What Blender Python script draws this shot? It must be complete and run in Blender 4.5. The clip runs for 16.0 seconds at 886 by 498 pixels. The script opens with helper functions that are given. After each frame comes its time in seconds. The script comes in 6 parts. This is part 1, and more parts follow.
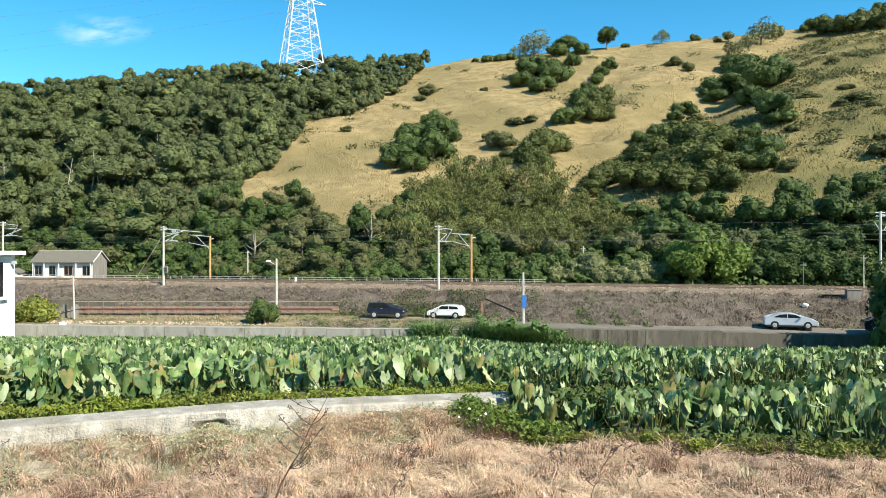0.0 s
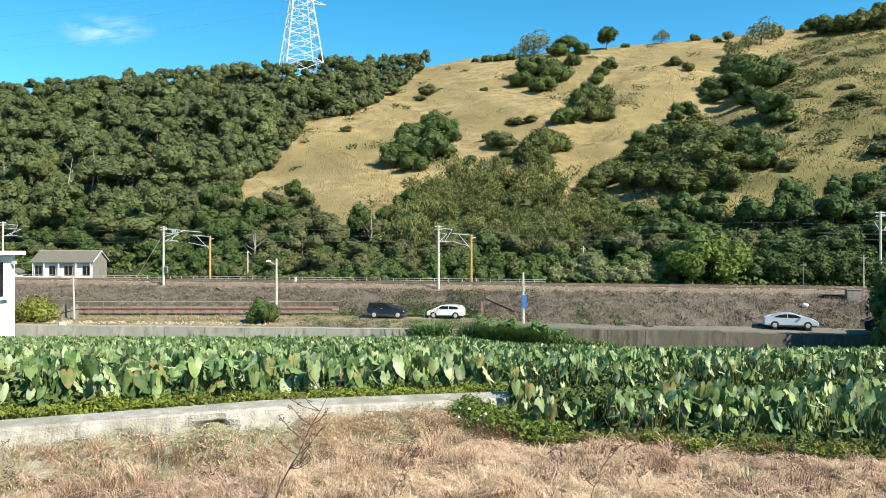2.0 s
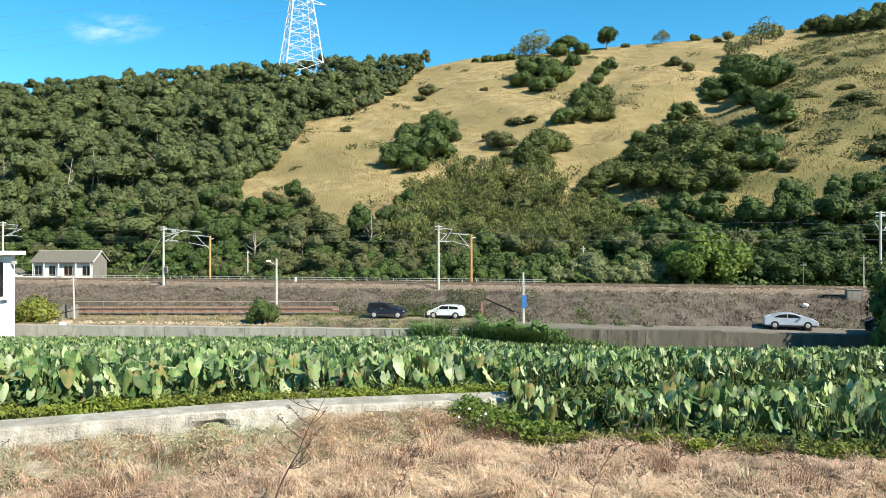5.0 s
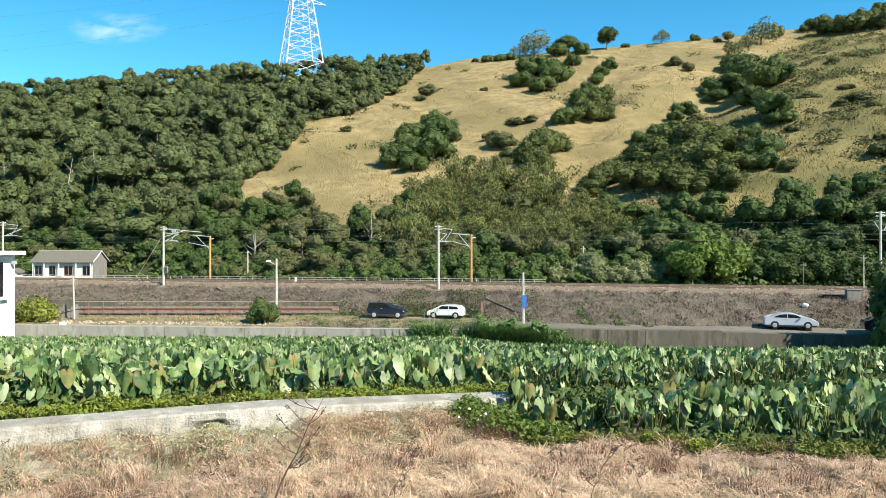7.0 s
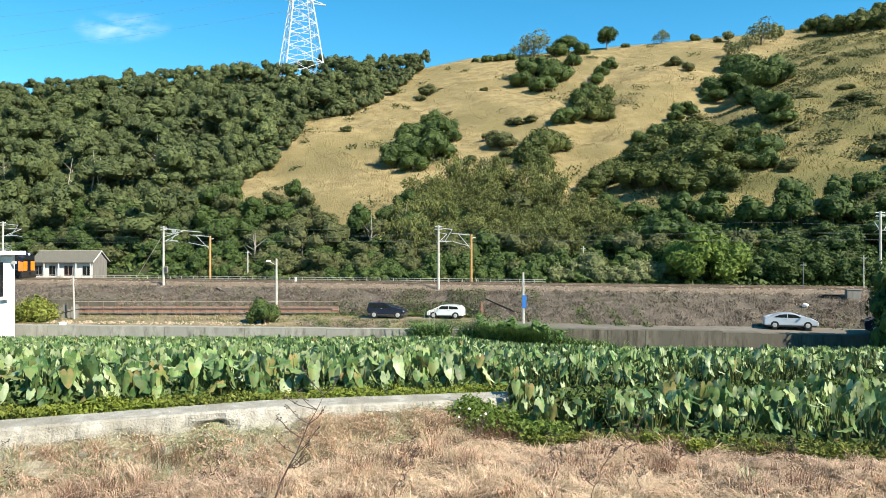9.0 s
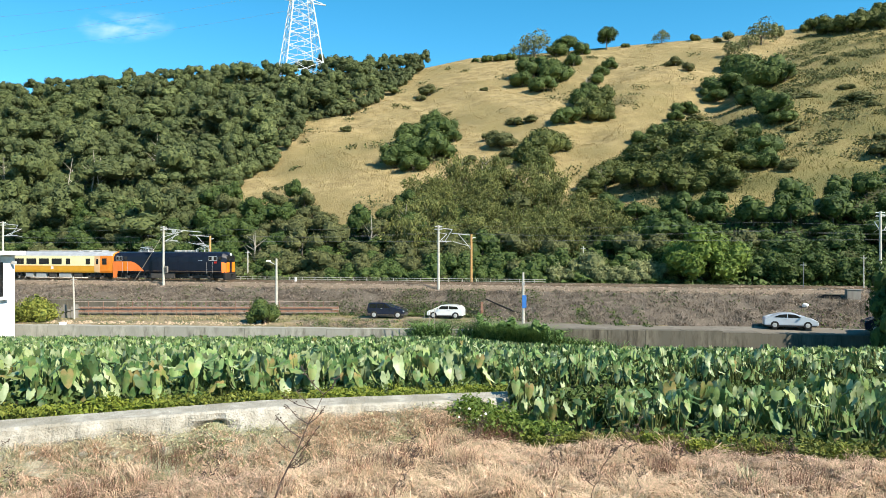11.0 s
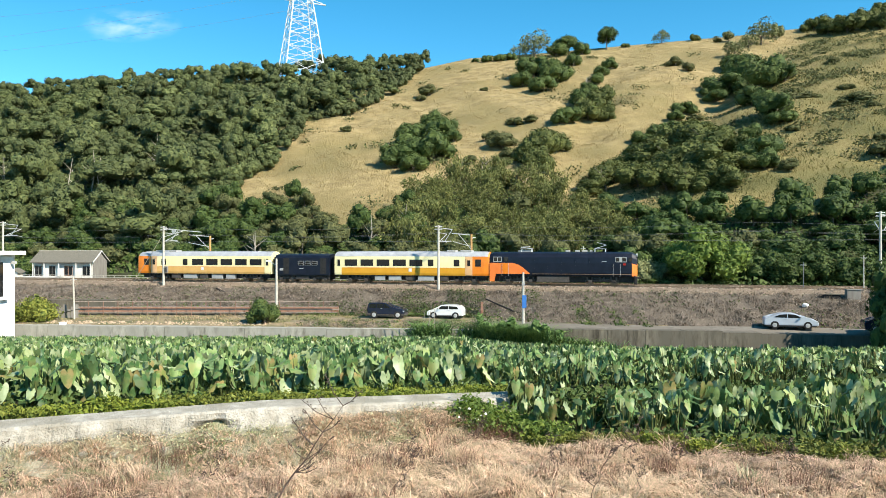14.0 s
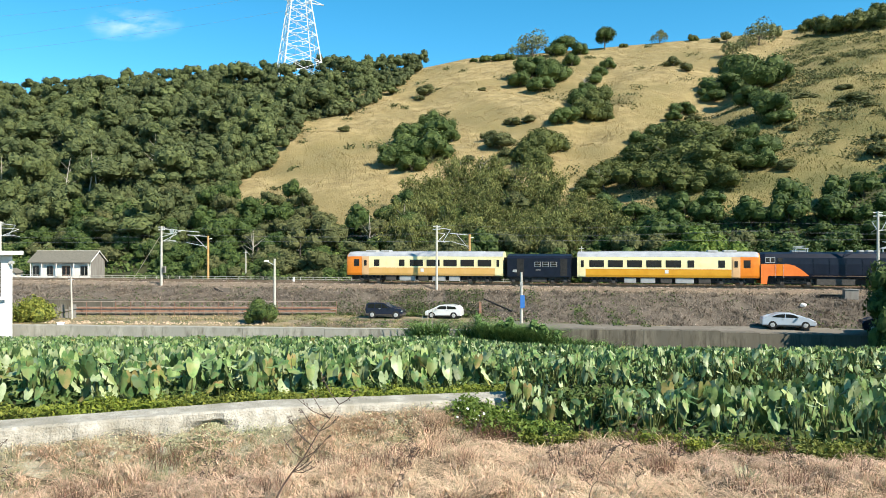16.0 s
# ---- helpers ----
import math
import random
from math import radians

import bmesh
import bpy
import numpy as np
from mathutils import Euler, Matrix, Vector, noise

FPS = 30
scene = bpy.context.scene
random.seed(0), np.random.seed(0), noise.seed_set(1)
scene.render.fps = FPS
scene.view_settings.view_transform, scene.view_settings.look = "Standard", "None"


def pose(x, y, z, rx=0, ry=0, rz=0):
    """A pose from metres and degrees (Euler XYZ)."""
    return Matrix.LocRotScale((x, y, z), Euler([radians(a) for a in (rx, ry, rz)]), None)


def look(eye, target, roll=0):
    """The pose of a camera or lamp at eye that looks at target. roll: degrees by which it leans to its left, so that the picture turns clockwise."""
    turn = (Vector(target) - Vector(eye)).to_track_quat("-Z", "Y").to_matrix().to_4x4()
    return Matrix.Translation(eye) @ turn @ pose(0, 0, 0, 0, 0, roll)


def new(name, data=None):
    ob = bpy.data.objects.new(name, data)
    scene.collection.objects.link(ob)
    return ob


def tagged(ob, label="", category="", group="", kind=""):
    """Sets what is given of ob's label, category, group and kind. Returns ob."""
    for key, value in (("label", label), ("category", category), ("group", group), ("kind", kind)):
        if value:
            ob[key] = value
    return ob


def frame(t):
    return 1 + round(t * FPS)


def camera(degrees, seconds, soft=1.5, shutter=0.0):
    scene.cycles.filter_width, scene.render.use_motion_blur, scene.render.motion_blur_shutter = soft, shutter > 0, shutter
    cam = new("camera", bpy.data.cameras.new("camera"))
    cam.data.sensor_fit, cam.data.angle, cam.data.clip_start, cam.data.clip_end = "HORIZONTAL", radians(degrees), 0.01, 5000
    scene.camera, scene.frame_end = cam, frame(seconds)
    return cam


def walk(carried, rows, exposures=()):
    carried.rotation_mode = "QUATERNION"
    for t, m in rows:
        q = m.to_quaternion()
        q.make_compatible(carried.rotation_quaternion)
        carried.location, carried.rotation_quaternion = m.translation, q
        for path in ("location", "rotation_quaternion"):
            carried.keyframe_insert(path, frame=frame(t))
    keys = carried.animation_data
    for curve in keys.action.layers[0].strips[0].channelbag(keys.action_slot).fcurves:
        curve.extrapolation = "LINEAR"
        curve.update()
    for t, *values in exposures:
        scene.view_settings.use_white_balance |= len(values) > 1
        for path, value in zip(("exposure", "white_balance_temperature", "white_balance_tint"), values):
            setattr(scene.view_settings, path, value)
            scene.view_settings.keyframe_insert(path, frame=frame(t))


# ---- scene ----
cam = camera(62.2, 16.0, soft=0.75)
EYE_Z = 7.7
walk(cam, [(t, pose(0, 0, EYE_Z, 90.13, 0, -a)) for t, a in
           ((0.0, 0.0), (14.4, 0.0), (15.0, 0.03), (15.6, 0.04), (16.0, 0.14))])

# ---- sky and sun ----
SUN_EL, SUN_AZ = radians(40), radians(130)
world = bpy.data.worlds.new("sky")
scene.world = world
world.use_nodes = True
wn = world.node_tree.nodes
sky = wn.new("ShaderNodeTexSky")
sky.sky_type, sky.sun_disc = "NISHITA", False
sky.sun_elevation, sky.sun_rotation = SUN_EL, SUN_AZ
sky.air_density, sky.dust_density, sky.ozone_density, sky.altitude = 1.0, 0.0, 2.0, 2500
wn["Background"].inputs["Strength"].default_value = 0.114
tone = wn.new("ShaderNodeHueSaturation")
tone.inputs["Saturation"].default_value, tone.inputs["Hue"].default_value = 1.35, 0.478
world.node_tree.links.new(sky.outputs[0], tone.inputs["Color"])
world.node_tree.links.new(tone.outputs[0], wn["Background"].inputs["Color"])
sun = new("sun", bpy.data.lights.new("sun", "SUN"))
sun.data.energy, sun.data.angle, sun.data.color = 5.0, radians(0.53), (1.0, 0.92, 0.77)
to_sun = Vector((math.sin(SUN_AZ) * math.cos(SUN_EL), math.cos(SUN_AZ) * math.cos(SUN_EL), math.sin(SUN_EL)))
sun.matrix_world = look(to_sun * 100, (0, 0, 0))
scene.view_settings.exposure = 1.02

rng = np.random.default_rng(7)


# ---- materials ----
def material(name, a, b, scale=3.0, rough=0.8, bump=0.3, metal=0.0, c=None, big=0.25, obj=0.0, island=0.0,
             translucent=0.0, stretch=(1, 1, 1), fine=6.0, dist=0.02, spec=0.3, coat=0.0):
    """Two tones at two scales with bump; c: a third tone in large patches; obj, island: variation piece by piece."""
    m = bpy.data.materials.new(name)
    m.use_nodes = True
    nt = m.node_tree
    N, L = nt.nodes, nt.links
    p = N["Principled BSDF"]
    tc = N.new("ShaderNodeTexCoord")
    mp = N.new("ShaderNodeMapping")
    mp.inputs["Scale"].default_value = stretch
    L.new(tc.outputs["Object"], mp.inputs["Vector"])
    n1 = N.new("ShaderNodeTexNoise")
    n1.inputs["Scale"].default_value, n1.inputs["Detail"].default_value = scale, 6
    n1.inputs["Roughness"].default_value = 0.65
    L.new(mp.outputs[0], n1.inputs["Vector"])
    r1 = N.new("ShaderNodeValToRGB")
    r1.color_ramp.elements[0].position, r1.color_ramp.elements[1].position = 0.32, 0.68
    r1.color_ramp.elements[0].color, r1.color_ramp.elements[1].color = (*a, 1), (*b, 1)
    L.new(n1.outputs["Fac"], r1.inputs["Fac"])
    out = r1.outputs["Color"]
    n2 = N.new("ShaderNodeTexNoise")
    n2.inputs["Scale"].default_value, n2.inputs["Detail"].default_value = scale * big, 4
    L.new(mp.outputs[0], n2.inputs["Vector"])
    if c is not None:
        r2 = N.new("ShaderNodeValToRGB")
        r2.color_ramp.elements[0].position, r2.color_ramp.elements[1].position = 0.42, 0.62
        L.new(n2.outputs["Fac"], r2.inputs["Fac"])
        mx = N.new("ShaderNodeMixRGB")
        mx.inputs["Color2"].default_value = (*c, 1)
        L.new(r2.outputs["Color"], mx.inputs["Fac"])
        L.new(out, mx.inputs["Color1"])
        out = mx.outputs["Color"]
    if obj or island:
        hs = N.new("ShaderNodeHueSaturation")
        src = N.new("ShaderNodeObjectInfo" if obj else "ShaderNodeNewGeometry")
        val = src.outputs["Random" if obj else "Random Per Island"]
        mr = N.new("ShaderNodeMapRange")
        k = obj or island
        mr.inputs["To Min"].default_value, mr.inputs["To Max"].default_value = 1 - k, 1 + k
        L.new(val, mr.inputs["Value"])
        L.new(mr.outputs[0], hs.inputs["Value"])
        mh = N.new("ShaderNodeMapRange")
        mh.inputs["To Min"].default_value, mh.inputs["To Max"].default_value = 0.5 + 0.05 * k, 0.5 - 0.05 * k
        L.new(val, mh.inputs["Value"])
        L.new(mh.outputs[0], hs.inputs["Hue"])
        L.new(out, hs.inputs["Color"])
        out = hs.outputs["Color"]
    L.new(out, p.inputs["Base Color"])
    p.inputs["Roughness"].default_value, p.inputs["Metallic"].default_value = rough, metal
    p.inputs["Specular IOR Level"].default_value, p.inputs["Coat Weight"].default_value = spec, coat
    if bump:
        n3 = N.new("ShaderNodeTexNoise")
        n3.inputs["Scale"].default_value, n3.inputs["Detail"].default_value = scale * fine, 5
        L.new(mp.outputs[0], n3.inputs["Vector"])
        bp = N.new("ShaderNodeBump")
        bp.inputs["Strength"].default_value, bp.inputs["Distance"].default_value = bump, dist
        L.new(n3.outputs["Fac"], bp.inputs["Height"])
        L.new(bp.outputs["Normal"], p.inputs["Normal"])
    if translucent:
        tr = N.new("ShaderNodeBsdfTranslucent")
        L.new(out, tr.inputs["Color"])
        ms = N.new("ShaderNodeMixShader")
        ms.inputs["Fac"].default_value = translucent
        L.new(p.outputs[0], ms.inputs[1])
        L.new(tr.outputs[0], ms.inputs[2])
        L.new(ms.outputs[0], N["Material Output"].inputs["Surface"])
    return m


def leaf_veins(m):
    """Raised side veins running out and down from the midrib of a leaf that hangs in its own xz plane."""
    N, L = m.node_tree.nodes, m.node_tree.links
    tc, sep = N.new("ShaderNodeTexCoord"), N.new("ShaderNodeSeparateXYZ")
    L.new(tc.outputs["Object"], sep.inputs[0])
    ab, ad, wv = N.new("ShaderNodeMath"), N.new("ShaderNodeMath"), N.new("ShaderNodeMath")
    ab.operation, ad.operation, wv.operation = "ABSOLUTE", "MULTIPLY_ADD", "PINGPONG"
    ad.inputs[1].default_value, wv.inputs[1].default_value = 0.75, 0.032
    L.new(sep.outputs[0], ab.inputs[0])
    L.new(ab.outputs[0], ad.inputs[0])
    L.new(sep.outputs[2], ad.inputs[2])
    L.new(ad.outputs[0], wv.inputs[0])
    bp = N.new("ShaderNodeBump")
    bp.inputs["Strength"].default_value, bp.inputs["Distance"].default_value = 0.14, 0.15
    L.new(wv.outputs[0], bp.inputs["Height"])
    L.new(bp.outputs["Normal"], N["Principled BSDF"].inputs["Normal"])
    return m


MAT = dict(
    soil=material("field_soil", (0.0415, 0.0332, 0.0208), (0.0747, 0.0664, 0.0332), 2.0, 0.95, 0.6, c=(0.0498, 0.0664, 0.0166), dist=0.05),
    straw_ground=material("straw_ground", (0.1, 0.072, 0.045), (0.24, 0.175, 0.11), 5.0, 0.95, 0.8, c=(0.1, 0.072, 0.045), dist=0.05),
    dirt=material("dirt_strip", (0.199, 0.149, 0.0913), (0.299, 0.232, 0.149), 1.5, 0.95, 0.6, c=(0.108, 0.108, 0.0498), dist=0.05),
    bank=material("bank_dead_weeds", (0.0415, 0.0332, 0.0249), (0.183, 0.145, 0.112), 0.8, 0.95, 1.0, c=(0.133, 0.108, 0.083), dist=0.12),
    ballast=material("ballast", (0.12, 0.09, 0.065), (0.36, 0.28, 0.2), 5.0, 0.95, 1.0, c=(0.24, 0.18, 0.13), dist=0.1),
    stones=material("ballast_stones", (0.1, 0.08, 0.06), (0.42, 0.33, 0.24), 0.9, 0.95, 0, island=0.45),
    hill=material("dry_hill_grass", (0.19, 0.143, 0.062), (0.39, 0.302, 0.147), 0.3, 0.95, 0.9, c=(0.22, 0.175, 0.075), big=0.16, fine=12, dist=0.5),
    forest_floor=material("forest_floor", (0.0249, 0.0291, 0.0124), (0.0498, 0.0539, 0.0208), 0.6, 0.95, 0.6),
    leaf_forest=material("forest_leaves", (0.033, 0.048, 0.013), (0.112, 0.133, 0.044), 0.16, 0.75, 0, c=(0.058, 0.072, 0.025), big=0.35, island=0.25, translucent=0.04),
    leaf_dark=material("dark_leaves", (0.025, 0.05, 0.009), (0.072, 0.106, 0.023), 0.4, 0.7, 0, island=0.4, translucent=0.14),
    leaf_bush=material("dense_bush_leaves", (0.035, 0.06, 0.012), (0.085, 0.12, 0.028), 0.4, 0.7, 0, island=0.3, translucent=0.12),
    leaf_mid=material("mid_green_leaves", (0.045, 0.06, 0.013), (0.105, 0.12, 0.03), 0.4, 0.75, 0, island=0.3, translucent=0.15),
    culm=material("bamboo_culm", (0.14, 0.135, 0.06), (0.26, 0.24, 0.13), 3, 0.6, 0),
    hill_green=material("greener_hill_grass", (0.17, 0.135, 0.05), (0.3, 0.245, 0.1), 0.3, 0.95, 0.9, c=(0.13, 0.12, 0.042), big=0.25, fine=12, dist=0.5),
    hill_blade_green=material("greener_grass_blades", (0.19, 0.155, 0.06), (0.32, 0.27, 0.115), 0.11, 0.9, 0, c=(0.16, 0.15, 0.055), island=0.2, translucent=0.35),
    leaf_hedge=material("hedge_leaves", (0.0415, 0.0706, 0.0149), (0.083, 0.124, 0.0291), 0.4, 0.7, 0, island=0.4, translucent=0.2),
    leaf_pale=material("pale_green_leaves", (0.1, 0.115, 0.045), (0.19, 0.205, 0.09), 0.6, 0.75, 0, island=0.35, translucent=0.15),
    rubble_ground=material("rubble_slope", (0.26, 0.24, 0.17), (0.52, 0.49, 0.38), 4.0, 0.95, 1.0, c=(0.24, 0.24, 0.12), big=0.4, dist=0.08),
    leaf_yellow=material("yellow_green_leaves", (0.11, 0.14, 0.02), (0.22, 0.235, 0.045), 0.6, 0.7, 0, island=0.4, translucent=0.2),
    leaf_bright=material("bright_leaves", (0.068, 0.114, 0.016), (0.155, 0.215, 0.038), 0.4, 0.65, 0, island=0.3, translucent=0.25),
    leaf_olive=material("olive_leaves", (0.06, 0.07, 0.023), (0.125, 0.13, 0.05), 0.4, 0.8, 0, island=0.35, translucent=0.2),
    leaf_bamboo=material("bamboo_leaves", (0.085, 0.1, 0.024), (0.18, 0.19, 0.06), 0.5, 0.8, 0, island=0.35, translucent=0.2),
    bark=material("bark", (0.083, 0.0706, 0.0539), (0.166, 0.141, 0.116), 3, 0.9, 0.6),
    dead_wood=material("dead_wood", (0.249, 0.216, 0.174), (0.349, 0.315, 0.266), 3, 0.9, 0.4),
    taro=material("taro_leaf", (0.055, 0.125, 0.034), (0.17, 0.27, 0.095), 3.0, 0.5, 0.15, c=(0.16, 0.215, 0.075), big=0.5, island=0.55, translucent=0.14, spec=0.4),
    taro_single=leaf_veins(material("taro_leaf_near", (0.056, 0.128, 0.034), (0.155, 0.245, 0.08), 6.0, 0.5, 0, c=(0.15, 0.185, 0.065), big=0.6, obj=0.5, translucent=0.12, spec=0.4)),
    # pale leaf undersides, with the sun's highlights put into the colour too
    taro_pale_lit=leaf_veins(material("pale_taro_leaf", (0.2, 0.26, 0.11), (0.34, 0.4, 0.22), 4.0, 0.5, 0, obj=0.25, translucent=0.15, spec=0.5)),
    taro_pale_lit_far=material("pale_taro_crop", (0.216, 0.266, 0.108), (0.349, 0.39, 0.216), 4.0, 0.5, 0.15, island=0.25, translucent=0.15, spec=0.5),
    taro_old_far=material("withered_taro_crop", (0.216, 0.158, 0.0581), (0.282, 0.249, 0.0996), 5.0, 0.7, 0.2, c=(0.133, 0.166, 0.0415), big=0.6, island=0.3, translucent=0.2),
    stem_pale=material("pale_dead_stems", (0.28, 0.235, 0.185), (0.44, 0.39, 0.32), 0.8, 0.9, 0, island=0.3),
    russet=material("russet_dead_weeds", (0.108, 0.0581, 0.0373), (0.216, 0.124, 0.083), 1.5, 0.9, 0, island=0.35),
    twig=material("dark_twigs", (0.0616, 0.0396, 0.0308), (0.123, 0.088, 0.0704), 6, 0.8, 0),
    taro_old=material("withered_taro_leaf", (0.232, 0.166, 0.0581), (0.282, 0.249, 0.0996), 5.0, 0.7, 0.2, c=(0.133, 0.166, 0.0415), big=0.6, obj=0.25, translucent=0.2),
    stalk=material("taro_stalk", (0.0498, 0.0706, 0.0166), (0.0996, 0.108, 0.0332), 4.0, 0.6, 0),
    weed=material("low_weeds", (0.108, 0.149, 0.0149), (0.216, 0.249, 0.0373), 1.2, 0.7, 0, c=(0.141, 0.158, 0.0332), island=0.35, translucent=0.25),
    weed_dry=material("wiry_dry_weeds", (0.31, 0.295, 0.18), (0.52, 0.48, 0.33), 1.5, 0.85, 0, c=(0.199, 0.224, 0.0996), island=0.3),
    verge=material("verge_grass", (0.249, 0.183, 0.0996), (0.382, 0.299, 0.166), 0.4, 0.9, 0, c=(0.199, 0.199, 0.083), island=0.3),
    reed=material("reed_leaves", (0.065, 0.13, 0.035), (0.15, 0.235, 0.07), 1.2, 0.7, 0, island=0.35, translucent=0.25),
    straw=material("dry_straw", (0.46, 0.32, 0.2), (0.76, 0.6, 0.41), 0.8, 0.8, 0, c=(0.52, 0.38, 0.26), island=0.5, translucent=0.15),
    tangle=material("grey_dead_tangle", (0.1, 0.08, 0.062), (0.36, 0.3, 0.24), 0.7, 0.9, 0, c=(0.17, 0.14, 0.11), island=0.45),
    dead_stem=material("dead_stems", (0.083, 0.0639, 0.0456), (0.315, 0.253, 0.195), 0.45, 0.9, 0, c=(0.199, 0.166, 0.133), island=0.35),
    hill_blade=material("hill_grass_blades", (0.24, 0.175, 0.075), (0.43, 0.335, 0.16), 0.11, 0.9, 0, c=(0.3, 0.235, 0.1), island=0.2, translucent=0.35),
    concrete=material("weathered_concrete", (0.26, 0.24, 0.2), (0.45, 0.425, 0.37), 3.5, 0.9, 1.0, c=(0.26, 0.24, 0.195), big=0.35, dist=0.04),
    wall_dark=material("stained_wall_concrete", (0.045, 0.038, 0.028), (0.17, 0.15, 0.115), 2.2, 0.9, 0.5, c=(0.1, 0.09, 0.07), stretch=(1, 1, 0.22)),
    wall_pale=material("pale_wall_concrete", (0.17, 0.16, 0.13), (0.42, 0.4, 0.34), 1.6, 0.9, 0.5, c=(0.28, 0.27, 0.23), stretch=(1, 1, 0.35)),
    asphalt=material("dusty_asphalt", (0.12, 0.106, 0.088), (0.21, 0.188, 0.155), 1.5, 0.9, 0.4, c=(0.15, 0.13, 0.105)),
    white=material("white_paint", (0.651, 0.642, 0.616), (0.722, 0.713, 0.695), 2, 0.7, 0.1),
    whitewash=material("whitewashed_wall", (0.528, 0.51, 0.475), (0.651, 0.634, 0.607), 1.2, 0.9, 0.2, c=(0.581, 0.554, 0.502)),
    rooftile=material("grey_roof_tiles", (0.1, 0.093, 0.074), (0.165, 0.152, 0.124), 4, 0.9, 0.5),
    weathered=material("weathered_boards", (0.166, 0.149, 0.129), (0.249, 0.232, 0.207), 2, 0.9, 0.3, stretch=(1, 1, 0.2)),
    glass=material("dark_glass", (0.0106, 0.0123, 0.0141), (0.0176, 0.0194, 0.022), 1, 0.08, 0, spec=0.6),
    pole=material("concrete_pole", (0.4, 0.375, 0.32), (0.52, 0.49, 0.43), 3, 0.85, 0.2),
    pole_orange=material("rust_orange_pole", (0.37, 0.202, 0.0748), (0.484, 0.29, 0.114), 3, 0.7, 0.1),
    steel=material("galvanised_steel", (0.44, 0.44, 0.44), (0.563, 0.563, 0.554), 4, 0.45, 0, metal=0.5),
    rail=material("rusty_rail", (0.183, 0.124, 0.083), (0.282, 0.207, 0.141), 5, 0.6, 0.1, metal=0.4),
    pylon=material("white_steel", (0.651, 0.651, 0.651), (0.722, 0.722, 0.722), 2, 0.5, 0),
    wire=material("wire", (0.141, 0.141, 0.15), (0.194, 0.194, 0.202), 2, 0.6, 0),
    fence_red=material("rusty_red_rail", (0.166, 0.083, 0.0581), (0.249, 0.149, 0.108), 2, 0.8, 0.1),
    rail_pale=material("faded_pink_rail", (0.3, 0.22, 0.18), (0.45, 0.37, 0.32), 2, 0.8, 0.1),
    brick_red=material("red_brick_ledge", (0.216, 0.0996, 0.0664), (0.315, 0.199, 0.141), 3, 0.9, 0.3),
    cream=material("cream_paint", (0.76, 0.66, 0.34), (0.82, 0.72, 0.42), 1.2, 0.35, 0.03, coat=0.3),
    ochre=material("orange_brown_paint", (0.6, 0.28, 0.018), (0.66, 0.33, 0.03), 1.2, 0.35, 0.03, coat=0.3),
    band_light=material("light_orange_paint", (0.651, 0.37, 0.106), (0.704, 0.422, 0.15), 1.2, 0.35, 0.03, coat=0.3),
    swoosh=material("red_orange_paint", (0.74, 0.17, 0.03), (0.8, 0.21, 0.045), 1.2, 0.35, 0.03, coat=0.3),
    salmon=material("faded_orange_paint", (0.634, 0.37, 0.176), (0.686, 0.44, 0.238), 1.2, 0.4, 0.03),
    orange=material("bright_orange_paint", (0.686, 0.176, 0.0106), (0.748, 0.229, 0.0176), 1.2, 0.35, 0.03, coat=0.3),
    roof_grey=material("grey_coach_roof", (0.27, 0.28, 0.3), (0.38, 0.39, 0.41), 1.2, 0.5, 0.05),
    navy=material("blue_black_paint", (0.004, 0.006, 0.013), (0.009, 0.012, 0.024), 1.2, 0.4, 0.03, spec=0.3),
    black=material("black_steel", (0.0132, 0.0123, 0.0114), (0.0308, 0.0282, 0.0264), 3, 0.6, 0.1),
    under=material("dusty_underframe", (0.044, 0.0396, 0.0352), (0.088, 0.0792, 0.0704), 3, 0.8, 0.2),
    box_grey=material("grey_equipment_box", (0.299, 0.299, 0.29), (0.405, 0.405, 0.396), 2, 0.6, 0.05),
    rubber=material("tyre_rubber", (0.0176, 0.0176, 0.0176), (0.0264, 0.0264, 0.0264), 5, 0.9, 0),
    car_silver=material("silver_car_paint", (0.48, 0.53, 0.6), (0.53, 0.58, 0.65), 1, 0.28, 0, metal=0.2, coat=0.6),
    car_white=material("white_car_paint", (0.669, 0.669, 0.66), (0.704, 0.704, 0.695), 1, 0.25, 0, coat=0.6),
    car_navy=material("dark_blue_car_paint", (0.012, 0.017, 0.034), (0.018, 0.024, 0.045), 1, 0.2, 0, coat=0.8),
    blue=material("blue_sign_paint", (0.0264, 0.123, 0.37), (0.044, 0.158, 0.44), 2, 0.5, 0),
    red=material("red_lamp_plastic", (0.352, 0.0176, 0.0132), (0.44, 0.0352, 0.0264), 2, 0.3, 0),
    rock=material("pale_rock", (0.249, 0.224, 0.166), (0.415, 0.382, 0.307), 2.5, 0.9, 0.8, c=(0.274, 0.266, 0.166), dist=0.06),
    moss=material("yellowish_moss", (0.2, 0.185, 0.09), (0.33, 0.3, 0.17), 4, 0.95, 0.8),
    cobble=material("tan_cobbles", (0.26, 0.19, 0.12), (0.46, 0.36, 0.25), 2, 0.9, 0.4, obj=0.25),
)


# ---- mesh helpers ----
def put(name, me, mat, parent=None, label="", m=None):
    ob = new(name, me)
    for k in (mat if isinstance(mat, (list, tuple)) else [mat]):
        if k and len(me.materials) < (len(mat) if isinstance(mat, (list, tuple)) else 1):
            me.materials.append(MAT[k])
    if parent is not None:
        ob.parent = parent
    if label:
        ob["label"] = label
    if m is not None:
        ob.matrix_basis = m
    return ob


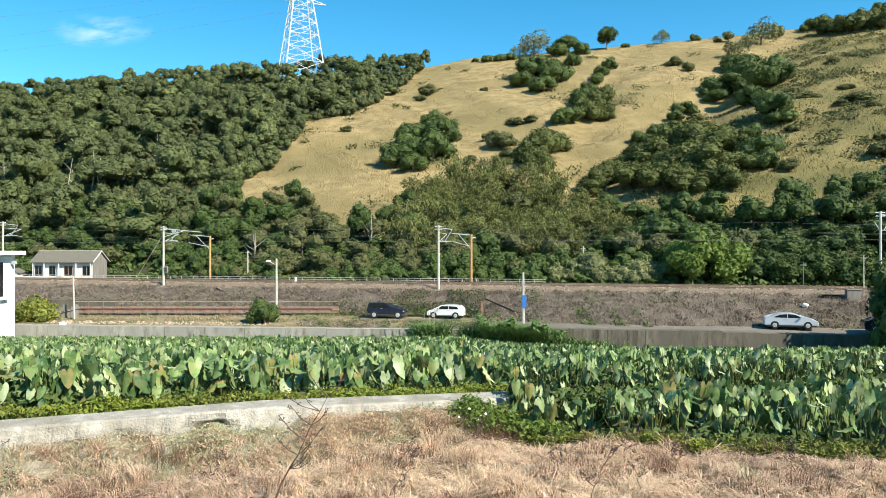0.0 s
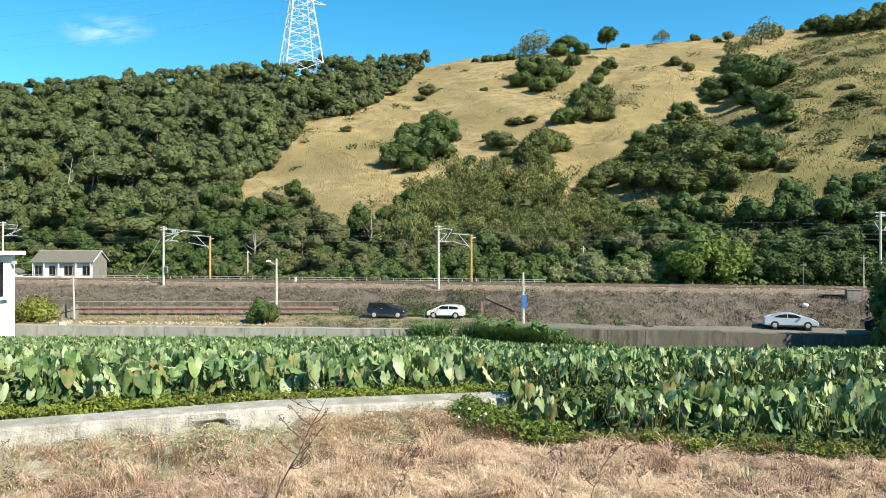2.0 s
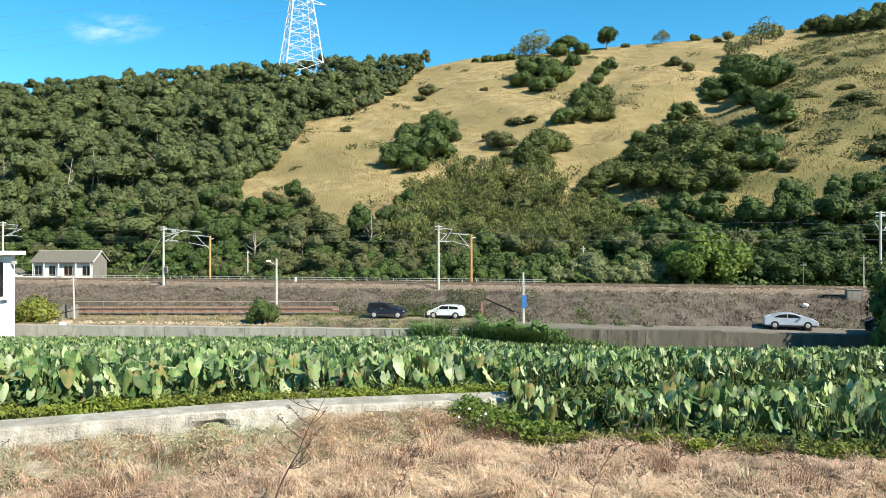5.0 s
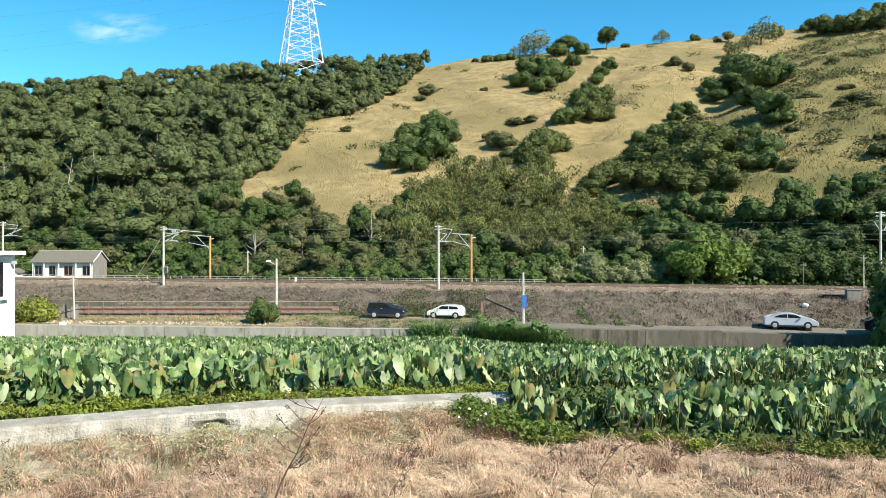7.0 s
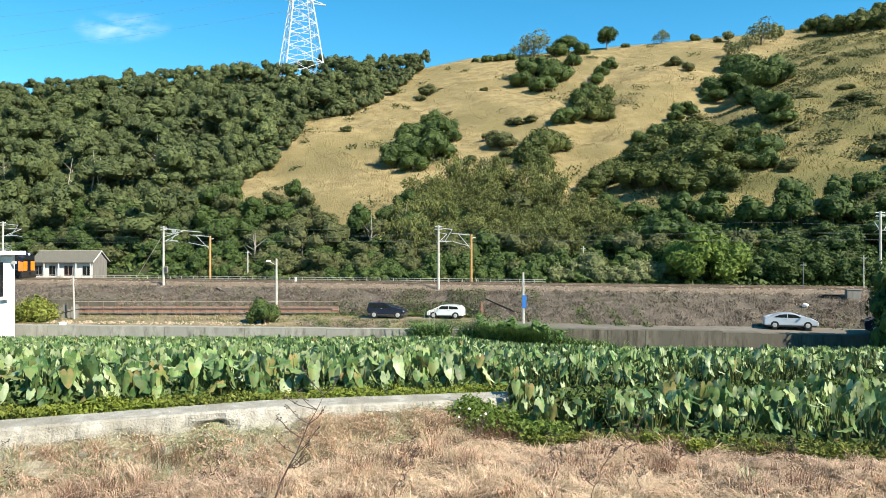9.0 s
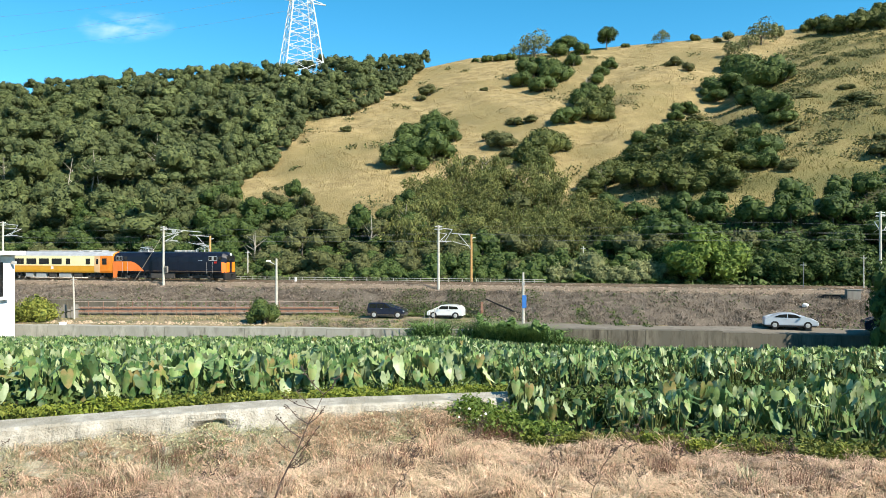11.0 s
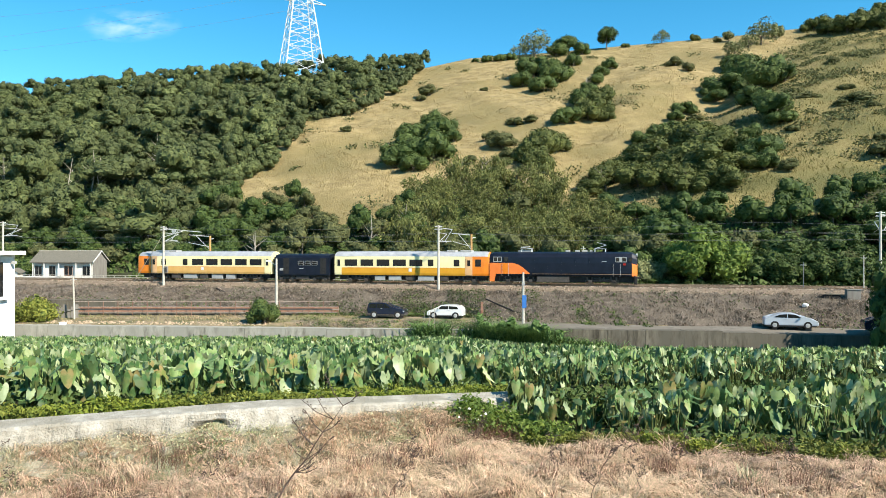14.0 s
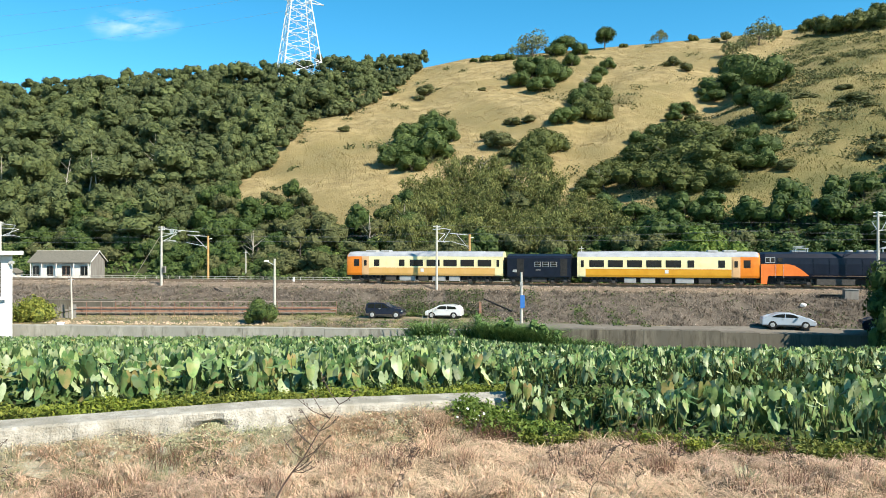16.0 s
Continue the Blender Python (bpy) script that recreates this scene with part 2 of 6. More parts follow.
def part(name, bm, mat, parent=None, label="", m=None, smooth=False):
    """Links a bmesh as one mesh object under a thing or a part."""
    me = bpy.data.meshes.new(name)
    bmesh.ops.recalc_face_normals(bm, faces=bm.faces[:])
    bm.to_mesh(me)
    bm.free()
    if smooth:
        for f in me.polygons:
            f.use_smooth = True
    return put(name, me, mat, parent, label, m)


def quad_mesh(name, q, mats=None, smooth=False):
    """A mesh of loose quads, q: (n, 4, 3), or of a shared-vertex pair (verts, faces)."""
    me = bpy.data.meshes.new(name)
    if isinstance(q, tuple):
        v, f = q
    else:
        v = q.reshape(-1, 3)
        f = np.arange(len(v)).reshape(-1, q.shape[1])
    n, k = f.shape
    me.vertices.add(len(v))
    me.vertices.foreach_set("co", np.ascontiguousarray(v, dtype=np.float32).ravel())
    me.loops.add(n * k)
    me.loops.foreach_set("vertex_index", np.ascontiguousarray(f, dtype=np.int32).ravel())
    me.polygons.add(n)
    me.polygons.foreach_set("loop_start", np.arange(0, n * k, k, dtype=np.int32))
    if mats is not None:
        me.polygons.foreach_set("material_index", np.ascontiguousarray(mats, dtype=np.int32))
    if smooth:
        me.polygons.foreach_set("use_smooth", np.ones(n, dtype=bool))
    me.update(calc_edges=True)
    me.validate()
    return me


def box(bm, x0, y0, z0, x1, y1, z1, bevel=0.0):
    r = bmesh.ops.create_cube(bm, size=1.0, matrix=Matrix.Translation(((x0 + x1) / 2, (y0 + y1) / 2, (z0 + z1) / 2))
                              @ Matrix.Diagonal((x1 - x0, y1 - y0, z1 - z0, 1)))
    if bevel:
        es = {e for v in r["verts"] for e in v.link_edges}
        bmesh.ops.bevel(bm, geom=list(es), offset=bevel, segments=2, affect="EDGES", profile=0.5)
    return bm


def rod(bm, a, b, r0, r1=None, n=6):
    """A tapered rod from a to b."""
    a, b = Vector(a), Vector(b)
    d = b - a
    if d.length < 1e-6:
        return bm
    bmesh.ops.create_cone(bm, cap_ends=True, segments=n, radius1=r0, radius2=r0 if r1 is None else r1, depth=d.length,
                          matrix=Matrix.Translation((a + b) / 2) @ d.to_track_quat("Z", "Y").to_matrix().to_4x4())
    return bm


def B(*args, **kw):
    return box(bmesh.new(), *args, **kw)


def R(*args, **kw):
    return rod(bmesh.new(), *args, **kw)


def prism(profile, y0, y1, bm=None):
    """A profile of (x, z) points drawn out along y."""
    bm = bm or bmesh.new()
    a = [bm.verts.new((x, y0, z)) for x, z in profile]
    b = [bm.verts.new((x, y1, z)) for x, z in profile]
    n = len(a)
    for i in range(n):
        bm.faces.new((a[i], a[(i + 1) % n], b[(i + 1) % n], b[i]))
    bm.faces.new(a[::-1])
    bm.faces.new(b)
    return bm


def empty(name, m, label, category, group="", kind=""):
    e = new(name)
    e.matrix_basis = m
    return tagged(e, label, category, group, kind)


# ---- the land ----
RIDGE_X = [-400, -255, -169, -111, -65, -40, -7, 10, 34, 68, 111, 141, 169, 262, 500]
RIDGE_Z = [50, 59, 65, 71, 73.6, 75.8, 77.3, 81, 82.7, 85.7, 89.5, 93, 96.7, 102, 104]
TRACK_Y, TRACK_K, RAIL_Z = 90.7, 0.25, 3.66
TURN = -math.degrees(math.atan(TRACK_K))


def wave(X, Y, s, seed=0.0):
    """Cheap smooth unevenness, about -1 to 1."""
    return (np.sin(X * s + seed) * np.cos(Y * s * 1.3 + 1.7 * seed) + 0.6 * np.sin(X * s * 2.3 + Y * s * 1.1 + seed * 3)
            + 0.4 * np.cos(Y * s * 3.1 - X * s * 1.9 + seed)) / 2


def track_y(X):
    return TRACK_Y - TRACK_K * np.clip(X, -300, 110)


def bank_foot(X):
    return np.where(X > 0, np.interp(X, [0, 3, 10, 22, 33, 60], [82.5, 81.6, 75.2, 72.0, 71.4, 62.5]), 82.5 - 0.12 * np.clip(X, -60, 0) - TRACK_K * np.clip(X + 60, -300, 0))


def wall_y(X):
    return 70 - 0.1 * np.clip(X, -80, 60)


def path_y(X):
    return 18.1 + 0.41 * np.clip(X, -14, 30)


def straw_edge(X):
    """Where the straw ends before the lower crop."""
    return 17.35 - 0.25 * np.clip(X, 0.0, 10.5) + 0.12 * np.sin(X * 2.1) + 0.08 * np.sin(X * 5.3)


def land(X, Y):
    """Height of the ground."""
    X, Y = np.asarray(X, float), np.asarray(Y, float)
    low = 3.3 - 0.1 * np.maximum(Y - 16, 0) + 0.05 * wave(X, Y, 1.1)
    low = low + np.where(Y < straw_edge(X) + 0.3, 0.09 * wave(X, Y, 0.9, 1) + 0.07 * wave(X, Y, 2.3, 2), 0)
    low = np.where(Y < 12, 3.3 + (12 - np.clip(Y, 2, 12)) * 0.27, low)
    up = 4.1 - 0.105 * np.maximum(Y - 17, -0.3) + 0.04 * wave(X, Y, 0.9)
    up = up - 1.1 * np.clip((X - 2) / 12, 0, 1) * np.clip((Y - 36) / 26, 0, 1)
    # rubble slope below the path
    d = path_y(X) - Y
    low = np.where((X < 2.2) & (Y > 9), np.maximum(low, 3.9 - 0.3 * np.clip((X - 0.2) / 2, 0, 1) - 0.34 * np.clip(d, 0, 3) + 0.08 * wave(X, Y, 2.1, 7) + 0.05 * wave(X, Y, 5, 8)), low)
    z = np.where(Y > path_y(X), up, low)
    yw, yf, yt = wall_y(X), bank_foot(X), track_y(X)
    road = 0.02 + 0.28 * np.clip((Y - yw) / 6, 0, 1) + 0.03 * wave(X, Y, 0.7)
    z = np.where(Y > yw + 0.8, road, z)
    top = yt - 2.6
    t = np.clip((Y - yf) / (top - yf), 0, 1)
    z = np.where(Y > yf, 0.3 + 2.95 * t + (0.16 * wave(X, Y, 1.0, 3) + 0.1 * wave(X, Y, 2.6, 4)) * np.sin(np.pi * t), z)
    z = np.where((Y > yt - 2.4) & (Y < yt + 6.6), 3.48, z)
    yb = yt + 15.3
    H = np.interp(X, RIDGE_X, RIDGE_Z)
    s = np.clip((Y - yb) / (280 - yb), 0, 1)
    hz = 3.2 + (H - 3.2) * s + np.sin(np.pi * s) * (1.3 * wave(X, Y, 0.09, 5) + 0.6 * wave(X, Y, 0.25, 6))
    # the two gullies
    for x0, k, deep, wide, rise in ((26 - 131 * 0.74, 0.74, 3.6, 13.0, 0.15), (38 - 186 * 0.3, 0.3, 1.6, 6.0, 0.0)):
        g = X - (x0 + k * Y)
        hz = hz + np.sin(np.pi * s) * (rise * np.clip(g, 0, 50) - deep * np.exp(-(g / wide) ** 2))
    z = np.where(Y > yb, hz, z)
    z = np.where(Y > 280, H - (Y - 280) * 0.3, z)
    return np.where(Y > 280, np.maximum(z, 15), z)


FOREST_Y = [105, 152, 175, 207, 217, 280, 300]
FOREST_X = [-47, -47, -41, -38, -24, -6, -4]
LOW_X = [-200, -58, -47, -27, -21, -12.3, -8.7, -4.4, 5, 13, 22, 26, 35, 43, 46, 56, 65, 73, 200]
LOW_Y = [157, 157, 151, 146, 134, 128.7, 135, 145, 147, 149, 135, 127, 122, 123, 116, 112, 118, 121, 122]


def woods(X, Y):
    return (X < np.interp(Y, FOREST_Y, FOREST_X)) | (Y < np.interp(X, LOW_X, LOW_Y))


def green_side(X, Y):
    """Above zero on the greener slope beyond the wide gully."""
    return X - (0.74 * Y - 66) + 5 * wave(X, Y, 0.12, 2) + 5 * wave(X, Y, 0.5, 6) - 9 * (Y < 150)


def build_ground():
    xs = np.unique(np.concatenate([np.arange(-60, 60.1, 1.0), np.arange(-200, 200.1, 4), np.arange(-1600, 1601, 100)]))
    ys = np.unique(np.concatenate([np.arange(8, 30, 0.3), np.arange(30, 112, 0.8), np.arange(112, 284, 2.0),
                                   np.arange(-60, 8, 4), np.arange(284, 700, 30), np.arange(700, 3001, 300)]))
    X, Y = np.meshgrid(xs, ys)
    Z = land(X, Y)
    v = np.stack([X, Y, Z], -1).reshape(-1, 3)
    nx = len(xs)
    i = (np.arange(len(ys) - 1)[:, None] * nx + np.arange(nx - 1)[None]).reshape(-1)
    f = np.stack([i, i + 1, i + nx + 1, i + nx], -1)
    c = v[f].mean(1)
    x, y = c[:, 0], c[:, 1]
    k = np.full(len(f), 1)
    k[y > path_y(x) + 0.9] = 0
    k[(x > 2) & (y > straw_edge(x) + 0.2)] = 0
    k[(x > 0.3) & (y < straw_edge(x) + 0.2)] = 1
    k[(x < 2.0) & (y < path_y(x)) & (y > path_y(x) - 1.5 - 0.4 * wave(x, y, 1.9, 3))] = 7
    k[y > wall_y(x) + 0.8] = 2
    k[y > bank_foot(x)] = 3
    k[y > track_y(x) - 3.2] = 4
    k[y > track_y(x) + 8] = 6
    k[(y > track_y(x) + 15) & ~woods(x + 9, y)] = 5
    k[(y > track_y(x) + 15) & ~woods(x, y + 3)] = 5
    k[(k == 5) & (green_side(x, y) > 0)] = 8
    me = quad_mesh("ground", (v, f), k, smooth=True)
    g = put("ground", me, ["soil", "straw_ground", "dirt", "bank", "ballast", "hill", "forest_floor", "rubble_ground", "hill_green"])
    tagged(g, "sloping field, railway bank and dry grass hillside", "ground", kind="structure")


build_ground()


def along(u, off=0.0, z=0.0):
    """A pose on the line: u metres along it, off metres towards the hill."""
    c, s = math.cos(radians(TURN)), math.sin(radians(TURN))
    return pose(u * c - off * s, TRACK_Y + u * s + off * c, z, 0, 0, TURN)


# ---- foliage ----
def leaf_quads(pos, nrm, size, spread=0.8, aspect=0.6, three=False):
    """Diamond leaves at pos, facing about nrm."""
    n = len(pos)
    nr = nrm + rng.normal(0, spread, (n, 3))
    nr /= np.linalg.norm(nr, axis=1, keepdims=True) + 1e-9
    up = rng.normal(0, 1, (n, 3))
    a = np.cross(nr, up)
    a /= np.linalg.norm(a, axis=1, keepdims=True) + 1e-9
    b = np.cross(nr, a)
    s = (size * rng.uniform(0.6, 1.4, n))[:, None]
    a, b = a * s, b * s * aspect
    if three:
        return np.stack([pos - a + b, pos + 1.1 * a, pos - a - b], 1)
    return np.stack([pos - a, pos + b - 0.1 * a, pos + a, pos - b - 0.1 * a], 1)


def ico_triangles(sub):
    bm = bmesh.new()
    bmesh.ops.create_icosphere(bm, subdivisions=sub, radius=1.0)
    q = np.array([[v.co[:] for v in f.verts] for f in bm.faces])
    bm.free()
    return q


ICO, ICO2 = ico_triangles(1), ico_triangles(2)


def crown(n, rad, leaf, blobs=9, flat=0.75, spread=0.55, inner=0.3, reach=(0.35, 0.72), bulk=(0.32, 0.5), core=0.8):
    """A crown of leaves: blobs on an uneven ellipsoid, centred on z = 0, with radius rad."""
    d = rng.normal(0, 1, (blobs, 3))
    d[:, 2] = np.abs(d[:, 2]) * 0.9 - 0.25
    d /= np.linalg.norm(d, axis=1, keepdims=True)
    c = d * rng.uniform(*reach, (blobs, 1)) * rad
    r = rng.uniform(*bulk, blobs) * rad
    which = rng.choice(blobs, n, p=r ** 2 / (r ** 2).sum())
    e = rng.normal(0, 1, (n, 3))
    e[:, 2] += 0.3
    e /= np.linalg.norm(e, axis=1, keepdims=True)
    t = np.where(rng.random(n) < inner, rng.uniform(0.6, 0.95, n), rng.uniform(0.9, 1.1, n))
    pos = c[which] + e * (r[which] * t)[:, None]
    out = [leaf_quads(pos, e, leaf * 1.15, spread, 0.75, True)]
    # leafy lumps inside, uneven, so that no light shows through
    for j in range(blobs if core else 0):
        w = ICO2.reshape(-1, 3)
        k = 1 + 0.16 * np.sin(w[:, :1] * 5 + j) * np.cos(w[:, 1:2] * 6 + 2 * j) + 0.1 * np.sin(w[:, 2:] * 9 + j)
        out.append((w * k * r[j] * core + c[j]).reshape(-1, 3, 3))
    return np.concatenate(out) * np.array([1, 1, flat])


def scatter(templates, places):
    """Joins turned and scaled copies of templates; places: rows of x, y, z, size."""
    out = []
    for x, y, z, s in places:
        q = templates[rng.integers(len(templates))]
        a = rng.uniform(0, 6.283)
        ca, sa = np.cos(a) * s, np.sin(a) * s
        w = np.empty_like(q)
        w[..., 0] = q[..., 0] * ca - q[..., 1] * sa + x
        w[..., 1] = q[..., 0] * sa + q[..., 1] * ca + y
        w[..., 2] = q[..., 2] * s * rng.uniform(0.85, 1.2) + z
        out.append(w)
    return np.concatenate(out)


def spots(n, x0, x1, y0, y1, gap):
    """Up to n places no nearer than gap to one another."""
    cell, got = {}, []
    for x, y in zip(rng.uniform(x0, x1, n), rng.uniform(y0, y1, n)):
        i, j = int(x // gap), int(y // gap)
        if all((x - a) ** 2 + (y - b) ** 2 > gap * gap for di in (-1, 0, 1) for dj in (-1, 0, 1) for a, b in cell.get((i + di, j + dj), ())):
            cell.setdefault((i, j), []).append((x, y))
            got.append((x, y))
    return np.array(got)


def build_forest():
    temp = [crown(700, 1.0, 0.05, int(rng.integers(7, 12)), rng.uniform(0.7, 1.15), spread=0.45, inner=0.1, reach=(0.3, 0.7), bulk=(0.26, 0.46), core=0.82) * np.array([rng.uniform(0.85, 1.25), 1, 1]) for _ in range(16)]
    p = spots(16000, -215, 0, 118, 284, 4.2)
    p = p[(p[:, 0] < np.interp(p[:, 1], FOREST_Y, FOREST_X) - 1.0) & (p[:, 0] > -0.72 * p[:, 1] - 12) & (p[:, 1] > track_y(p[:, 0]) + 24)]
    z = land(p[:, 0], p[:, 1])
    clear = ((p[:, 0] + 52) ** 2 + (p[:, 1] - 270) ** 2 > 49) & ~((np.abs(p[:, 0] + 51.5) < 7) & (p[:, 1] > 262) & (p[:, 1] < 272))
    p, z = p[clear], z[clear]
    s = 2.5 + 2.8 * rng.random(len(p)) ** 2 + 0.4 * wave(p[:, 0], p[:, 1], 0.07, 2)
    s = np.where(p[:, 1] > 262, np.minimum(s, 3.4), s)
    lift = np.where(p[:, 1] > 255, rng.uniform(0.95, 1.4, len(p)), rng.uniform(0.45, 1.4, len(p)))
    rows = np.column_stack([p, z + s * lift, s])
    # young growth along the forest's edge
    y = np.arange(124, 280, 1.3)
    x = np.interp(y, FOREST_Y, FOREST_X) + rng.normal(-1.2, 1.3, len(y))
    s = rng.uniform(1.5, 2.9, len(y))
    rows = np.concatenate([rows, np.column_stack([x, y, land(x, y) + 0.6 * s, s])])
    # leafy floor between the crowns
    n = 45000
    y = 118 + 164 * rng.random(n) ** 0.8
    x = rng.uniform(-0.72, 0.0, n) * y
    ok = (x < np.interp(y, FOREST_Y, FOREST_X) - 0.5) & (y > track_y(x) + 22)
    x, y = x[ok], y[ok]
    pos = np.column_stack([x, y, land(x, y) + 2.4 * rng.random(len(x)) * (0.6 + 0.5 * wave(x, y, 0.5, 3))])
    q = leaf_quads(pos, np.tile([0.3, -0.5, 0.8], (len(x), 1)), 0.48, 0.6, 0.75, True)
    tagged(put("forest_undergrowth", quad_mesh("forest_undergrowth", q), "leaf_forest"), "dark green shrubs between the forest trees", "undergrowth", kind="stuff")
    me = quad_mesh("hillside_forest", scatter(temp, rows))
    tagged(put("hillside_forest", me, "leaf_forest"), "dense dark green broadleaf forest covering the hillside", "forest", kind="stuff")


def branchy(bm, base, top, r, n=4, reach=1.0):
    """A tapered trunk with limbs."""
    base, top = Vector(base), Vector(top)
    mid = base.lerp(top, 0.5) + Vector(rng.normal(0, 0.06, 3)) * (top - base).length
    rod(bm, base, mid, r, r * 0.7, 6)
    rod(bm, mid, top, r * 0.7, r * 0.25, 6)
    for _ in range(n):
        a = rng.uniform(0, 6.283)
        s = base.lerp(top, rng.uniform(0.3, 0.75))
        e = s + Vector((math.cos(a), math.sin(a), rng.uniform(0.5, 1.0))) * reach * rng.uniform(0.5, 1.0)
        rod(bm, s, e, r * 0.4, r * 0.1, 5)
    return bm


TREES = {}


def tree_model(kind, mat, n, leaf, flat, trunk, blobs=11, spread=0.5, core=0.8, **form):
    """A tree one unit in crown radius, on its own base, kept for copies."""
    models = []
    for _ in range(3):
        bm = branchy(bmesh.new(), (0, 0, -0.15), (0, 0, trunk + 0.5 * flat), 0.06, 5, 0.7)
        tm = bpy.data.meshes.new("trunk")
        bm.to_mesh(tm)
        bm.free()
        tm.materials.append(MAT["bark"])
        q = crown(n, 1.0, leaf, blobs, flat, spread=spread, core=core, **form)
        q[..., 2] += trunk + 0.35 * flat
        cm = quad_mesh("crown", q)
        cm.materials.append(MAT[mat])
        models.append((tm, cm))
    TREES[kind] = models


def plant_tree(name, kind, x, y, size, label, category="tree", group="", sink=0.0, sz=1.0):
    tm, cm = TREES[kind][int(rng.integers(3))]
    e = empty(name, pose(x, y, float(land(x, y)) - sink, 0, 0, rng.uniform(0, 360)) @ Matrix.Diagonal((size, size, size * sz, 1)), label, category, group)
    put(tm.name.split(".")[0], tm, None, e)
    leafage = put(cm.name.split(".")[0], cm, None, e)
    if kind == "bamboo":
        for o in e.children:
            tagged(o, kind="stuff")
        tagged(leafage, "hanging narrow olive bamboo leaves")
    return e


tree_model("dark", "leaf_dark", 1200, 0.052, 0.85, 0.55, 12, 0.35)
tree_model("round", "leaf_bright", 9000, 0.034, 0.85, 0.45, 40, 0.45, 0.72, reach=(0.5, 0.85), bulk=(0.2, 0.34), inner=0.12)
tree_model("spread", "leaf_dark", 4200, 0.04, 0.85, 0.5, 26, 0.45, 0.66, reach=(0.4, 0.82), bulk=(0.22, 0.38), inner=0.15)
tree_model("pale", "leaf_pale", 1500, 0.05, 0.9, 0.35, 14, 0.6)
tree_model("yellow", "leaf_yellow", 2600, 0.045, 0.8, 0.12, 16, 0.55, 0.6)
tree_model("olive", "leaf_olive", 1200, 0.052, 0.85, 0.55, 11, 0.4)
tree_model("hedge", "leaf_hedge", 1100, 0.055, 0.85, 0.3, 12, 0.4)
tree_model("bush", "leaf_bush", 2800, 0.04, 0.85, 0.15, 14, 0.35)
tree_model("bush_mid", "leaf_mid", 2800, 0.04, 0.85, 0.2, 14, 0.45)
tree_model("bush_olive", "leaf_olive", 1300, 0.05, 0.7, 0.15, 11, 0.45)
tree_model("sparse", "leaf_pale", 1000, 0.05, 0.8, 0.35, 12, 0.9, 0.0)


def bamboo_model():
    """Clumps of arching culms with hanging narrow leaves, one unit in radius."""
    models = []
    for _ in range(3):
        bm, leaves = bmesh.new(), []
        for _ in range(26):
            a, h, out = rng.uniform(0, 6.283), rng.uniform(1.5, 2.7), rng.uniform(0.3, 1.15)
            base = np.array([0.35 * rng.normal(), 0.35 * rng.normal(), -0.1])
            t = np.linspace(0, 1, 6)[:, None]
            pts = base + np.array([math.cos(a), math.sin(a), 0]) * out * t ** 2.4 + np.array([0, 0, h]) * (t - 0.28 * t ** 4)
            for p0, p1, r in zip(pts, pts[1:], (0.018, 0.016, 0.013, 0.01, 0.007)):
                rod(bm, p0, p1, r, r * 0.8, 4)
            u = rng.uniform(0.22, 1.0, 74) ** 0.8
            c = base + np.array([math.cos(a), math.sin(a), 0]) * out * u[:, None] ** 2.4 + np.array([0, 0, h]) * (u - 0.28 * u ** 4)[:, None]
            c = c + rng.normal(0, 0.11, c.shape)
            d = rng.normal(0, 0.5, c.shape) + np.array([math.cos(a) * 0.6, math.sin(a) * 0.6, -0.75])
            d /= np.linalg.norm(d, axis=1, keepdims=True)
            w = np.cross(d, rng.normal(0, 1, c.shape))
            w *= 0.034 / (np.linalg.norm(w, axis=1, keepdims=True) + 1e-6)
            L = rng.uniform(0.12, 0.26, (len(c), 1))
            leaves.append(np.stack([c - w, c + w, c + d * L], 1))
        tm = bpy.data.meshes.new("stem")
        bm.to_mesh(tm)
        bm.free()
        tm.materials.append(MAT["culm"])
        cm = quad_mesh("foliage", np.concatenate(leaves))
        cm.materials.append(MAT["leaf_bamboo"])
        models.append((tm, cm))
    TREES["bamboo"] = models


bamboo_model()


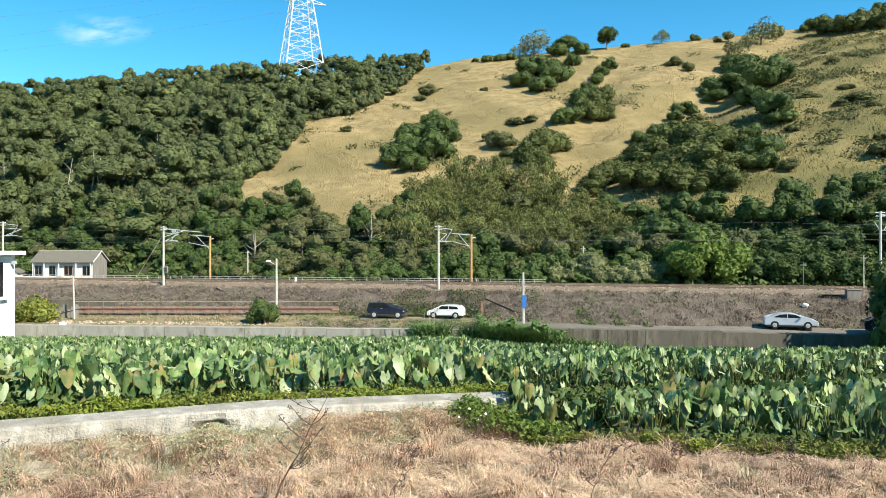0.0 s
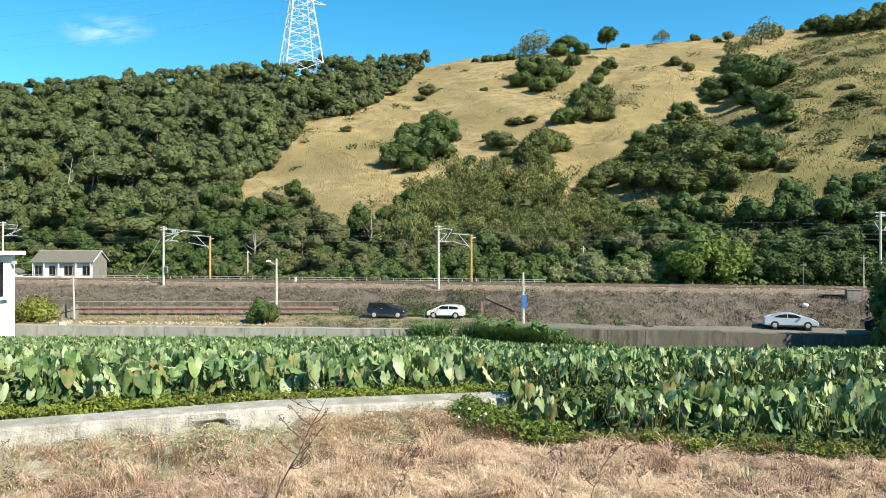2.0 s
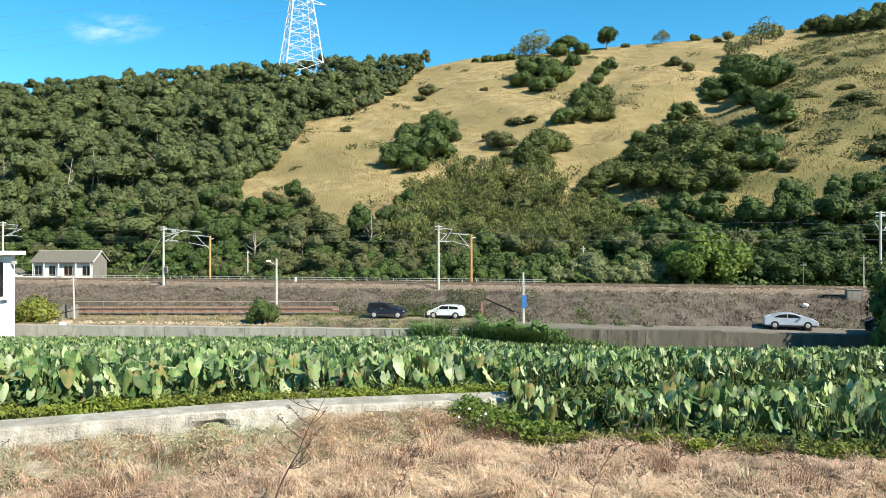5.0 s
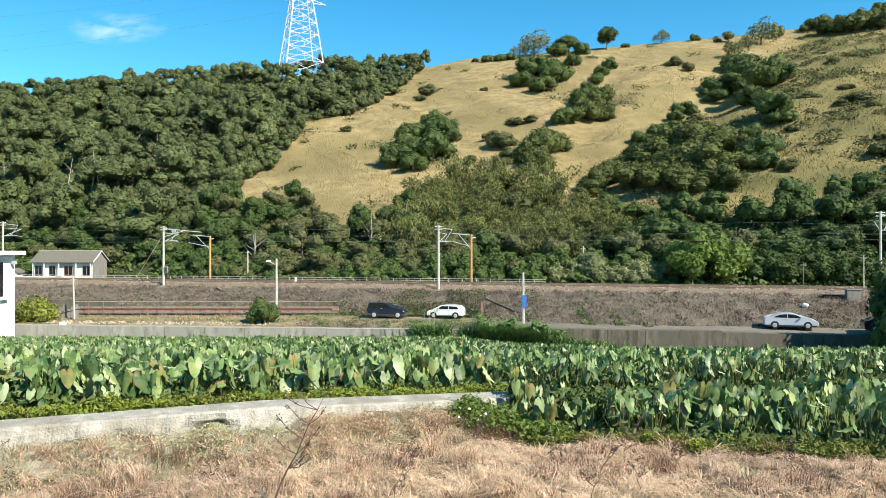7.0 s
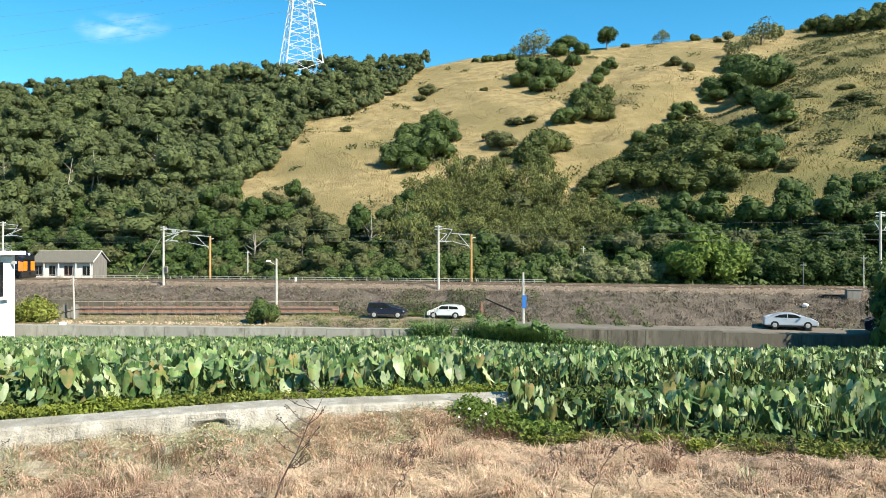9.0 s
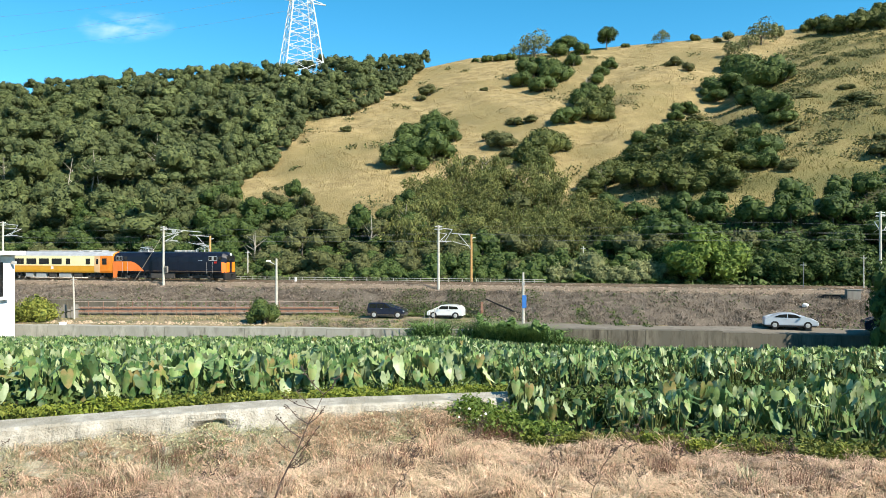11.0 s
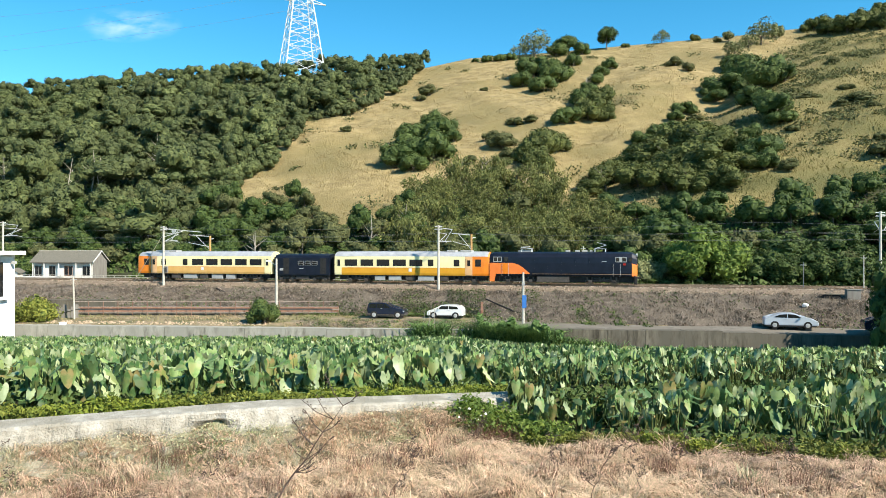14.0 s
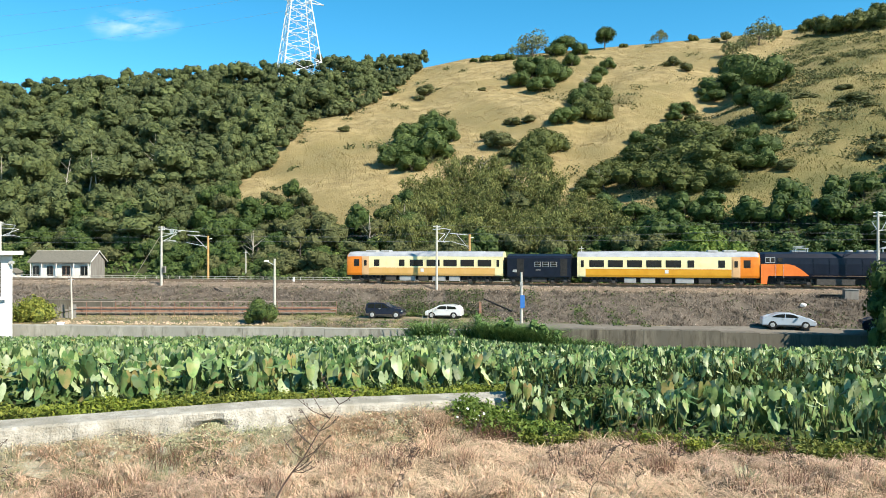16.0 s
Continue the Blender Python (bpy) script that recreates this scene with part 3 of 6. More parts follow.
def build_trees():
    build_forest()
    # the wood along the foot of the hill
    p = spots(6000, -78, 88, 98, 152, 3.7)
    d = p[:, 1] - track_y(p[:, 0])
    ok = (d > 10.5) & (p[:, 1] < np.interp(p[:, 0], LOW_X, LOW_Y) - 2) & (np.abs(p[:, 0]) < 0.66 * p[:, 1]) & ~((p[:, 0] < -48) & (p[:, 0] > -67) & (p[:, 1] < 122.5))
    ok &= ~((p[:, 0] > 37) & (p[:, 0] < 66) & (d < 13.5))
    for x, y in p[ok]:
        d = y - track_y(x)
        if -12 < x < 27 and d > 23 and rng.random() < 0.85:
            k, lab = "bamboo", "arching olive-brown bamboo clump on the lower slope"
        elif d < 14.5:
            k, lab = ("hedge" if rng.random() < 0.75 else "bush_olive"), "dense green shrub beside the railway"
        elif d < 21:
            k, lab = ("dark" if rng.random() < 0.6 else "olive"), "dark green broadleaf tree beside the railway"
        else:
            k, lab = ("olive" if rng.random() < 0.45 and x < 24 else "dark"), "broadleaf tree at the foot of the hill"
        plant_tree("tree", k, x, y, rng.uniform(2.1, 3.3), lab, "tree", "trees at the foot of the hill", 0.5, rng.uniform(0.85, 1.25))
    # hedge rows right behind the line
    for u in np.arange(-44, 78, 1.7):
        for off, lo, hi, k in ((10.4, 1.5, 2.1, "hedge"), (13.0, 2.1, 3.0, "dark")):
            m = along(u + rng.normal(0, 0.5), off + rng.normal(0, 0.5)).translation
            if 25 < u < 56 and off < 12:
                continue
            kind = "pale" if 12 < u < 27 and rng.random() < 0.8 else "olive" if -28 < u < -12 and off > 12 else k if rng.random() < 0.7 else "olive" if off > 12 else "bush_olive"
            plant_tree("tree", kind, m.x, m.y, rng.uniform(lo, hi), "dense green bushy tree in the hedge behind the railway", "tree", "hedge trees", 0.4, rng.uniform(0.85, 1.2))
    plant_tree("round_tree", "round", 33.4, 94.0, 5.3, "bright green dense rounded tree beside the railway", sink=2.3, sz=1.12)
    for x, y, s in ((42.5, 92.5, 3.4), (46.5, 91.5, 3.6), (50.5, 90, 3.6), (54, 89.5, 3.4), (40.5, 97.5, 3.8), (46, 97, 4.2), (52, 96, 4.2), (36, 100, 3.8), (31, 101, 3.6)):
        plant_tree("tree", "spread", x, y, s, "dark green spreading tree beside the railway", "tree", "dark trees by the line", 1.4)
    # the large dense shrub on the dry slope
    for x, y, r in ((-10.8, 163.2, 4.6), (-5.5, 163.2, 6.2), (0.1, 176.8, 5.0), (-6.3, 156.8, 3.7), (-2.0, 162.5, 5.4), (2.5, 173.5, 3.0), (-7.5, 180.8, 4.5), (-2.8, 190.0, 3.9)):
        plant_tree("shrub", "bush", x, y, r, "dark green dense shrub on the dry hillside", "shrub", "hillside shrubs", 0.4, rng.uniform(0.9, 1.1))
    # dark trees and shrubs along the ridge and below it
    for x, y, r in ((46.3, 278.2, 5.7), (41.9, 271, 4.7), (29.4, 237.2, 6.3), (33.5, 228, 6.1), (24.7, 227.5, 4.3), (29.7, 219, 4.5), (37.5, 230.8, 4.0), (44.5, 250, 3.5),
                    (50.8, 268.2, 3.8), (25.2, 271, 2.6), (21, 270, 2.5), (16.2, 270, 2.3), (12.1, 272, 1.7), (138.5, 274.2, 3.9), (137.5, 262.2, 4.9), (141.5, 256.8, 5.6),
                    (149, 257.8, 5.3), (150.4, 251.8, 5.5), (148.9, 276, 3.1), (163.9, 276, 4.8), (135.1, 273.8, 2.6), (95.5, 278, 2.2), (68.7, 277, 1.7)):
        plant_tree("shrub", "bush" if x < 60 else "bush_mid", x, y, r, "dark green shrub on the grassy ridge", "shrub", "ridge shrubs", 0.4, rng.uniform(0.95, 1.25))
    # thin pale shrubs with bare twigs
    for x, y, r in ((33.9, 273.5, 6.4), (28.8, 274, 3.9), (82.6, 277.5, 3.5), (112.8, 260, 5.7), (106.6, 256, 3.6), (95.4, 240.2, 4.5), (122.6, 269.5, 3.0),
                    (104.8, 269, 2.5), (160.6, 276, 2.2)):
        plant_tree("shrub", "sparse" if r > 3 else "pale", x, y, r, "pale thin shrub with bare twigs on the ridge", "shrub", "pale ridge shrubs", 0.2, 1.15)
    for x, y, r in ((-4.2, 227.2, 3.7), (-6.7, 223.2, 2.1), (-25.7, 194, 2.0), (12.4, 224, 1.6), (18, 185.2, 2.9), (22.2, 185.2, 2.3), (13.4, 164.2, 4.1), (11.2, 169.8, 2.7), (6.2, 157.2, 2.0),
                    (14.7, 158, 3.2), (73.8, 233.2, 3.3), (74.4, 224.2, 2.5), (59.6, 125.8, 2.2), (70.1, 146.8, 1.8), (74.5, 125.5, 2.8), (78.8, 132, 1.7), (62.6, 182.2, 2.6), (101.3, 270.8, 1.9)):
        plant_tree("shrub", "bush_olive", x, y, r, "olive green low shrub on the dry slope", "shrub", "olive shrubs", 0.3, rng.uniform(0.8, 1.1))
    for x, y, r in ((83.2, 167.2, 3.2), (88.4, 156, 4.4), (84.6, 155.8, 2.9), (86.7, 148, 2.6), (105.1, 197.5, 2.8), (92, 168, 2.6), (97, 182, 2.4), (88, 182, 2.0), (80, 152, 2.0)):
        plant_tree("shrub", "bush_olive", x, y, r, "low spreading olive scrub on the green slope", "shrub", "slope scrub", 0.9, 0.6)
    # a narrow strip of scrub up the slope, yellowish at its foot
    for x, y, r in ((55.1, 243.5, 2.5), (51.1, 235.2, 2.6), (46.4, 225, 2.5), (41.5, 210.8, 2.6), (37.4, 197.8, 4.0), (30.7, 180.8, 3.1), (28.4, 179.2, 2.0)):
        plant_tree("shrub", "bush", x, y, 1.25 * r, "green scrub in a narrow gully on the slope", "shrub", "gully scrub", 0.3)
    for x, y, r in ((40.2, 189.2, 4.5), (36.3, 184.2, 3.5), (41.4, 185, 2.3), (21.3, 157, 4.4), (17.8, 153.5, 3.4), (25.5, 164.8, 2.8), (19.6, 148.8, 3.0)):
        plant_tree("shrub", "bush_mid", x, y, 1.2 * r, "yellowish green shrub on the dry slope", "shrub", "yellowish shrubs", 0.3, 1.1)
    # the wide gully
    for x, y, r in ((87.5, 212, 7.0), (78.9, 204.5, 5.5), (83.1, 190.8, 5.7), (91, 229, 4.7), (88.2, 189, 3.6), (74.8, 200.8, 3.2), (70.6, 155.2, 4.1), (70.3, 152, 2.6), (73.2, 204, 1.9), (72.8, 173.2, 3.5),
                    (62.6, 190.8, 2.7), (57.5, 181.8, 2.0), (58.1, 134.5, 3.6), (56.1, 128.8, 2.6), (62, 149, 2.3), (45.5, 166, 2.6), (50.5, 172.2, 2.4), (55.1, 176.2, 2.5), (41.3, 159.8, 2.0)):
        plant_tree("shrub", "bush", x, y, 1.25 * r, "dark green tree filling the gully on the hillside", "shrub", "gully trees", 0.4, rng.uniform(0.8, 1.05))
    for x, y, r in ((49.9, 163.8, 4.4), (51.2, 152.5, 4.5), (52.2, 142.5, 4.2), (41.5, 147.2, 4.2), (44, 137.5, 4.5), (46.7, 130.2, 4.3), (51, 129.8, 3.7), (36.7, 150.8, 3.5), (32.7, 143.5, 3.4),
                    (36.4, 136.8, 3.6), (39.6, 130, 3.7), (43.5, 126.8, 3.2), (47.8, 125.2, 2.9), (29.9, 141, 2.9), (27.6, 137.5, 2.6), (56.9, 140.5, 2.6), (57.7, 162.8, 3.1), (57.6, 173.5, 2.7)):
        plant_tree("shrub", "bush_mid", x, y, 1.3 * r, "flat-topped green tree in the wide gully", "shrub", "gully trees", 0.4, rng.uniform(0.75, 1.0))
    plant_tree("lone_tree", "spread", 61.5, 276, 4.2, "lone dark round tree on the ridge", sz=1.3)
    # by the road
    plant_tree("bush", "bush", -18.4, 75.8, 2.0, "dark green round bush behind the field wall", "bush", sink=0.35, sz=1.2)
    plant_tree("bush", "yellow", -43.2, 78.5, 2.2, "yellow-green bush beside the white building", "bush", sink=0.3, sz=1.25)
    plant_tree("bush", "yellow", -44.6, 78.0, 1.6, "yellow-green bush beside the white building", "bush", sink=0.3, sz=1.2)
    # larger corner trees: shade over them put in by the dark leaf colour
    for x, y, s, sz in ((38.3, 61, 3.3, 1.8), (36.3, 60.0, 1.6, 2.3), (42.5, 60, 4.5, 1.3), (37.2, 59, 1.8, 1.0), (34.6, 55, 1.3, 1.0), (36.2, 56.5, 1.6, 1.0)):
        plant_tree("tree", "spread" if s > 2 else "hedge", x, y, s, "dark shaded tree at the field corner", "tree", "corner trees", 0.4, sz)


build_trees()


# ---- hill grass, weeds, straw ----
def blades(p, z, h, w, lean=0.5, seg=2, droop=0.5, turn=None):
    """Curved blades of grass, seg quads each, as one array of quads."""
    n = len(p)
    a = rng.uniform(0, 6.283, n) if turn is None else turn
    d = np.stack([np.cos(a), np.sin(a)], -1) * (h * rng.uniform(0.2, 1, n) * lean)[:, None]
    s = np.stack([-np.sin(a + rng.normal(0, 0.6, n)), np.cos(a)], -1) * (w / 2)
    out = []
    for k in range(seg):
        row = []
        for t, sg in ((k / seg, -1), (k / seg, 1), ((k + 1) / seg, 1), ((k + 1) / seg, -1)):
            xy = p + d * (t ** 1.6) + sg * s * (1 - 0.85 * t)
            zz = z + h * (t - droop * t * t * 0.6)
            row.append(np.column_stack([xy, zz]))
        out.append(np.stack(row, 1))
    return np.concatenate(out)


def build_grass():
    # low scrub and brown weeds scattered over the slope
    c = np.column_stack([rng.uniform(-40, 175, 2600), rng.uniform(118, 280, 2600)])
    keep = ~woods(c[:, 0] + 3, c[:, 1]) & (np.abs(c[:, 0]) < 0.64 * c[:, 1]) & (rng.random(2600) < np.where(c[:, 0] > 0.74 * c[:, 1] - 68, 0.6, 0.06)) & (wave(c[:, 0], c[:, 1], 0.11, 4) > -0.3)
    c = c[keep]
    g = np.repeat(c, 60, axis=0)
    sp = np.repeat(rng.uniform(0.5, 1.7, len(c)), 60)[:, None]
    g = g + rng.normal(0, 1, g.shape) * sp
    pos = np.column_stack([g, land(g[:, 0], g[:, 1]) + rng.uniform(0, 0.7, len(g)) * sp[:, 0]])
    q = leaf_quads(pos, np.tile([0, -0.4, 0.8], (len(g), 1)), 0.26, 0.8, 0.75, True)
    tagged(put("hill_scrub", quad_mesh("hill_scrub", q), "leaf_olive"), "scattered low olive scrub on the dry slope", "scrub", kind="stuff")
    # dry grass on the hill
    n = 120000
    y = rng.uniform(112, 282, n)
    x = rng.uniform(-0.35, 0.66, n) * y
    ok = ~woods(x + 3, y) & (y > track_y(x) + 15) & (wave(x, y, 0.5, 3) + 0.7 * wave(x, y, 0.16, 8) > -0.7 + 0.9 * rng.random(n))
    p = np.column_stack([x, y])[ok]
    gs = green_side(p[:, 0], p[:, 1]) + 3 * rng.normal(0, 1, len(p)) > 0
    q = blades(p[gs], land(p[gs, 0], p[gs, 1]) - 0.1, rng.uniform(0.3, 0.8, gs.sum()), 0.16, 1.0, 1, 0.3)
    tagged(put("slope_grass", quad_mesh("slope_grass", q), "hill_blade_green"), "greener rough grass on the far slope", "grass", kind="stuff")
    p = p[~gs]
    q = blades(p, land(p[:, 0], p[:, 1]) - 0.1, rng.uniform(0.2, 0.6, len(p)), 0.16, 1.1, 1, 0.3)
    tagged(put("hill_grass", quad_mesh("hill_grass", q), "hill_blade"), "tall dry golden grass on the hillside", "grass", kind="stuff")
    # straw in the foreground: a thin mat, then combed tussocks with gaps between them
    n = 60000
    p = np.column_stack([rng.uniform(-11, 12, n), 11.8 + 6.2 * rng.random(n)])
    edge = np.where(p[:, 0] < 0.8, path_y(p[:, 0]) - 0.3 - 0.5 * rng.random(n), straw_edge(p[:, 0]))
    p = p[(p[:, 1] < edge + rng.normal(0, 0.15, n)) & (wave(p[:, 0], p[:, 1], 3.1, 2) > -0.75 + 0.5 * rng.random(n))]
    h = rng.uniform(0.08, 0.3, len(p)) * (0.8 + 0.5 * wave(p[:, 0], p[:, 1], 1.7, 4))
    q = blades(p, land(p[:, 0], p[:, 1]) - 0.02, h, rng.uniform(0.009, 0.022, len(p))[:, None], 2.2, 2, 1.2)
    t = np.column_stack([rng.uniform(-11, 12, 2500), rng.uniform(11.8, 18.0, 2500)])
    lim = np.where(t[:, 0] < 0.8, path_y(t[:, 0]) - 0.7, straw_edge(t[:, 0]))
    t = t[(t[:, 1] < lim) & (wave(t[:, 0], t[:, 1], 1.9, 4) > -0.55 + 0.45 * rng.random(2500))]
    k = 38
    g = np.repeat(t, k, axis=0) + rng.normal(0, 0.07, (len(t) * k, 2))
    size = rng.uniform(0.28, 0.75, len(t)) * (1.0 + 0.35 * wave(t[:, 0], t[:, 1], 1.1, 9))
    hg = np.repeat(size, k) * rng.uniform(0.45, 1.1, len(g))
    way = np.repeat(rng.uniform(0, 6.283, len(t)), k) + rng.normal(0, 0.75, len(g))
    qg = blades(g, land(g[:, 0], g[:, 1]) - 0.02, hg, rng.uniform(0.012, 0.026, len(g))[:, None], np.repeat(rng.uniform(0.8, 2.0, len(t)), k), 3, 1.25, way)
    tagged(put("dry_straw", quad_mesh("dry_straw", np.concatenate([q, qg])), "straw"), "matted pale dry straw and dead grass", "grass", kind="stuff")
    # a few stout golden tufts and a green one
    for x, y, h, n, mat, lab in ((-5.6, 13.6, 0.75, 90, "straw", "upright golden straw tuft"), (-6.1, 13.4, 0.6, 60, "straw", "upright golden straw tuft"), (3.6, 16.3, 0.6, 80, "straw", "upright golden straw tuft"),
                                 (0.4, 12.9, 0.6, 70, "straw", "upright golden straw tuft"), (5.75, 13.7, 0.6, 90, "weed_dry", "grey-green grass tuft among the straw"), (8.4, 15.1, 0.55, 60, "straw", "upright golden straw tuft")):
        g = np.array([[x, y]]) + rng.normal(0, 0.1, (n, 2))
        qg = blades(g, land(g[:, 0], g[:, 1]) - 0.03, h * rng.uniform(0.5, 1.1, n), 0.02, 0.8, 3, 0.6)
        tagged(put("grass_tuft", quad_mesh("grass_tuft", qg), mat), lab + " in the dry field", "grass tuft", "grass tufts")
    # brown dead weeds standing in the straw
    t = np.column_stack([rng.uniform(-11, 12, 120), rng.uniform(11.8, 17.8, 120)])
    t = np.concatenate([t, np.column_stack([rng.normal(1.35, 0.25, 16), rng.normal(17.3, 0.12, 16)]), np.column_stack([rng.normal(4.9, 0.3, 8), rng.normal(16.6, 0.12, 8)])])
    lim = np.where(t[:, 0] < 0.8, path_y(t[:, 0]) - 0.9, straw_edge(t[:, 0]) + 0.5)
    t = t[t[:, 1] < lim]
    g = np.repeat(t, 90, axis=0) + rng.normal(0, 0.16, (len(t) * 90, 2))
    qg = blades(g, land(g[:, 0], g[:, 1]) - 0.02, rng.uniform(0.15, 0.6, len(g)), 0.011, 0.7, 2, 0.3)
    tagged(put("dead_weeds", quad_mesh("dead_weeds", qg), "russet"), "russet brown dead weeds among the straw", "weeds", kind="stuff")
    # grey-green wiry weeds on the rubble below the path
    n = 20000
    x = rng.uniform(-11, 2.0, n)
    d = 0.12 + 2.0 * rng.random(n) ** 1.7
    y = path_y(x) - d
    ok = wave(x, y, 2.2, 3) > -0.5 + 0.4 * rng.random(n)
    p = np.column_stack([x, y])[ok]
    qg = blades(p, land(p[:, 0], p[:, 1]) - 0.02, rng.uniform(0.08, 0.36, len(p)), 0.011, 1.2, 2, 0.7)
    tagged(put("wiry_weeds", quad_mesh("wiry_weeds", qg), "weed_dry"), "grey-green wiry weeds on the rubble slope", "weeds", kind="stuff")
    # uneven straw and low herbs along the foot of the path's wall
    r2 = np.random.default_rng(77)
    x = np.concatenate([r2.uniform(-11, 1.6, 260), r2.uniform(-3.2, 1.6, 260)])
    t = np.column_stack([x, path_y(x) - 0.42 - 0.5 * r2.random(len(x)) ** 1.5])
    t = t[wave(t[:, 0], t[:, 1], 1.5, 6) > -0.2 + 0.6 * r2.random(len(t)) - 0.5 * (t[:, 0] > -3)]
    g = np.repeat(t, 36, axis=0) + r2.normal(0, 0.09, (len(t) * 36, 2))
    g[:, 1] = np.minimum(g[:, 1], path_y(g[:, 0]) - 0.36)
    hg = np.repeat(r2.uniform(0.2, 0.62, len(t)), 36) * r2.uniform(0.4, 1.1, len(g))
    qg = blades(g, land(g[:, 0], g[:, 1]) - 0.02, hg, r2.uniform(0.009, 0.02, len(g))[:, None], 1.3, 3, 0.9)
    tagged(put("path_edge_straw", quad_mesh("path_edge_straw", qg), "straw"), "uneven dry straw leaning against the concrete path", "grass", kind="stuff")
    x = np.concatenate([r2.uniform(-6.6, -4.2, 26), r2.uniform(-4.0, 1.0, 26)])
    t = np.column_stack([x, path_y(x) - 0.45 - 0.7 * r2.random(len(x))])
    g = np.repeat(t, 70, axis=0) + r2.normal(0, 0.13, (len(t) * 70, 2))
    g[:, 1] = np.minimum(g[:, 1], path_y(g[:, 0]) - 0.38)
    pos = np.column_stack([g, land(g[:, 0], g[:, 1]) + 0.02 + 0.3 * r2.random(len(g)) ** 2])
    qg = leaf_quads(pos, np.tile([0, -0.5, 0.8], (len(g), 1)), 0.024, 0.8, 0.6)
    tagged(put("path_edge_herbs", quad_mesh("path_edge_herbs", qg), "weed_dry"), "small grey-green herbs below the concrete path", "weeds", kind="stuff")
    # dead stems on the bank
    n = 60000
    x = rng.uniform(-62, 52, n)
    t = rng.random(n)
    yf, yt = bank_foot(x) - 0.5, track_y(x) - 3.0
    y = yf + (yt - yf) * t
    ok = wave(x, y, 0.7, 5) + 0.6 * wave(x, y, 2.1, 1) > -0.7 + 0.9 * rng.random(n)
    p = np.column_stack([x, y])[ok]
    q = blades(p, land(p[:, 0], p[:, 1]) - 0.03, rng.uniform(0.1, 0.6, len(p)) * (0.8 + 0.5 * wave(p[:, 0], p[:, 1], 0.8, 6)), rng.uniform(0.03, 0.09, len(p))[:, None], 1.6, 1, 0.5)
    tagged(put("bank_weeds", quad_mesh("bank_weeds", q), "dead_stem"), "dead brown weeds on the railway bank", "weeds", kind="stuff")
    # tangled clumps of dead shrubs on the bank
    t = np.column_stack([rng.uniform(-60, 50, 1500), rng.random(1500)])
    t[:, 1] = bank_foot(t[:, 0]) + (track_y(t[:, 0]) - 3.6 - bank_foot(t[:, 0])) * t[:, 1]
    t = t[wave(t[:, 0], t[:, 1], 0.5, 3) > -0.3 + 0.4 * rng.random(len(t))]
    g = np.repeat(t, 34, axis=0) + rng.normal(0, 0.3, (len(t) * 34, 2))
    g = g[(g[:, 1] > bank_foot(g[:, 0]) - 0.2) & (g[:, 1] < track_y(g[:, 0]) - 3.2)]
    q = blades(g, land(g[:, 0], g[:, 1]) - 0.03, rng.uniform(0.2, 0.75, len(g)), rng.uniform(0.02, 0.06, len(g))[:, None], 1.1, 2, 0.6)
    tagged(put("bank_tangle", quad_mesh("bank_tangle", q), "tangle"), "tangled grey-brown dead shrubs on the bank", "weeds", kind="stuff")
    # brown weeds on the verge before the parked cars
    t = np.column_stack([rng.uniform(-15, 5, 190), rng.random(190)])
    t[:, 1] = wall_y(t[:, 0]) + 1.2 + 5.6 * t[:, 1]
    g = np.repeat(t, 30, axis=0) + rng.normal(0, 0.26, (len(t) * 30, 2))
    q = blades(g, land(g[:, 0], g[:, 1]) - 0.03, rng.uniform(0.15, 0.6, len(g)), 0.04, 0.9, 2, 0.5)
    tagged(put("verge_weeds", quad_mesh("verge_weeds", q), "tangle"), "brown dead weeds along the road verge", "weeds", kind="stuff")
    t = t[::3] + np.array([0.4, 0.3])
    g = np.repeat(t, 40, axis=0) + rng.normal(0, 0.3, (len(t) * 40, 2))
    pos = np.column_stack([g, land(g[:, 0], g[:, 1]) + rng.uniform(0, 0.3, len(g))])
    q = leaf_quads(pos, np.tile([0, -0.4, 0.8], (len(g), 1)), 0.08, 0.8)
    tagged(put("verge_greenery", quad_mesh("verge_greenery", q), "leaf_hedge"), "low green weeds along the road verge", "weeds", kind="stuff")
    # loose ballast stones
    n = 22000
    u, off = rng.uniform(-66, 62, n), rng.uniform(-3.7, 6.6, n)
    c, k = math.cos(radians(TURN)), math.sin(radians(TURN))
    x, y = u * c - off * k, TRACK_Y + u * k + off * c
    pos = np.column_stack([x, y, land(x, y) + rng.uniform(0.01, 0.08, n)])
    q = leaf_quads(pos, np.tile([0, -0.5, 0.7], (n, 1)), 0.09, 0.6, 0.9, True)
    tagged(put("ballast_stones", quad_mesh("ballast_stones", q), "stones"), "loose tan ballast stones beside the rails", "ballast", kind="stuff")
    # pale fallen stems over the bank
    n = 3200
    x = rng.uniform(-62, 52, n)
    y = bank_foot(x) + (track_y(x) - 3.2 - bank_foot(x)) * rng.random(n)
    q = blades(np.column_stack([x, y]), land(x, y) + 0.12, rng.uniform(0.1, 0.4, n), rng.uniform(0.03, 0.06, n)[:, None], 5.0, 2, 1.0)
    tagged(put("fallen_stems", quad_mesh("fallen_stems", q), "stem_pale"), "pale fallen dead stems on the railway bank", "weeds", kind="stuff")
    # leafy floor of the wood
    n = 46000
    x = rng.uniform(-85, 88, n)
    y = track_y(x) + 9.0 + 42 * rng.random(n) ** 1.2
    ok = woods(x, y + 1) & (np.abs(x) < 0.66 * y) & ~((x < -48) & (x > -66) & (y < 121))
    x, y = x[ok], y[ok]
    pos = np.column_stack([x, y, land(x, y) + rng.uniform(0, 1.3, len(x)) * (0.6 + 0.5 * wave(x, y, 0.8, 3))])
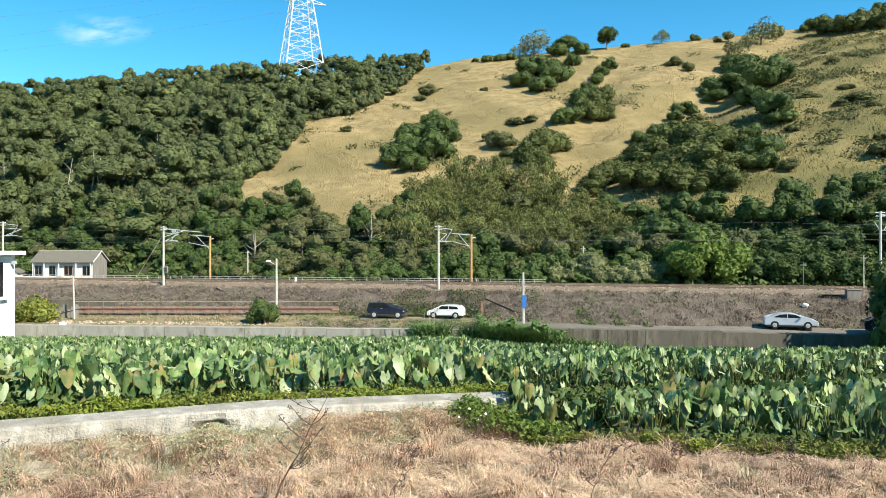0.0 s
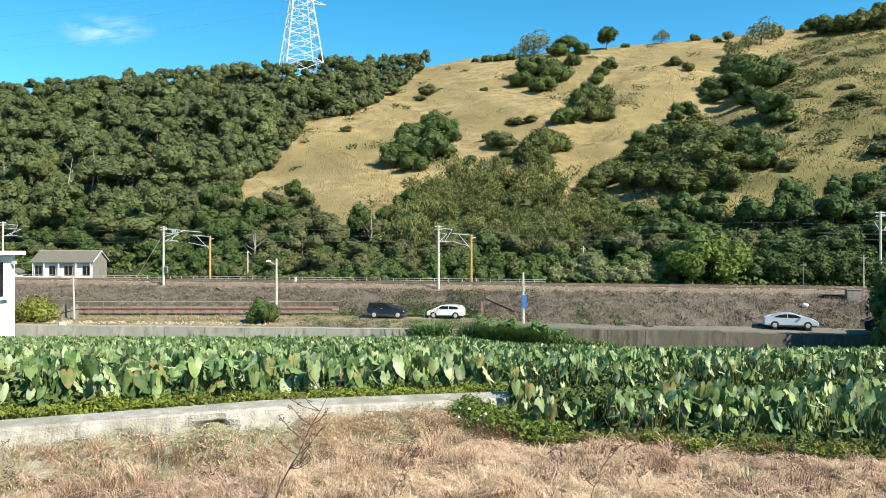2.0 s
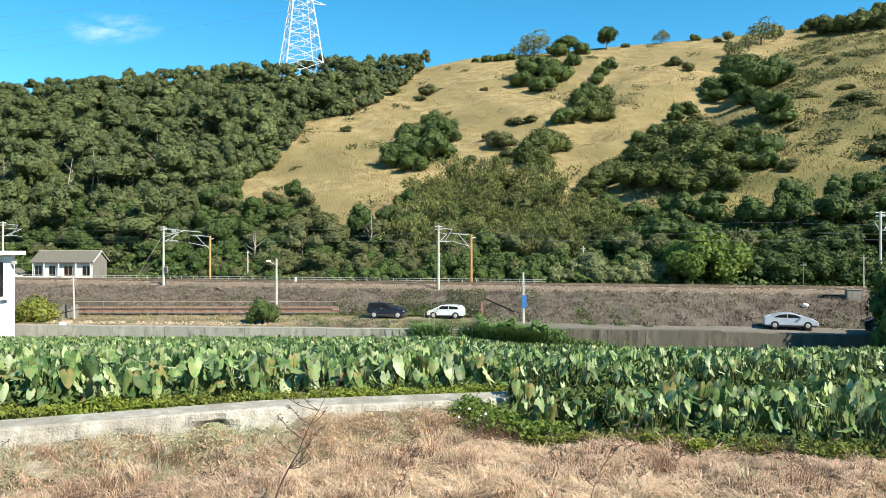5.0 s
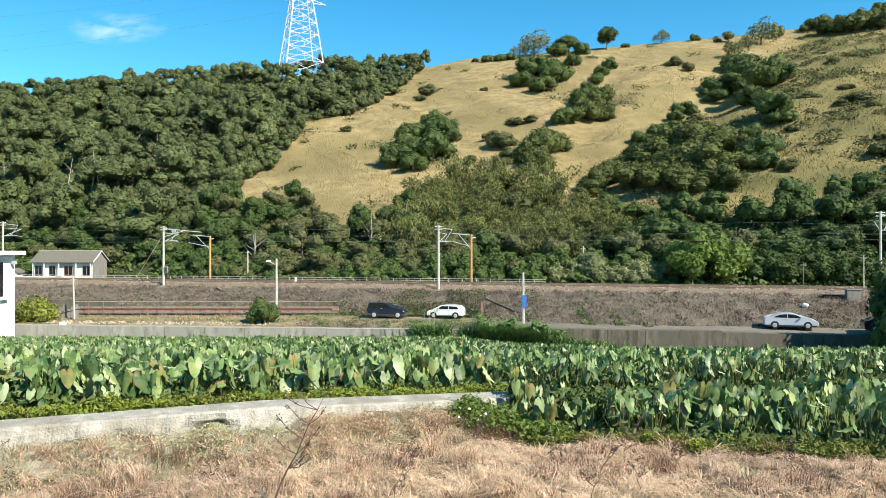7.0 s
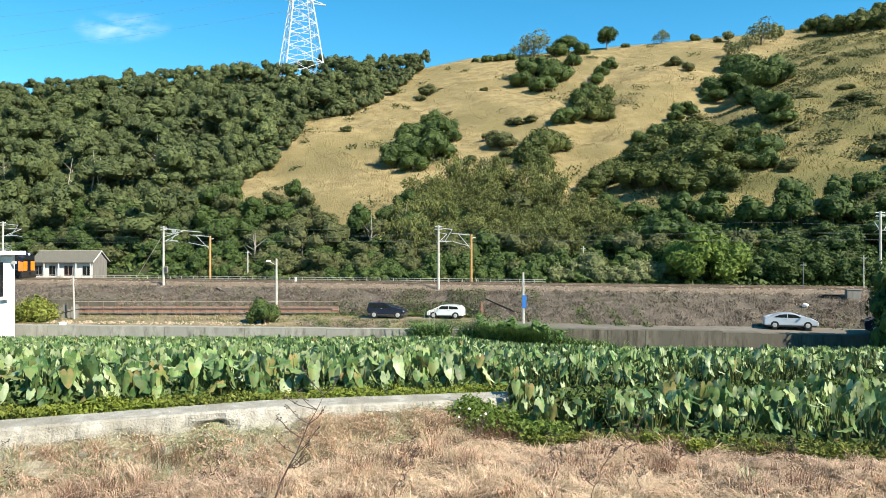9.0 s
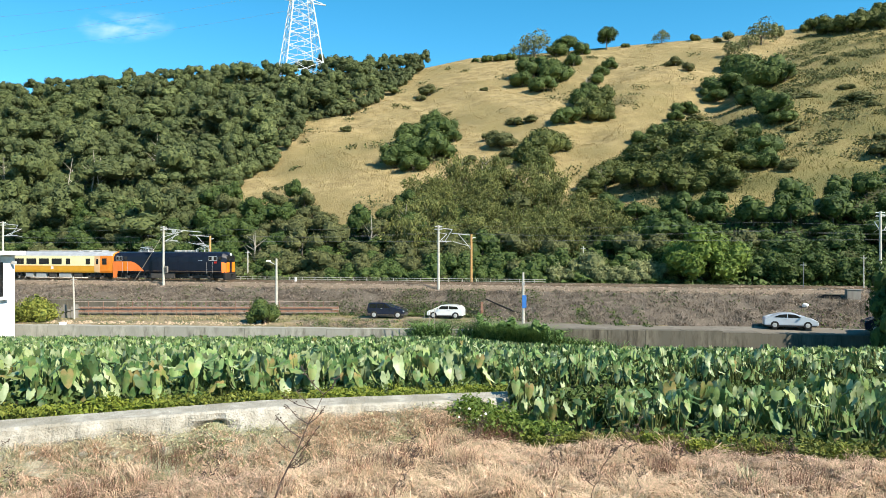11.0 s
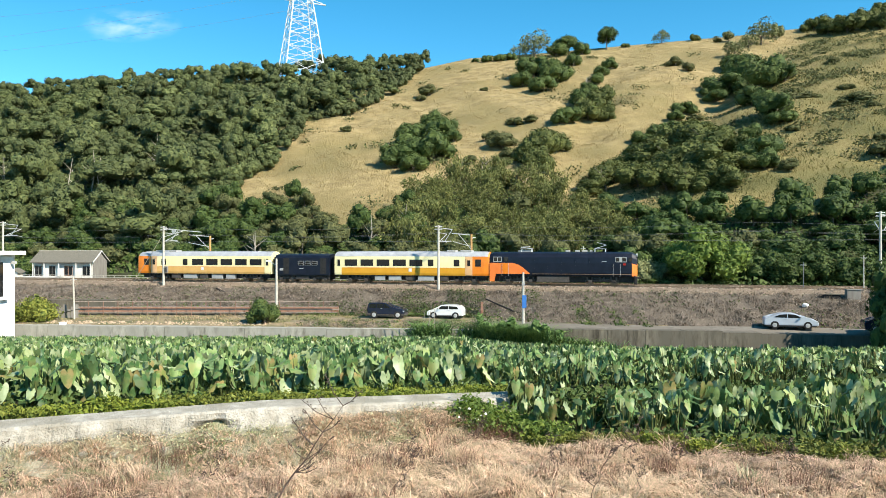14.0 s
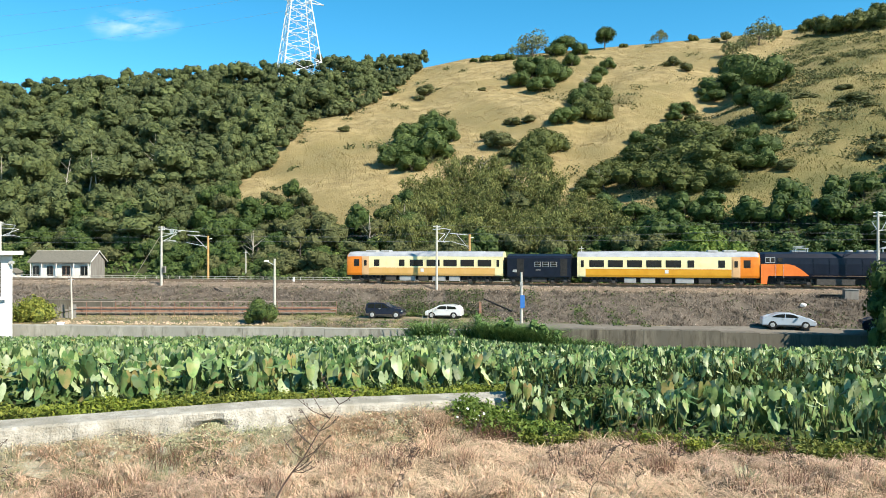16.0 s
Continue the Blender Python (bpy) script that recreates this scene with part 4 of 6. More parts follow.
    q = leaf_quads(pos, np.tile([0.2, -0.5, 0.8], (len(x), 1)), 0.3, 0.7, 0.75, True)
    tagged(put("woodland_undergrowth", quad_mesh("woodland_undergrowth", q), "leaf_hedge"), "leafy green undergrowth on the woodland floor", "undergrowth", kind="stuff")
    # green growth in patches on the bank and the verge
    x = np.concatenate([rng.normal(c, w, k) for c, w, k in ((-2, 3, 2600), (14.5, 0.5, 350), (17.5, 0.4, 200), (20, 0.3, 120), (-12, 3, 900), (9, 2, 200), (-45, 5, 900),
                                                            (36, 3, 300), (-30, 7, 900), (3, 1.5, 500))])
    t = rng.random(len(x)) ** 1.5 * 0.6 - 0.12
    xu = np.concatenate([rng.normal(c, w, k) for c, w, k in ((2, 5, 1500), (13, 3, 500), (-30, 8, 600), (24, 6, 400))])
    keep = wave(xu, xu * 0, 0.9, 2) > 0
    x, t = np.concatenate([x, xu[keep]]), np.concatenate([t, rng.uniform(0.5, 0.97, keep.sum())])
    y = bank_foot(x) + (track_y(x) - 3.0 - bank_foot(x)) * t
    pos = np.column_stack([x, y, land(x, y) + rng.uniform(0, 0.35, len(x))])
    q = leaf_quads(pos, np.tile([0, -0.4, 0.8], (len(x), 1)), 0.11, 0.8)
    tagged(put("bank_greenery", quad_mesh("bank_greenery", q), "leaf_hedge"), "patches of low green growth on the bank", "weeds", kind="stuff")
    # dry verge beyond the field wall
    n = 22000
    x = np.where(rng.random(n) < 0.7, rng.uniform(-50, 6, n), rng.uniform(-16, 6, n))
    y = wall_y(x) + 0.4 + (bank_foot(x) - wall_y(x) - 0.6) * rng.random(n)
    p = np.column_stack([x, y])[(wave(x, y, 0.6, 2) > -0.3) & ~((x < -16) & (y < wall_y(x) + 4) & (rng.random(n) < 0.8)) & ~((x > -10) & (y > 78) & (y < 82.5))]
    q = blades(p, land(p[:, 0], p[:, 1]) - 0.03, rng.uniform(0.08, 0.4, len(p)), 0.06, 1.0, 1, 0.5)
    tagged(put("verge_grass", quad_mesh("verge_grass", q), "verge"), "dry tan grass on the verge above the wall", "grass", kind="stuff")
    # reeds at the wall
    n = 4200
    x = np.concatenate([rng.normal(6.8, 1.9, n), rng.normal(-1.2, 0.8, 500), rng.normal(12, 2.0, 700)])
    y = wall_y(x) - 0.5 - 1.6 * rng.random(len(x))
    z = land(x, y)
    q = blades(np.column_stack([x, y]), z, rng.uniform(2.9, 4.7, len(x)) * np.where(x > 10, 0.75, 1), 0.12, 0.75, 4, 0.75)
    tagged(put("reeds", quad_mesh("reeds", q), "reed"), "dark green reed clump before the concrete wall", "reeds", kind="stuff")
    # broad hanging leaves on the same bank
    n = 5200
    x = np.concatenate([rng.uniform(3.2, 11.2, n), rng.normal(-1.1, 0.7, 600), rng.uniform(11, 16, 500)])
    y = wall_y(x) - 0.6 - 1.8 * rng.random(len(x))
    top = np.where(x > 11, 1.5, np.where(x < 2, 2.1, 2.9)) * (0.85 + 0.2 * np.sin(x * 2.3) + 0.1 * np.sin(x * 6.1))
    pos = np.column_stack([x, y, land(x, y) + top * (0.35 + 0.65 * rng.random(len(x)))])
    q = leaf_quads(pos, np.tile([0.4, -0.6, 0.6], (len(x), 1)), 0.22, 0.6, 0.3)
    tagged(put("bank_shrubbery", quad_mesh("bank_shrubbery", q), "reed"), "dark green leafy growth before the concrete wall", "shrubbery", kind="stuff")


build_grass()


# ---- taro ----
def taro_leaf(length, curl, n=6, cols=(-1, -0.5, 0, 0.5, 1)):
    """A heart-shaped blade with two basal lobes and a wavy rim, hanging from its stalk at the origin. Tip down -z, facing -y."""
    t = np.linspace(-0.34, 1.0, n + 2)
    hw = np.where(t < 0, 0.7 * (1 - (t / 0.5) ** 2), 0.7 * np.clip(1 - t, 0, 1) ** 0.6 * (1 + 0.3 * t)) * length * 0.5
    hw[0], hw[-1] = 0.42 * length * 0.56, 0.02 * length
    wob = rng.uniform(0, 6)
    v = []
    for ti, w in zip(t, hw):
        z = -ti * length * 0.92
        yb = -curl * length * (ti ** 2) * (1 if ti > 0 else 0.5)
        for u in cols:
            notch = 0.26 * length if u == 0 and ti < -0.3 else 0.06 * length if u == 0 and ti < -0.05 else 0
            rim = 0.05 * length * math.sin(ti * 14 + wob + 2 * u) * abs(u)
            v.append((u * w, yb + 0.25 * abs(u) * w + rim, z - notch))
    m = len(cols)
    f = [(i * m + j, i * m + j + 1, i * m + m + 1 + j, i * m + m + j) for i in range(n + 1) for j in range(m - 1)]
    return np.array(v), np.array(f)


def euler_np(rx, rz):
    cx, sx, cz, sz = math.cos(rx), math.sin(rx), math.cos(rz), math.sin(rz)
    return np.array([[cz, -sz * cx, sz * sx], [sz, cz * cx, -cz * sx], [0, sx, cx]])


def taro_plan(h):
    """Leaf poses of one plant: place of the leaf joint, tilt, turn, size."""
    rows = []
    k = int(rng.integers(9, 14))
    a0 = rng.uniform(0, 6.283)
    for i in range(k):
        a = a0 + i * 2.4 + rng.normal(0, 0.3)
        hh = h * rng.uniform(0.12, 1.0) ** 0.8
        r = rng.uniform(0.08, 0.3) * h
        tilt = rng.uniform(-0.2, 0.5) if rng.random() < 0.78 else rng.uniform(0.5, 1.4)
        rows.append(((r * math.cos(a), r * math.sin(a), hh), tilt, a + math.pi / 2 + rng.normal(0, 0.5), rng.uniform(0.5, 1.0)))
    return rows


LEAVES = [taro_leaf(0.46, c) for c in (0.12, 0.25, -0.1, 0.4)]
FAR_LEAVES = [taro_leaf(0.46, c, 2, (-1, 0, 1)) for c in (0.12, 0.25, -0.1, 0.4)]

TINY_LEAVES = [taro_leaf(0.5, c, 1, (-1, 0, 1)) for c in (0.1, 0.25, -0.1, 0.4)]


def taro_geometry(h, leaves):
    vs, fs, ks, o = [], [], [], 0
    for (x, y, z), rx, rz, s in taro_plan(h):
        v, f = leaves[int(rng.integers(4))]
        w = (v * s) @ euler_np(-rx, rz).T + np.array([x, y, z])
        vs.append(w)
        fs.append(f + o)
        # the pale share stands for leaf undersides and for sunlit highlights
        k = rng.random()
        ks.append(np.full(len(f), 1 if k < 0.2 else 2 if k < 0.25 else 0))
        o += len(w)
        c = np.array([[0, 0, 0], [x, y, z]])
        q = np.array([c[0] + (-0.02, 0, 0), c[0] + (0.02, 0, 0), c[1] + (0.01, 0, 0), c[1] + (-0.01, 0, 0)])
        vs.append(q)
        fs.append(np.array([[0, 1, 2, 3]]) + o)
        ks.append([0])
        o += 4
    return np.concatenate(vs), np.concatenate(fs), np.concatenate(ks)


def field_rows():
    """Places of taro plants on the two terraces."""
    p = spots(90000, -48, 46, 15, 68, 0.54)
    x, y = p[:, 0], p[:, 1]
    yp = path_y(x)
    upper = (y > yp + np.where(x > 2, 0.3, 1.6)) & (y < wall_y(x) - 1.0)
    lower = (y < yp - 0.1) & (y > straw_edge(x) + 0.75) & (x > 1.7)
    ok = (upper | lower) & (np.abs(x) < 0.64 * y + 2) & (wave(x, y, 0.8, 9) < 0.75)
    return p[ok]


def build_taro():
    p = field_rows()
    p = p[np.argsort(p[:, 1] + 0.05 * np.abs(p[:, 0]))]
    front = (p[:, 1] < path_y(p[:, 0]) + 2.9) & ((p[:, 1] < straw_edge(p[:, 0]) + 2.1) | (p[:, 1] > path_y(p[:, 0])))
    near = p[front][:260]
    taken = {(a, b) for a, b in near}
    rest = np.array([q for q in p if (q[0], q[1]) not in taken])
    # far plants, one sheet of leaves
    temp = [[taro_geometry(1.0, lv) for _ in range(24)] for lv in (LEAVES, FAR_LEAVES, TINY_LEAVES)]
    vs, fs, ks, o = [], [], [], 0
    for (x, y), z in zip(rest, land(rest[:, 0], rest[:, 1])):
        v, f, k = temp[0 if y < 21 else 1 if y < 32 else 2][int(rng.integers(24))]
        R3 = euler_np(0, rng.uniform(0, 6.283)) * rng.uniform(0.85, 1.2) * (1.1 if y < path_y(x) else 0.95 if x < 2 else 0.82)
        vs.append(v @ R3.T + np.array([x, y, z]))
        fs.append(f + o)
        ks.append(k)
        o += len(v)
    me = quad_mesh("taro_crop", (np.concatenate(vs), np.concatenate(fs)), np.concatenate(ks), smooth=True)
    tagged(put("taro_crop", me, ["taro", "taro_pale_lit_far", "taro_old_far"]), "dense green taro crop filling the terraced field", "crop", kind="stuff")
    # near plants, leaf by leaf
    lm = []
    for v, f in LEAVES:
        for mat in ("taro_single", "taro_old", "taro_pale_lit"):
            me = quad_mesh("leaf", (v, f), smooth=True)
            me.materials.append(MAT[mat])
            lm.append(me)
    for (x, y), z in zip(near, land(near[:, 0], near[:, 1])):
        plan = taro_plan(rng.uniform(0.95, 1.3) if y < path_y(x) else rng.uniform(0.85, 1.15))
        big = 0.8 if y < path_y(x) else 1.12 if x < 2 else 0.72
        bm = bmesh.new()
        for (a, b, c), rx, rz, s in plan:
            rod(bm, (a * 0.1, b * 0.1, -0.05), (a * 0.75, b * 0.75, c * 0.7), 0.02, 0.014, 5)
            rod(bm, (a * 0.75, b * 0.75, c * 0.7), (a, b, c), 0.014, 0.01, 5)
        e = empty("taro_plant", pose(x, y, float(z)), "green taro plant with large heart-shaped leaves in the field", "taro plant", "taro plants at the field edge")
        part("stalk", bm, "stalk", e)
        for (a, b, c), rx, rz, s in plan:
            k = rng.random()
            ob = put("leaf", lm[3 * int(rng.integers(4)) + (1 if k < 0.06 else 2 if k < 0.26 else 0)], None, e)
            M3 = Matrix.Translation((a, b, c)) @ Matrix(euler_np(-rx, rz).tolist()).to_4x4() @ Matrix.Diagonal((s * big, s * big, s * big, 1))
            ob.matrix_basis = M3
    # low weeds before the crop
    n = 46000
    x = rng.uniform(-14, 16, n)
    up = (rng.random(n) < 0.6) & (x < 2.0)
    y = np.where(up, path_y(x) + 0.75 + 1.15 * rng.random(n) ** 1.2, straw_edge(x) + 0.05 + 0.95 * rng.random(n) ** 1.3)
    ok = up | (x > 0.9)
    x, y = x[ok], y[ok]
    h = rng.uniform(0.02, 0.3, len(x)) * (0.8 + 0.5 * wave(x, y, 2.5, 2))
    pos = np.column_stack([x, y, land(x, y) + h])
    q = leaf_quads(pos, np.tile([0, -0.3, 0.8], (len(x), 1)), 0.042, 0.8, 0.6, True)
    tagged(put("low_weeds", quad_mesh("low_weeds", q), "weed"), "low yellow-green weeds along the field edge", "weeds", kind="stuff")
    # undergrowth between the plants
    n = 42000
    y = 15.0 + 14 * rng.random(n) ** 1.3
    x = rng.uniform(-0.63, 0.63, n) * y
    ok = ((y > path_y(x) + 1.4) | ((x > 1.4) & (y > straw_edge(x) + 0.3) & (y < straw_edge(x) + 1.3))) & (rng.random(n) < 0.55) & (wave(x, y, 1.3, 5) > -0.6)
    x, y = x[ok], y[ok]
    pos = np.column_stack([x, y, land(x, y) + rng.uniform(0.01, 0.4, len(x))])
    q = leaf_quads(pos, np.tile([0, -0.4, 0.8], (len(x), 1)), 0.075, 0.8, 0.6, True)
    tagged(put("undergrowth", quad_mesh("undergrowth", q), "leaf_hedge"), "green undergrowth between the taro plants", "weeds", kind="stuff")
    # growth on the terrace step
    n = 9000
    x = rng.uniform(1.7, 15, n)
    y = path_y(x) - 0.45 + 0.9 * rng.random(n)
    pos = np.column_stack([x, y, land(x, path_y(x) - 0.5) + rng.uniform(0, 1.0, n)])
    q = leaf_quads(pos, np.tile([0, -0.6, 0.6], (n, 1)), 0.075, 0.8, 0.6, True)
    tagged(put("step_growth", quad_mesh("step_growth", q), "leaf_hedge"), "green weeds covering the terrace step", "weeds", kind="stuff")
    # small white flowers among the weeds at the path's end
    n = 26
    x = rng.normal(0.85, 0.35, n)
    y = rng.normal(17.45, 0.2, n)
    pos = np.column_stack([x, y, land(x, y) + rng.uniform(0.2, 0.55, n)])
    q = leaf_quads(pos, np.tile([0.3, -0.7, 0.6], (n, 1)), 0.028, 0.4, 0.9)
    tagged(put("white_flowers", quad_mesh("white_flowers", q), "white"), "tiny white flowers on the leafy weeds", "flowers", kind="stuff")
    # dark leafy weeds where the path ends
    n = 4600
    x = np.where(rng.random(n) < 0.55, rng.normal(0.9, 0.3, n), rng.normal(1.9, 0.45, n))
    y = rng.normal(17.6, 0.22, n) - 0.2 * np.maximum(x - 1.2, 0)
    pos = np.column_stack([x, y, land(x, y) + rng.uniform(0, 0.5, n)])
    q = leaf_quads(pos, np.tile([0, -0.4, 0.8], (n, 1)), 0.05, 0.8, 0.6, True)
    tagged(put("leafy_weeds", quad_mesh("leafy_weeds", q), "leaf_bright"), "fresh green leafy weeds where the path ends", "weeds", kind="stuff")


build_taro()


# ---- railway ----
def build_track():
    for k, off in enumerate((0.0, 4.0)):
        e = empty("railway_track", along(0, off, RAIL_Z), "railway track with rusty steel rails on pale ballast", "railway track", "tracks", "structure")
        for y in (-0.53, 0.53):
            bm = B(-300, y - 0.035, -0.05, 110, y + 0.035, 0.0)
            box(bm, -300, y - 0.065, -0.17, 110, y + 0.065, -0.155)
            box(bm, -300, y - 0.01, -0.155, 110, y + 0.01, -0.05)
            part("rail", bm, "rail", e)
        me = bpy.data.meshes.new("sleeper")
        bm = B(-0.12, -1.2, -0.33, 0.12, 1.2, -0.17)
        bm.to_mesh(me)
        bm.free()
        me.materials.append(MAT["concrete"])
        for i in range(130 if k == 0 else 0):
            put("sleeper", me, None, e, m=Matrix.Translation((-70 + i * 0.9, 0, 0)))


def coach(name, label, flip, band):
    """A cream and orange-brown driving coach 19.8 m long; x forwards, origin at the middle on the rail."""
    e = empty(name, Matrix(), label, "train coach", "train coaches")
    L2, W = 9.9, 1.42
    sgn = -1 if flip else 1
    # shell, drawn out along x in bands
    prof = [(-W + 0.06, 1.0), (-W, 1.25), (-W, 1.92), (-W + 0.01, 2.6), (-W + 0.05, 3.3), (-W + 0.3, 3.62), (-0.6, 3.84), (0, 3.9),
            (0.6, 3.84), (W - 0.3, 3.62), (W - 0.05, 3.3), (W - 0.01, 2.6), (W, 1.92), (W, 1.25), (W - 0.06, 1.0)]
    xs = [-L2, -L2 + 0.1, -L2 + 0.95, -L2 + 1.6, 6.6, 6.93, 7.85, 9.3, 9.75, 9.9]
    bm = bmesh.new()
    rows = []
    for x in xs:
        k = 1.0 if x < 9.5 else (0.97 if x < 9.8 else 0.93)
        rows.append([bm.verts.new((x * sgn, y * k, 1.0 + (z - 1.0) * (1 if x < 9.5 else 0.985 if x < 9.8 else 0.95))) for y, z in prof])
    for i in range(len(xs) - 1):
        for j in range(len(prof) - 1):
            f = bm.faces.new((rows[i][j], rows[i + 1][j], rows[i + 1][j + 1], rows[i][j + 1]))
            lo, roof = j in (0, 1, 12, 13), j in (4, 5, 6, 7, 8, 9)
            f.material_index = 4 if i >= 6 and not (4 <= j <= 9 and i < 8) else 2 if roof and j not in (4, 9) else 2 if roof else (3 if i == 5 else (1 if lo and i >= 2 else 0))
    for r in (rows[0], rows[-1][::-1]):
        f = bm.faces.new(r)
        f.material_index = 0 if r is rows[0] else 4
    part("body", bm, ["cream", band, "roof_grey", "salmon", "orange"], e)
    part("floor_pan", B(-9.7, -1.3, 0.92, 9.7, 1.3, 1.03), "under", e)
    for side in (-1, 1):
        def panel(nm, mat, x0, x1, z0, z1, out=0.012, par=e, inner=False):
            y = side * (W + (0.0 if z0 < 2 else -0.005))
            a, b = sorted((x0 * sgn, x1 * sgn))
            return part(nm, B(a, min(y, y + side * out), z0, b, max(y, y + side * out), z1, bevel=0.004), mat, par)
        wins = [(-8.48 + 2.12 * i, -6.92 + 2.12 * i) for i in range(5)] + [(2.35, 2.95), (5.6, 6.2)]
        for a, b in wins:
            w = panel("window", "rubber", a - 0.05, b + 0.05, 2.12, 2.92, 0.014)
            panel("pane", "glass", a, b, 2.17, 2.86, 0.022, w)
        d = panel("door", "cream", -9.65, -9.0, 1.1, 3.05, 0.02)
        panel("pane", "glass", -9.5, -9.15, 2.1, 2.9, 0.03, d)
        d = panel("door", "salmon", 7.05, 7.75, 1.1, 3.05, 0.02)
        panel("pane", "glass", 7.22, 7.58, 2.15, 2.85, 0.03, d)
        c = panel("cab_window", "rubber", 8.2, 8.9, 2.1, 2.95, 0.016)
        panel("pane", "glass", 8.26, 8.84, 2.16, 2.9, 0.024, c)
        panel("emblem", "white", -0.15, 0.25, 1.45, 1.85, 0.016)
        panel("stripe", "orange", -8.2, 6.6, 1.9, 1.93, 0.008)
    part("windscreen", B(min(9.86 * sgn, 9.93 * sgn), -1.0, 2.2, max(9.86 * sgn, 9.93 * sgn), 1.0, 3.0, bevel=0.01), "glass", e)
    # roof gear
    for a, b in ((4.5, 5.6), (6.2, 7.6)):
        x0, x1 = sorted((a * sgn, b * sgn))
        part("roof_box", B(x0, -0.7, 3.82, x1, 0.7, 4.05, bevel=0.05), "box_grey", e)
    x0, x1 = sorted((-7.5 * sgn, 3.5 * sgn))
    part("roof_duct", B(x0, -0.45, 3.83, x1, 0.45, 3.96, bevel=0.05), "roof_grey", e)
    # underframe
    # black filler added to close the dark gaps below the floor
    part("underfloor", B(-9.4, -0.75, 0.4, 9.4, 0.75, 0.93), "black", e)
    for a, b, mat in ((-4.6, -3.3, "box_grey"), (-2.8, -1.2, "box_grey"), (-0.6, 0.6, "under"), (1.0, 3.0, "box_grey"), (3.5, 4.8, "under")):
        x0, x1 = sorted((a * sgn, b * sgn))
        part("equipment_box", B(x0, -1.25, 0.35, x1, 1.25, 0.93, bevel=0.03), mat, e)
    for cx in (-6.9, 6.9):
        bogie(e, cx, 1.05)
    for x in (-10.15, 10.15):
        part("coupler", R((x - 0.3, 0, 0.85), (x + 0.3, 0, 0.85), 0.1), "black", e)
    for x in (-9.95 * sgn,):
        part("gangway", B(min(x, x - 0.35 * sgn), -0.6, 1.0, max(x, x - 0.35 * sgn), 0.6, 3.2), "rubber", e)
    return e


WHEELS = []


def bogie(e, cx, half, name="bogie", r=0.43):
    bm = bmesh.new()
    for s in (-1, 1):
        box(bm, cx - half - 0.55, s * 0.95 - 0.08, 0.42, cx + half + 0.55, s * 0.95 + 0.08, 0.62, bevel=0.03)
        for dx in (-half, half):
            box(bm, cx + dx - 0.2, s * 1.02 - 0.12, 0.3, cx + dx + 0.2, s * 1.02 + 0.12, 0.62, bevel=0.04)
        for dx in (-0.25, 0.25, -half - 0.3, -half + 0.3, half - 0.3, half + 0.3):
            rod(bm, (cx + dx, s * 1.02, 0.55), (cx + dx, s * 1.02, 0.92), 0.11, n=8)
        rod(bm, (cx - half, s * 1.16, 0.42), (cx - half - 0.0, s * 1.2, 0.42), 0.16, n=10)
        rod(bm, (cx + half, s * 1.16, 0.42), (cx + half + 0.0, s * 1.2, 0.42), 0.16, n=10)
        rod(bm, (cx - 0.9, s * 1.12, 0.75), (cx + 0.9, s * 1.12, 0.68), 0.05, n=6)
    b = part(name, bm, "under", e)
    for dx in (-half, half):
        bm = bmesh.new()
        for s in (-1, 1):
            rod(bm, (0, s * 0.5, 0), (0, s * 0.62, 0), r, r, 20)
            rod(bm, (0, s * 0.62, 0), (0, s * 0.66, 0), r * 0.45, r * 0.3, 12)
        rod(bm, (0, -0.6, 0), (0, 0.6, 0), 0.08, n=8)
        w = part("wheelset", bm, "rail", e, m=Matrix.Translation((cx + dx, 0, r)))
        WHEELS.append((w, cx + dx, r))


def pantograph(e, x, up, d=1):
    p = part("pantograph", B(x - 0.7, -0.6, 4.02, x + 0.7, 0.6, 4.08), "steel", e)
    h = 4.75 if up else 4.3
    for s in (-0.45, 0.45):
        part("arm", rod(R((x - 0.6 * d, s, 4.08), (x + 0.7 * d, s, (4.08 + h) / 2 + 0.05), 0.035), (x + 0.7 * d, s, (4.08 + h) / 2 + 0.05), (x - 0.3 * d, s * 0.7, h), 0.03), "steel", p)
    part("contact_bar", R((x - 0.3 * d, -0.8, h + 0.03), (x - 0.3 * d, 0.8, h + 0.03), 0.04), "steel", p)
    for dx in (-0.6, 0.6):
        for s in (-0.5, 0.5):
            part("insulator", R((x + dx, s, 3.6), (x + dx, s, 4.03), 0.06), "white", p)


